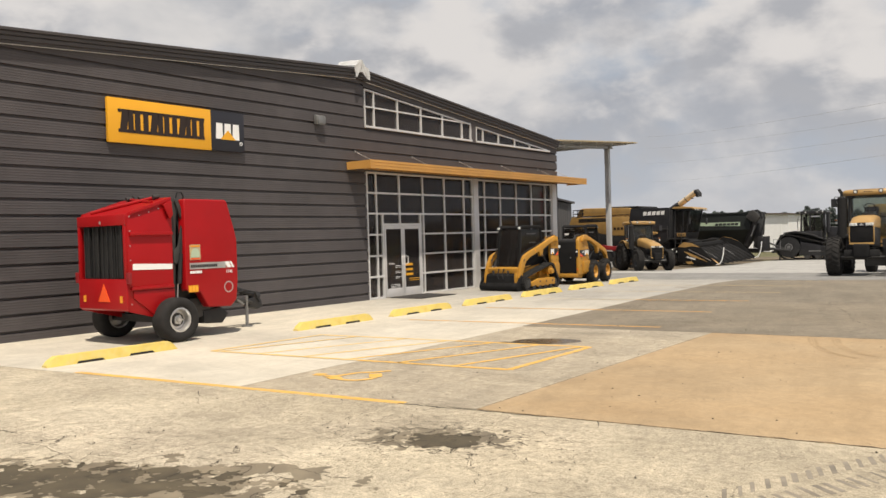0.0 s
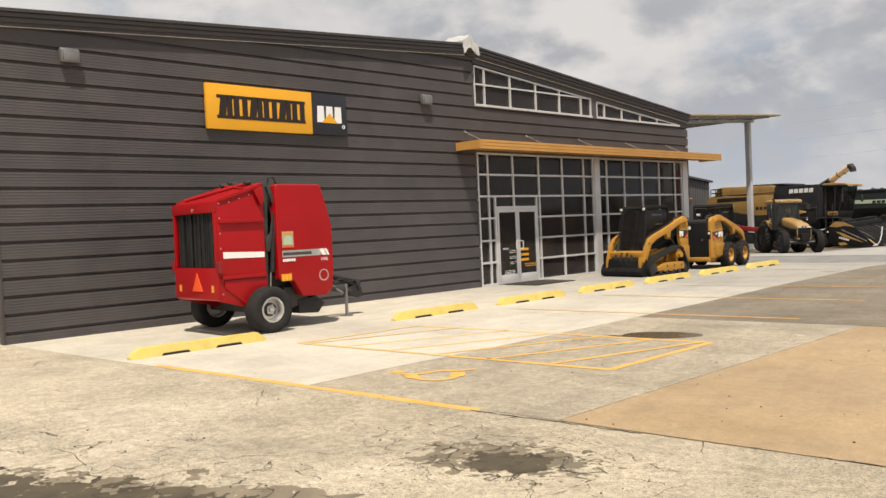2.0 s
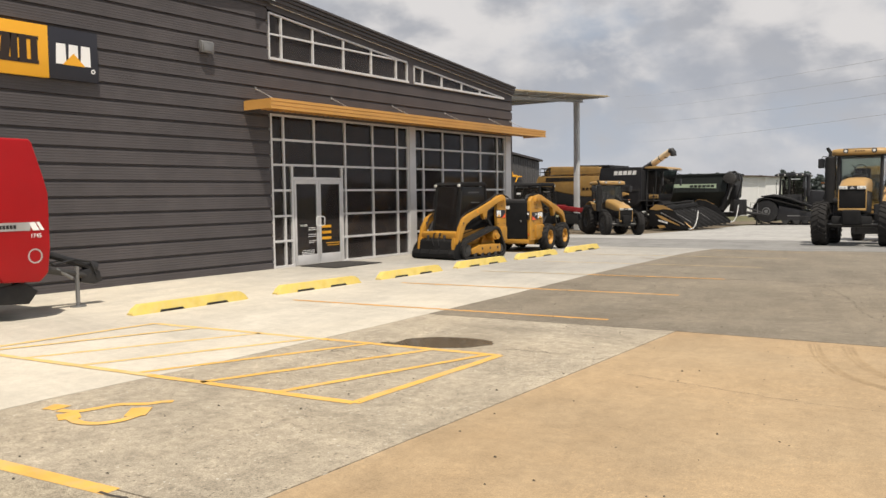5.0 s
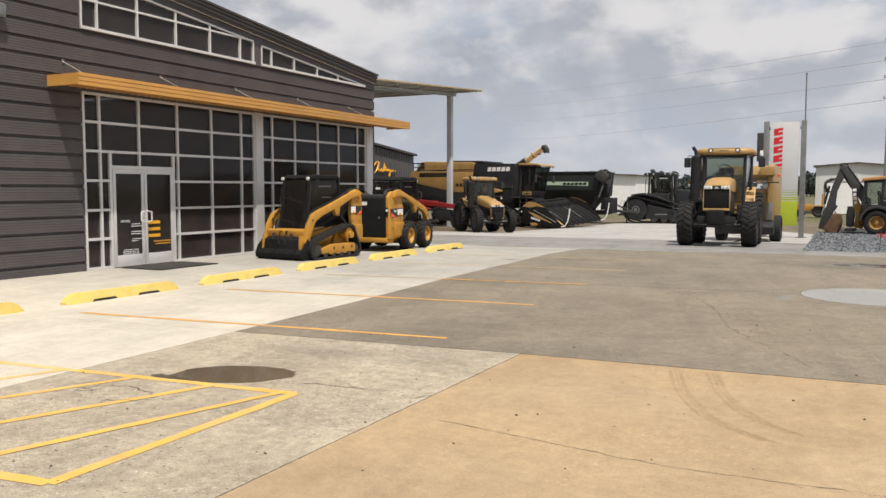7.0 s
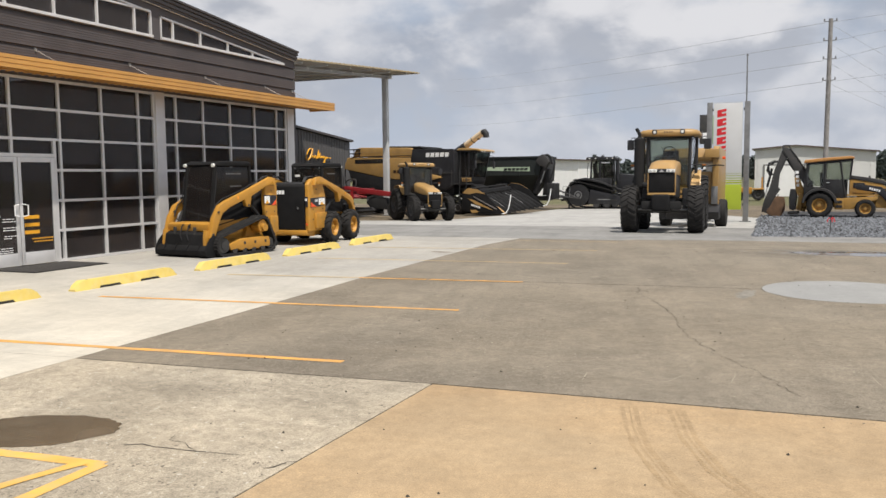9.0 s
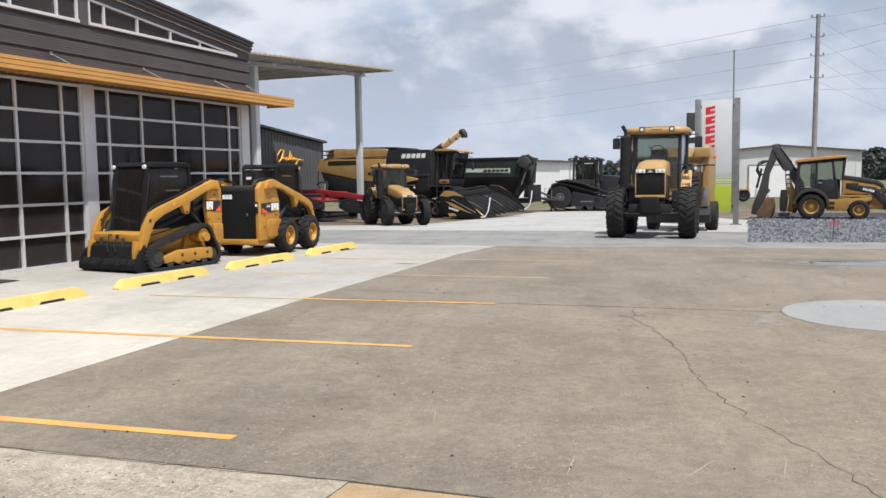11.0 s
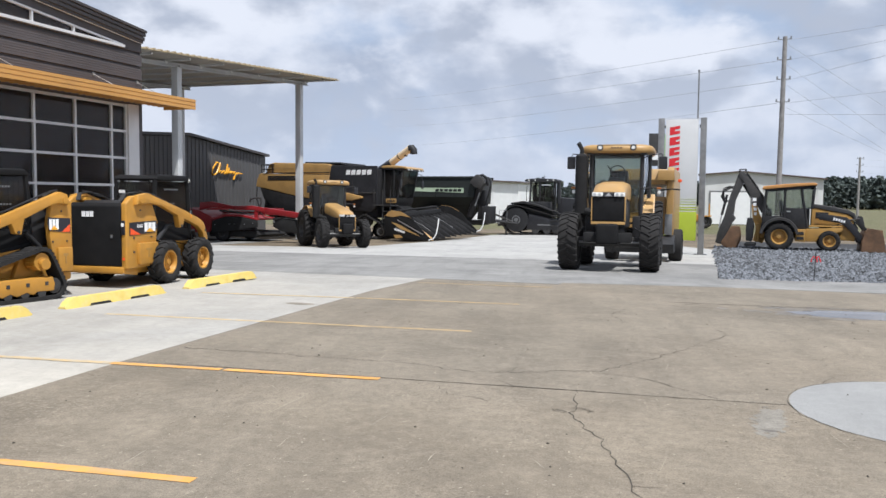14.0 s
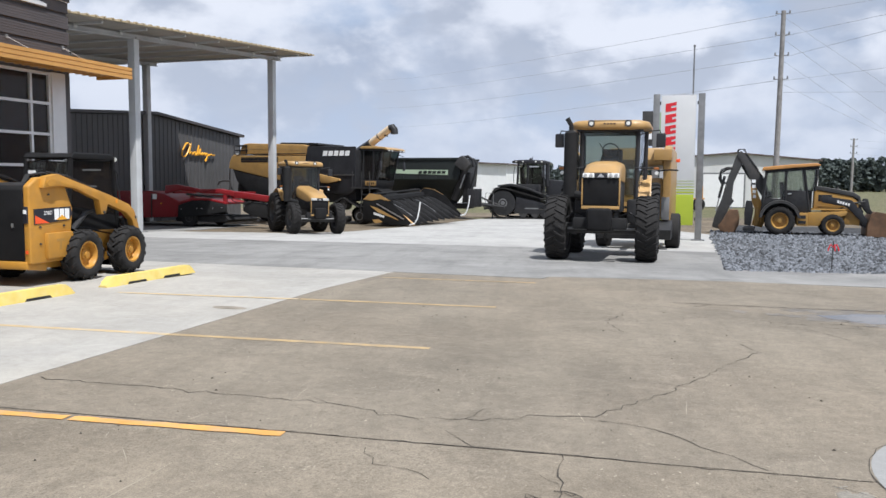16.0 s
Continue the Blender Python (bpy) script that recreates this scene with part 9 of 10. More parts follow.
def backhoe():
    root = thing("backhoe_loader", on_ground(15.62, 37.8, -3), "dusty yellow and black backhoe loader on grey gravel", "backhoe loader")
    side = lambda s, a, b: (min(s * a, s * b), max(s * a, s * b))
    for s in (-1, 1):
        wheel(root, 0, s * 0.98, 0.64, 0.46, 0.35, "worn_yellow", 18, 0.04)
        wheel(root, 2.13, s * 0.95, 0.48, 0.34, 0.26, "worn_yellow", 16, 0.03)
        bm = bmesh.new()
        rings = []
        for i in range(11):
            a = radians(8 + 164 * i / 10)
            rings.append([(q * math.cos(a), s * y, 0.66 + q * math.sin(a) * 1.02) for q, y in ((0.74, 0.62), (0.74, 1.22), (0.85, 1.22), (0.88, 0.62))])
        loft(bm, rings)
        part("fender", bm, "frame", root, "dark grey mudguard")
        # steps, tank and lower side panels
        part("step_box", prismb([(0.70, 0.44), (1.14, 0.42), (1.14, 1.00), (0.70, 1.00)], *side(s, 0.55, 0.97), "y", 0.02), "worn_yellow", root)
        for k in range(2):
            part("step_slot", boxb(0.76, *side(s, 0.966, 0.985)[:1], 0.52 + k * 0.23, 1.06, side(s, 0.966, 0.985)[1], 0.66 + k * 0.23), "black", root, "dark step opening")
        part("side_tank", prismb([(1.145, 0.44), (1.60, 0.44), (1.66, 0.60), (2.66, 0.92), (2.70, 1.10), (1.145, 1.02)], *side(s, 0.5, 0.90), "y", 0.03), "worn_yellow", root)
        part("side_rail", prismb([(1.25, 1.12), (2.66, 1.12), (2.66, 1.19), (1.30, 1.19)], *side(s, 0.46, 0.84), "y", 0.015), "worn_yellow", root)
        part("front_skirt", prismb([(2.55, 0.55), (3.2, 0.48), (3.24, 1.12), (2.72, 1.12)], *side(s, 0.42, 0.60), "y", 0.02), "worn_yellow", root)
        # cab posts and glass
        for (xa, za), (xb, zb), r in (((-0.74, 1.40), (-0.60, 2.86), 0.06), ((0.20, 1.35), (0.22, 2.92), 0.05), ((1.20, 1.06), (0.92, 2.96), 0.05), ((1.40, 1.95), (1.50, 3.02), 0.045), ((-0.66, 2.80), (1.50, 2.98), 0.05), ((0.20, 1.98), (1.06, 1.92), 0.035)):
            part("cab_post", B(rod, (xa, s * 0.74, za), (xb, s * 0.72, zb), r, 8), "black", root)
        part("rear_side_glass", prismb([(-0.72, 1.62), (0.17, 1.62), (0.19, 2.84), (-0.60, 2.78)], s * 0.725 - 0.004, s * 0.725 + 0.004, "y"), "cabglass", root)
        part("door_glass", prismb([(0.25, 1.96), (1.05, 1.90), (0.90, 2.90), (0.26, 2.86)], s * 0.727 - 0.004, s * 0.727 + 0.004, "y"), "cabglass", root)
        part("front_side_glass", prismb([(1.12, 1.90), (1.38, 1.96), (1.47, 2.94), (0.97, 2.90)], s * 0.725 - 0.004, s * 0.725 + 0.004, "y"), "cabglass", root)
        part("door_panel", prismb([(0.24, 1.30), (0.66, 1.20), (0.74, 1.02), (1.22, 1.02), (1.08, 1.93), (0.24, 1.99)], s * 0.735 - 0.02, s * 0.735 + 0.02, "y", 0.01), "black", root)
        part("door_handle", boxb(0.30, *side(s, 0.757, 0.775)[:1], 1.80, 0.46, side(s, 0.757, 0.775)[1], 1.84), "chrome", root)
        part("rear_panel", prismb([(-0.76, 1.18), (0.22, 1.40), (0.22, 1.60), (-0.74, 1.60)], s * 0.735 - 0.02, s * 0.735 + 0.02, "y", 0.01), "black", root)
        # loader arm with its upper kink and rams
        part("loader_arm", prismb([(1.62, 1.60), (1.72, 1.74), (2.34, 1.66), (2.86, 1.58), (3.16, 1.22), (3.52, 0.72), (3.60, 0.42), (3.38, 0.40), (3.28, 0.62), (2.86, 1.10), (2.60, 1.30), (1.70, 1.46)], *side(s, 0.60, 0.72), "y", 0.015), "satin", root, "black loader arm")
        for k in range(5):
            part("text_bar", prismb([(2.28 + k * 0.105, 1.46 - k * 0.030), (2.35 + k * 0.105, 1.44 - k * 0.030), (2.38 + k * 0.105, 1.55 - k * 0.030), (2.31 + k * 0.105, 1.57 - k * 0.030)], *side(s, 0.721, 0.727), "y"), "paper", root, "pale number bar")
        part("loader_ram", B(rod, (1.75, s * 0.55, 1.05), (2.55, s * 0.58, 1.22), 0.05, 8), "black", root)
        part("ram_rod", B(rod, (2.55, s * 0.58, 1.22), (2.95, s * 0.60, 1.30), 0.028, 8), "chrome", root)
        part("tilt_link", prismb([(3.26, 1.30), (3.40, 1.66), (3.52, 1.62), (3.62, 1.18), (3.78, 0.98), (3.70, 0.86), (3.50, 1.08), (3.38, 1.25)], *side(s, 0.40, 0.48), "y", 0.012), "black", root)
        part("tilt_ram", B(rod, (2.75, s * 0.50, 1.42), (3.42, s * 0.46, 1.52), 0.04, 8), "frame", root)
        lamp(root, 1.52, s * 0.55, 2.93, 0.06, 1, "work_light")
        lamp(root, -0.72, s * 0.55, 2.80, 0.06, -1, "work_light")
        part("mirror", boxb(1.42, s * 0.92 - 0.05, 2.50, 1.48, s * 0.92 + 0.05, 2.82, 0.015), "satin", root)
        part("mirror_arm", B(pipe, [(1.46, s * 0.72, 2.9), (1.46, s * 0.88, 2.88), (1.45, s * 0.92, 2.80)], 0.014, 6), "black", root)
        part("stabiliser", prismb([(-1.46, 0.42), (-1.20, 0.36), (-1.12, 1.05), (-1.18, 1.48), (-1.42, 1.50), (-1.48, 1.0)], s * 0.70 - 0.09, s * 0.70 + 0.09, "y", 0.03), "black", root)
        part("stabiliser_foot", boxb(-1.52, s * 0.74 - 0.18, 0.16, -1.02, s * 0.74 + 0.18, 0.30, 0.03), "black", root)
    part("chassis", prismb([(-1.0, 0.55), (3.1, 0.5), (3.1, 0.9), (-1.0, 1.15)], -0.42, 0.42, "y", 0.03), "worn_yellow", root)
    part("front_axle", boxb(2.0, -0.8, 0.36, 2.26, 0.8, 0.58, 0.03), "frame", root)
    part("rear_axle", boxb(-0.15, -0.8, 0.50, 0.15, 0.8, 0.80, 0.03), "frame", root)
    part("bonnet", prismb([(1.36, 1.19), (1.38, 2.02), (2.90, 1.72), (3.14, 1.52), (3.16, 1.13)], -0.47, 0.47, "y", 0.05, 3), "worn_yellow", root)
    part("bonnet_top", prismb([(1.36, 2.03), (1.40, 2.20), (2.30, 2.06), (2.95, 1.92), (3.20, 1.76), (3.28, 1.44), (3.17, 1.44), (3.10, 1.62), (2.90, 1.73)], -0.50, 0.50, "y", 0.04, 3), "frame", root, "dark grey bonnet top")
    part("bonnet_vent", boxb(1.55, -0.482, 1.52, 2.10, -0.471, 1.80, 0.01), "black", root)
    part("grille", boxb(3.161, -0.40, 0.95, 3.22, 0.40, 1.42, 0.02), "black", root)
    part("front_guard", prismb([(3.10, 0.50), (3.30, 0.50), (3.36, 1.10), (3.24, 1.30), (3.10, 1.1)], -0.44, 0.44, "y", 0.03), "black", root, "black front guard")
    part("cab_roof", prismb([(-0.80, 2.86), (-0.74, 3.00), (0.20, 3.10), (1.42, 3.17), (1.60, 3.10), (1.56, 3.04), (0.90, 3.00), (-0.60, 2.86)], -0.84, 0.84, "y", 0.035, 3), "canopy_orange", root, "faded orange cab roof")
    part("roof_lining", prismb([(-0.70, 2.82), (1.50, 2.99), (1.50, 3.03), (-0.70, 2.86)], -0.72, 0.72, "y"), "black", root)
    part("windscreen", prismb([(1.40, 2.10), (1.408, 2.10), (1.508, 2.98), (1.50, 2.98)], -0.68, 0.68, "y"), "cabglass", root)
    part("rear_glass", prismb([(-0.72, 1.75), (-0.712, 1.75), (-0.612, 2.80), (-0.62, 2.80)], -0.68, 0.68, "y"), "smokeglass", root)
    part("seat", prismb([(0.05, 1.20), (0.55, 1.20), (0.55, 1.62), (0.22, 1.64), (0.12, 2.34), (-0.06, 2.34)], -0.26, 0.26, "y", 0.05), "black", root)
    part("steering_column", B(rod, (1.05, 0, 1.3), (0.82, 0, 2.02), 0.06, 8), "black", root)
    part("steering_wheel", B(pipe, [(0.80 + 0.10 * math.sin(a * math.pi / 8), 0.20 * math.cos(a * math.pi / 8), 2.04 + 0.10 * math.sin(a * math.pi / 8)) for a in range(17)], 0.018, 6), "black", root)
    part("cab_floor", boxb(-0.75, -0.70, 1.05, 1.2, 0.70, 1.14), "black", root)
    part("cab_lower", prismb([(-0.85, 0.85), (-0.76, 1.42), (1.24, 1.42), (1.30, 0.85)], -0.66, 0.66, "y", 0.03), "black", root)
    part("cab_console", boxb(0.95, -0.35, 1.15, 1.30, 0.35, 2.02, 0.04), "black", root)
    part("rear_console", boxb(-0.66, -0.5, 1.15, -0.35, 0.5, 1.95, 0.04), "black", root)
    part("exhaust_pipe", B(rod, (2.3, -0.3, 1.9), (2.3, -0.3, 2.15), 0.05, 8), "frame", root)
    # front bucket with a curled back
    part("front_bucket", prismb([(3.44, 0.04), (3.46, 0.50), (3.58, 0.92), (3.76, 1.10), (4.30, 1.02), (4.30, 0.98), (3.84, 1.02), (3.68, 0.88), (3.56, 0.50), (3.56, 0.14), (4.45, 0.05), (4.45, 0.02)], -1.15, 1.15, "y", 0.004), "rust", root, "worn rusty front bucket")
    for s in (-1, 1):
        part("bucket_cheek", prismb([(3.46, 0.04), (3.48, 0.50), (3.60, 0.92), (3.78, 1.09), (4.28, 1.00), (4.45, 0.05)], s * 1.15 - 0.015, s * 1.15 + 0.015, "y"), "rust", root)
    # digging arm
    part("swing_frame", boxb(-1.05, -0.50, 0.35, -0.86, 0.50, 1.25, 0.04), "worn_yellow", root)
    part("swing_post", prismb([(-1.16, 0.40), (-0.72, 0.28), (-0.56, 0.70), (-0.70, 1.30), (-0.90, 1.72), (-1.02, 2.12), (-1.26, 2.14), (-1.20, 1.50), (-1.02, 1.0)], -0.24, 0.24, "y", 0.03), "worn_yellow", root)
    part("boom", prismb([(-1.90, 3.56), (-1.84, 3.70), (-1.68, 3.74), (-1.58, 3.62), (-1.08, 2.92), (-0.64, 2.30), (-0.44, 1.92), (-0.62, 1.66), (-0.80, 1.74), (-0.97, 2.00), (-1.24, 2.34), (-1.42, 2.74), (-1.66, 3.22)], -0.20, 0.20, "y", 0.025), "frame", root, "dark grey boom")
    part("boom_ridge", prismb([(-1.60, 3.60), (-1.10, 2.90), (-0.70, 2.36), (-0.62, 2.42), (-1.04, 3.0), (-1.36, 3.44), (-1.52, 3.66)], -0.08, 0.08, "y", 0.015), "black", root)
    for z, w in ((2.30, 0.17), (2.06, 0.15), (1.84, 0.14), (1.62, 0.12)):
        part("text_bar", boxb(-1.22 + (2.3 - z) * 0.12, -0.252, z, -1.22 + (2.3 - z) * 0.12 + w, -0.246, z + 0.15), "paper", root, "pale lettering block")
    part("boom_mark_plate", prismb([(-1.26, 2.14), (-1.02, 2.12), (-1.0, 2.48), (-1.24, 2.50)], -0.245, -0.20, "y"), "frame", root)
    part("dipper", prismb([(-1.90, 3.58), (-1.72, 3.60), (-1.60, 3.26), (-1.80, 2.80), (-2.00, 2.30), (-2.06, 1.60), (-1.96, 1.46), (-2.14, 1.20), (-2.56, 0.18), (-2.88, 0.26), (-2.80, 0.72), (-2.50, 1.55), (-2.24, 2.60), (-2.06, 3.10)], -0.16, 0.16, "y", 0.02), "frame", root, "dark grey dipper arm")
    for a, b, r, mt in (((-1.30, 0.06, 2.50), (-1.66, 0.06, 3.10), 0.06, "black"), ((-1.66, 0.06, 3.10), (-1.84, 0.06, 3.42), 0.03, "chrome"), ((-2.40, 0, 2.60), (-2.62, 0, 1.60), 0.06, "black"), ((-2.62, 0, 1.60), (-2.74, 0, 0.98), 0.03, "chrome")):
        part("arm_ram", B(rod, a, b, r, 10), mt, root)
    for k in range(5):
        y = 0.07 * (k - 2)
        part("hose_loop", B(pipe, [(-2.02, y, 2.95), (-2.28, y, 3.02 - 0.03 * k), (-2.56, y, 2.90 - 0.04 * k), (-2.66 + 0.03 * k, y, 2.50), (-2.50, y, 2.18 + 0.04 * k), (-2.26, y, 2.30)], 0.018, 6), "black", root)
    part("hose_clamp", boxb(-2.30, -0.18, 2.92, -2.02, 0.18, 3.02, 0.015), "frame", root)
    for k in range(3):
        part("boom_hose", B(pipe, [(-1.90, 0.08 * (k - 1), 3.66), (-1.86 + 0.04 * k, 0.08 * (k - 1), 3.82), (-1.66 + 0.05 * k, 0.08 * (k - 1), 3.84), (-1.50, 0.08 * (k - 1), 3.66), (-0.95, 0.08 * (k - 1), 2.90)], 0.016, 6), "black", root)
    part("rear_bucket", prismb([(-2.62, 0.30), (-2.40, 0.62), (-2.22, 0.98), (-2.12, 1.10), (-1.78, 1.08), (-1.70, 0.72), (-1.72, 0.40), (-1.86, 0.06), (-2.18, 0.00), (-2.50, 0.08)], -0.38, 0.38, "y", 0.04, 3), "rust", root, "worn rusty digging bucket")
    for k in range(4):
        part("bucket_tooth", prismb([(-2.12 + 0.0 * k, 1.08), (-2.04, 1.10), (-2.06, 1.22)], -0.34 + k * 0.19, -0.26 + k * 0.19, "y"), "steel", root)


backhoe()

# ---- signs, poles and far things ----


def banner():
    y = 30.5
    root = thing("banner_stand", Matrix.Translation((0, y, gz(y))), "tall white and lime banner between two grey steel posts", "sign")
    for x in (10.61, 12.26):
        part("post", boxb(x - 0.12, -0.10, 0, x + 0.12, 0.10, 5.55, 0.01), "steel", root)
        part("base_plate", boxb(x - 0.25, -0.22, 0, x + 0.25, 0.22, 0.04), "steel", root)
        for z in (0.75, 5.15):
            part("clamp", boxb(x - 0.16 if x > 11 else x + 0.121, -0.05, z, x - 0.121 if x > 11 else x + 0.16, 0.05, z + 0.12), "black", root)
    part("panel", boxb(10.78, -0.02, 2.05, 12.06, 0.02, 5.5, 0.004), "bannercloth", root, "white banner cloth")
    part("lime_band", boxb(10.78, -0.02, 0.57, 12.06, 0.02, 1.748, 0.004), "lime", root, "lime green band")
    part("stripe_field", boxb(10.78, -0.02, 1.75, 12.06, 0.02, 2.048), "bannercloth", root)
    for z, h in ((1.79, 0.07), (1.90, 0.05), (2.02, 0.03), (2.14, 0.02), (2.25, 0.012)):
        part("stripe", boxb(10.78, -0.026, z, 12.06, -0.021, z + h), "lime", root)
    # red upright wordmark blocks
    for k in range(5):
        z = 3.16 + k * 0.425
        notch = 0.05 if k % 2 else 0.0
        part("logo_block", prismb([(10.94, z), (11.34, z + 0.07), (11.34, z + 0.19), (11.14 + notch, z + 0.155), (11.14 + notch, z + 0.235), (11.34, z + 0.27), (11.34, z + 0.39), (10.94, z + 0.32)], -0.03, -0.021, "y"), "bannerred", root, "red block of a wordmark")
    part("cross_wire", B(rod, (10.61, 0, 5.53), (12.26, 0, 5.53), 0.012, 6), "wire", root)
    y = 36.0
    root = thing("small_banner", Matrix.Translation((0, y, gz(y))), "dark narrow banner on a thin post", "sign")
    part("post", boxb(10.60, -0.05, 0, 10.70, 0.05, 5.5), "steel", root)
    part("panel", boxb(9.62, -0.02, 3.9, 10.25, 0.02, 5.45, 0.004), "frame", root)
    part("side_panel", boxb(10.27, -0.02, 3.9, 10.58, 0.02, 5.40, 0.004), "palegreen", root)
    part("logo_block", boxb(9.78, -0.03, 4.2, 10.05, -0.021, 4.5), "paper", root)


banner()


def utility_pole(name_label, x, y, h, r, arms):
    root = thing("utility_pole", Matrix.Translation((x, y, gz(y))), name_label, "utility pole", "utility poles")
    bm = bmesh.new()
    rod(bm, (0, 0, 0), (0.12 * h / 13, 0, h), r, 12, r * 0.72)
    part("pole", bm, "wood", root)
    for i, dz in enumerate(arms):
        for s in (-1, 1):
            bm = bmesh.new()
            rod(bm, (0.1, 0, h - dz), (0.1 + s * 0.38, 0, h - dz + 0.05), 0.03, 6)
            rod(bm, (0.1 + s * 0.38, 0, h - dz + 0.02), (0.1 + s * 0.38, 0, h - dz + 0.22), 0.06, 8, 0.04)
            part("insulator", bm, "steel", root)
    return root


utility_pole("grey weathered wooden utility pole with insulators", 16.35, 53.5, 13.0, 0.19, (0.20, 1.5, 2.75, 4.2))
utility_pole("far wooden utility pole with short arms", 30.0, 120.0, 8.4, 0.18, (0.2, 1.1, 2.0))


def wires():
    top = 53.5
    ends = []
    for k, z in enumerate((11.99, 10.71, 9.42, 7.98)):
        ends.append(((16.1, top, z), (-91.7, 246.5, (33.5, 29.7, 24.7, 18.5)[k]), 0.8))
        ends.append(((16.6, top, z), (34.0, 22.0, (8.8, 9.3, 9.9, 6.6)[k]), 0.05))
    ends.append(((16.62, top, 7.26), (34.0, 22.0, 3.9), 0.05))
    for z, zr in ((11.78, 5.4), (10.45, 3.2), (9.16, 2.1), (7.75, 2.9)):
        ends.append(((16.6, top, z), (30.0, 68.0, zr), 0.12))
    for k in range(3):
        ends.append(((30.3, 120.0, 7.3 - 0.9 * k), (90.0, 130.0, 7.4 - 0.9 * k), 1.0))
    for a, b, sag in ends:
        a, b = Vector(a), Vector(b)
        bm = bmesh.new()
        pts = []
        for i in range(15):
            f = i / 14
            p = a.lerp(b, f)
            p.z -= sag * 4 * f * (1 - f)
            pts.append(p)
        pipe(bm, pts, 0.009 + 0.00003 * (b - a).length, 5)
        tagged(new("power_line", mesh_of("power_line", bm, "wire", 60)), "thin grey overhead power line", "power line", "overhead power lines")


wires()
root = thing("flag_mast", Matrix.Translation((11.5, 45.5, gz(45.5))), "thin grey steel mast", "mast")
part("tube", B(rod, (0, 0, 0), (0, 0, 9.75), 0.06, 8, 0.04), "steel", root)
part("cap", B(rod, (0, 0, 9.74), (0, 0, 9.86), 0.06, 8), "steel", root)
root = thing("marker_stake", Matrix.Translation((15.28, 16.95, gz(16.95) - 0.02)), "thin survey stake with a red ribbon in the gravel", "stake")
part("rod", B(rod, (0, 0, 0), (0.02, 0, 0.66), 0.012, 6), "frame", root)
bm = bmesh.new()
for a in (-0.09, 0.03, 0.10):
    pipe(bm, [(0.02, 0, 0.52), (0.02 + a * 0.6, 0.01, 0.58), (0.02 + a, 0.0, 0.50), (0.02 + a * 1.1, 0, 0.44)], 0.014, 5)
part("ribbon", bm, "bannerred", root, "red plastic ribbon")


def far_shed(name, x0, x1, y, depth, zl, zp, xp, zr, wall, label, door=None):
    g = gz(y)
    root = thing(name, Matrix.Translation((0, y, g)), label, "building", "far sheds")
    part("wall", prismb([(x0, 0), (x1, 0), (x1, zr), (xp, zp), (x0, zl)], 0, depth, "y"), wall, root)
    bm = bmesh.new()
    x = x0 + 0.3
    while x < x1 - 0.2:
        zt = zl + (zp - zl) * (x - x0) / (xp - x0) if x < xp else zp + (zr - zp) * (x - xp) / (x1 - xp)
        box(bm, x, -0.04, 0.05, x + 0.08, -0.001, zt - 0.05)
        x += 1.8
    part("wall_ribbing", bm, wall, root, smooth=None)
    part("roof", prismb([(x0 - 0.3, zl), (xp, zp), (x1 + 0.3, zr), (x1 + 0.3, zr + 0.12), (xp, zp + 0.12), (x0 - 0.3, zl + 0.12)], -0.35, depth + 0.3, "y"), "darkroof", root)
    if door:
        part("door", boxb(door[0], -0.09, 0.0, door[1], -0.045, door[2]), "paper", root, "pale roller door")
        part("door_frame", boxb(door[0] - 0.15, -0.07, 0.0, door[1] + 0.15, -0.042, door[2] + 0.15), "steel", root)


far_shed("white_shed", -20.0, -6.3, 75.0, 10, 4.05, 4.3, -13.0, 4.0, "paper", "low white metal shed with a dark roof edge")
far_shed("cream_shed", 10.6, 22.2, 85.0, 18, 5.0, 5.33, 14.6, 4.58, "farwall", "cream ribbed metal shed with a brown roof edge", (11.6, 15.44, 3.27))


def small_tractor():
    root = thing("utility_tractor", on_ground(11.45, 72.0, 180), "small yellow utility tractor with a roll bar", "tractor")
    for x, r in ((0.0, 0.55), (1.5, 0.38)):
        for s in (-1, 1):
            wheel(root, x, s * 0.65, r, 0.3, r * 0.55, "frame", 12, 0.03)
    part("bonnet", boxb(0.55, -0.35, 0.55, 1.9, 0.35, 1.2, 0.08), "yellow", root)
    part("seat", boxb(-0.3, -0.3, 0.7, 0.3, 0.3, 1.1, 0.05), "black", root)
    part("fender", boxb(-0.5, -0.85, 1.0, 0.5, 0.85, 1.1, 0.04), "yellow", root)
    bm = bmesh.new()
    pipe(bm, [(-0.3, -0.6, 1.0), (-0.3, -0.6, 2.1), (-0.3, 0.6, 2.1), (-0.3, 0.6, 1.0)], 0.05, 8)
    part("roll_bar", bm, "yellow", root)


small_tractor()


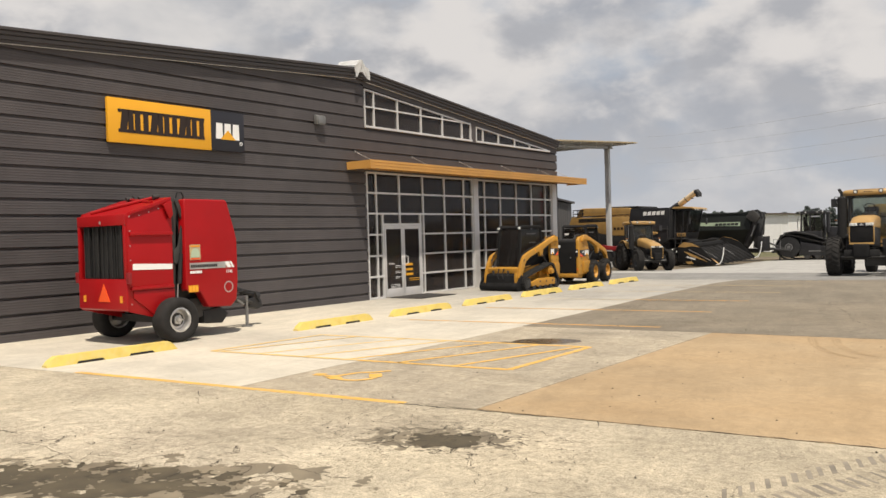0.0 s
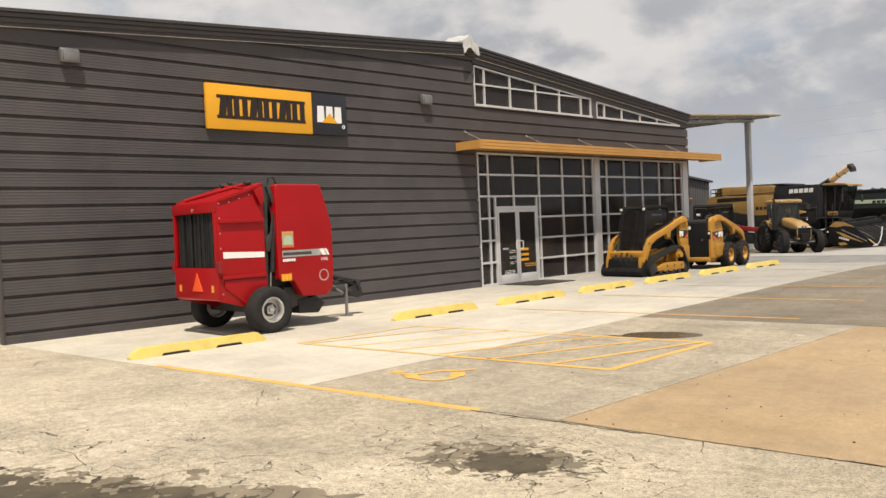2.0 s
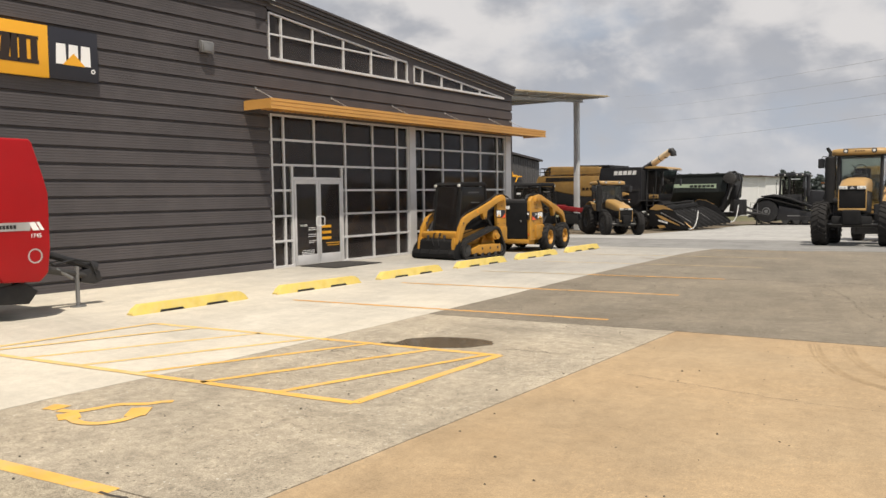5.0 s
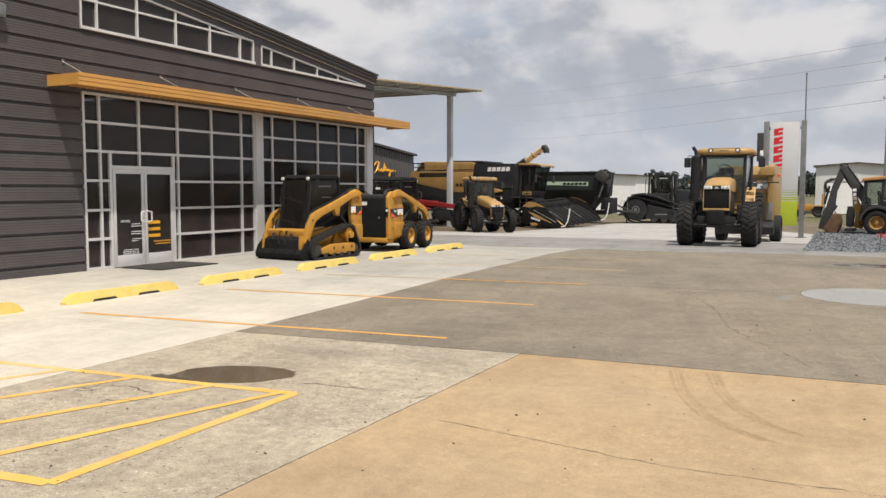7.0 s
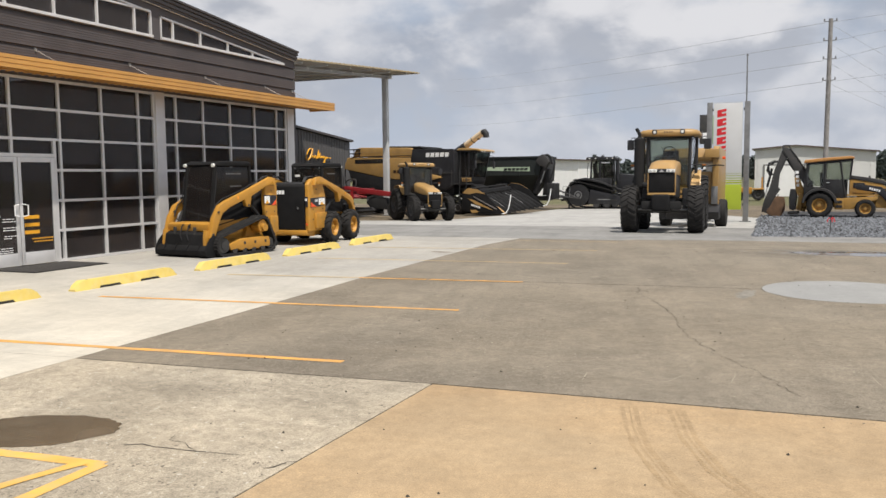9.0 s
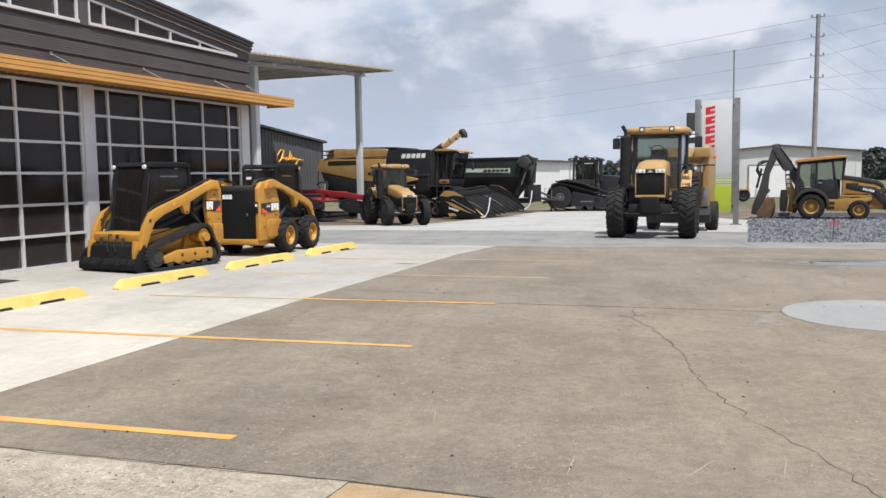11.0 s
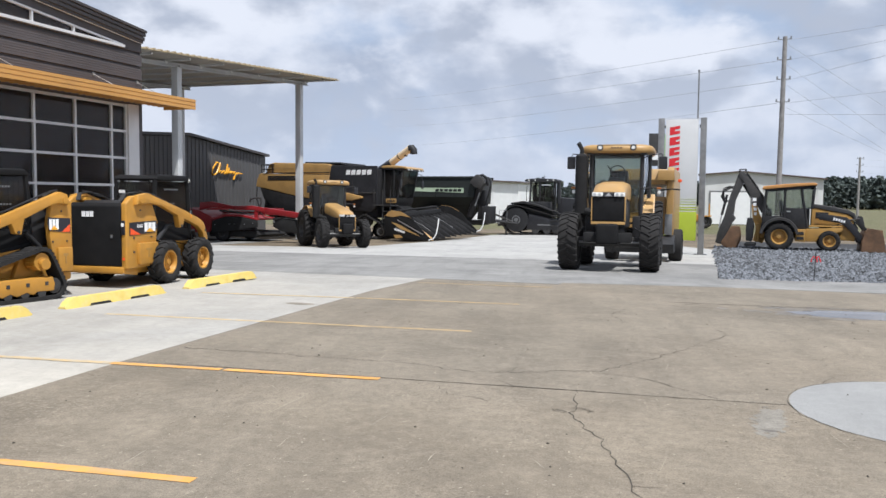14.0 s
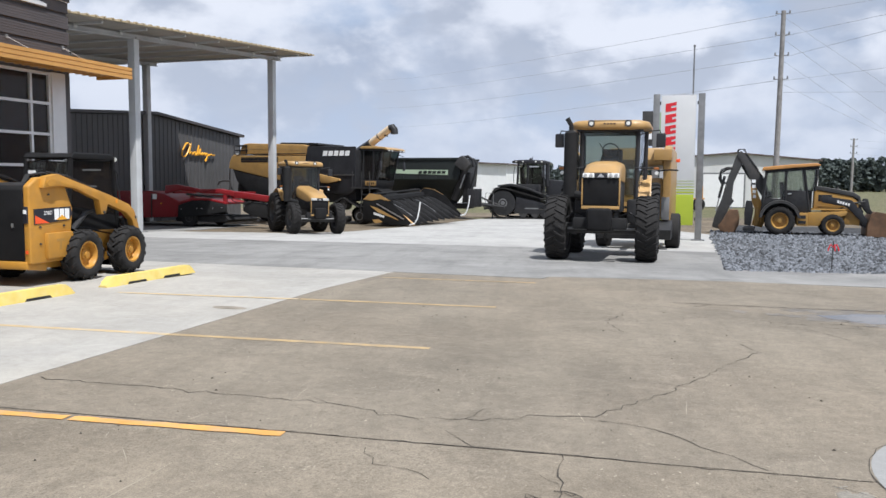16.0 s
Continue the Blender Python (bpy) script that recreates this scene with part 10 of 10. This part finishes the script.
def parked_car(x, y, turn, pickup, paint, label):
    root = thing("parked_car", on_ground(x, y, turn), label, "car", "far parked cars")
    L = 2.6 if pickup else 2.25
    part("body", prismb([(-L, 0.45), (L - 0.15, 0.40), (L, 0.65), (L - 0.1, 0.95), (0.95, 1.05), (-L, 1.02 if pickup else 0.98)], -0.9, 0.9, "y", 0.08, 3), paint, root)
    part("cabin", prismb([(-0.75 if pickup else -1.7, 1.0), (-0.65 if pickup else -1.1, 1.75 if pickup else 1.45), (0.45, 1.75 if pickup else 1.45), (1.05, 1.0)], -0.78, 0.78, "y", 0.06, 3), paint, root)
    for s in (-1, 1):
        part("side_window", prismb([(-0.62 if pickup else -1.35, 1.12), (-0.55 if pickup else -1.0, 1.66 if pickup else 1.38), (0.40, 1.66 if pickup else 1.38), (0.82, 1.12)], s * 0.785 - 0.006, s * 0.785 + 0.006, "y"), "black", root)
        for xx in (-L * 0.62, L * 0.62):
            wheel(root, xx, s * 0.80, 0.36, 0.22, 0.22, "chrome", 0, 0.0)
        lamp(root, L - 0.06, s * 0.65, 0.78, 0.10, 1)


parked_car(31.0, 86.0, 8, False, "white", "white saloon car parked far off by the trees")
parked_car(36.0, 84.0, 0, True, "steel", "silver pickup truck parked far off by the trees")
parked_car(42, 85.0, 0, False, "white", "white saloon car parked far off by the trees")


def woods(name, x0, x1, y0, y1, count, h0, h1, seed, label):
    """A far belt of trees: trunks and many small leaf clumps with an uneven top."""
    rnd = random.Random(seed)
    verts, faces, tv, tf = [], [], [], []
    for _ in range(count):
        x, y = rnd.uniform(x0, x1), rnd.uniform(y0, y1)
        h, w = rnd.uniform(h0, h1), rnd.uniform(1.6, 3.4)
        b = len(tv)
        for z, r in ((-1.0, 0.22), (h * 0.7, 0.10)):
            tv += [(x + r * math.cos(a), y + r * math.sin(a), z) for a in (0, 1.57, 3.14, 4.71)]
        tf += [(b + i, b + (i + 1) % 4, b + 4 + (i + 1) % 4, b + 4 + i) for i in range(4)]
        for _ in range(170):
            u = rnd.random()
            z = h * (0.08 + 0.88 * u)
            rr = w * math.sqrt(max(0.05, math.sin(math.pi * min(1, 0.18 + 0.80 * u)))) * rnd.uniform(0.2, 1.0)
            a = rnd.uniform(0, 6.28)
            c = (x + rr * math.cos(a), y + rr * math.sin(a), z - 0.8)
            s = rnd.uniform(0.35, 1.0)
            b = len(verts)
            for _ in range(6):
                d = Vector((rnd.gauss(0, 1), rnd.gauss(0, 1), rnd.gauss(0, 0.8))).normalized() * s * rnd.uniform(0.7, 1.2)
                verts.append((c[0] + d.x, c[1] + d.y, c[2] + d.z))
            faces += [(b, b + 1, b + 2), (b + 1, b + 3, b + 4), (b + 2, b + 4, b + 5), (b, b + 3, b + 5), (b, b + 4, b + 2), (b + 1, b + 5, b + 3)]
    root = tagged(new(name), label, "trees", "", "stuff")
    for nm, v, f, mt in (("crown", verts, faces, "foliage"), ("trunk", tv, tf, "bark")):
        me = bpy.data.meshes.new(nm)
        me.from_pydata(v, [], f)
        me.materials.append(M[mt])
        ob = new(nm, me)
        ob.parent = root
        ob["kind"] = "stuff"


woods("woodland", 41, 240, 262, 300, 420, 7.6, 10.2, 2, "far dark green belt of mixed trees")
woods("woodland", -140, 45, 330, 370, 150, 7.5, 11.0, 3, "far dark green belt of mixed trees")
woods("woodland", -330, -140, 300, 380, 120, 8.0, 12.0, 5, "far dark green belt of mixed trees")
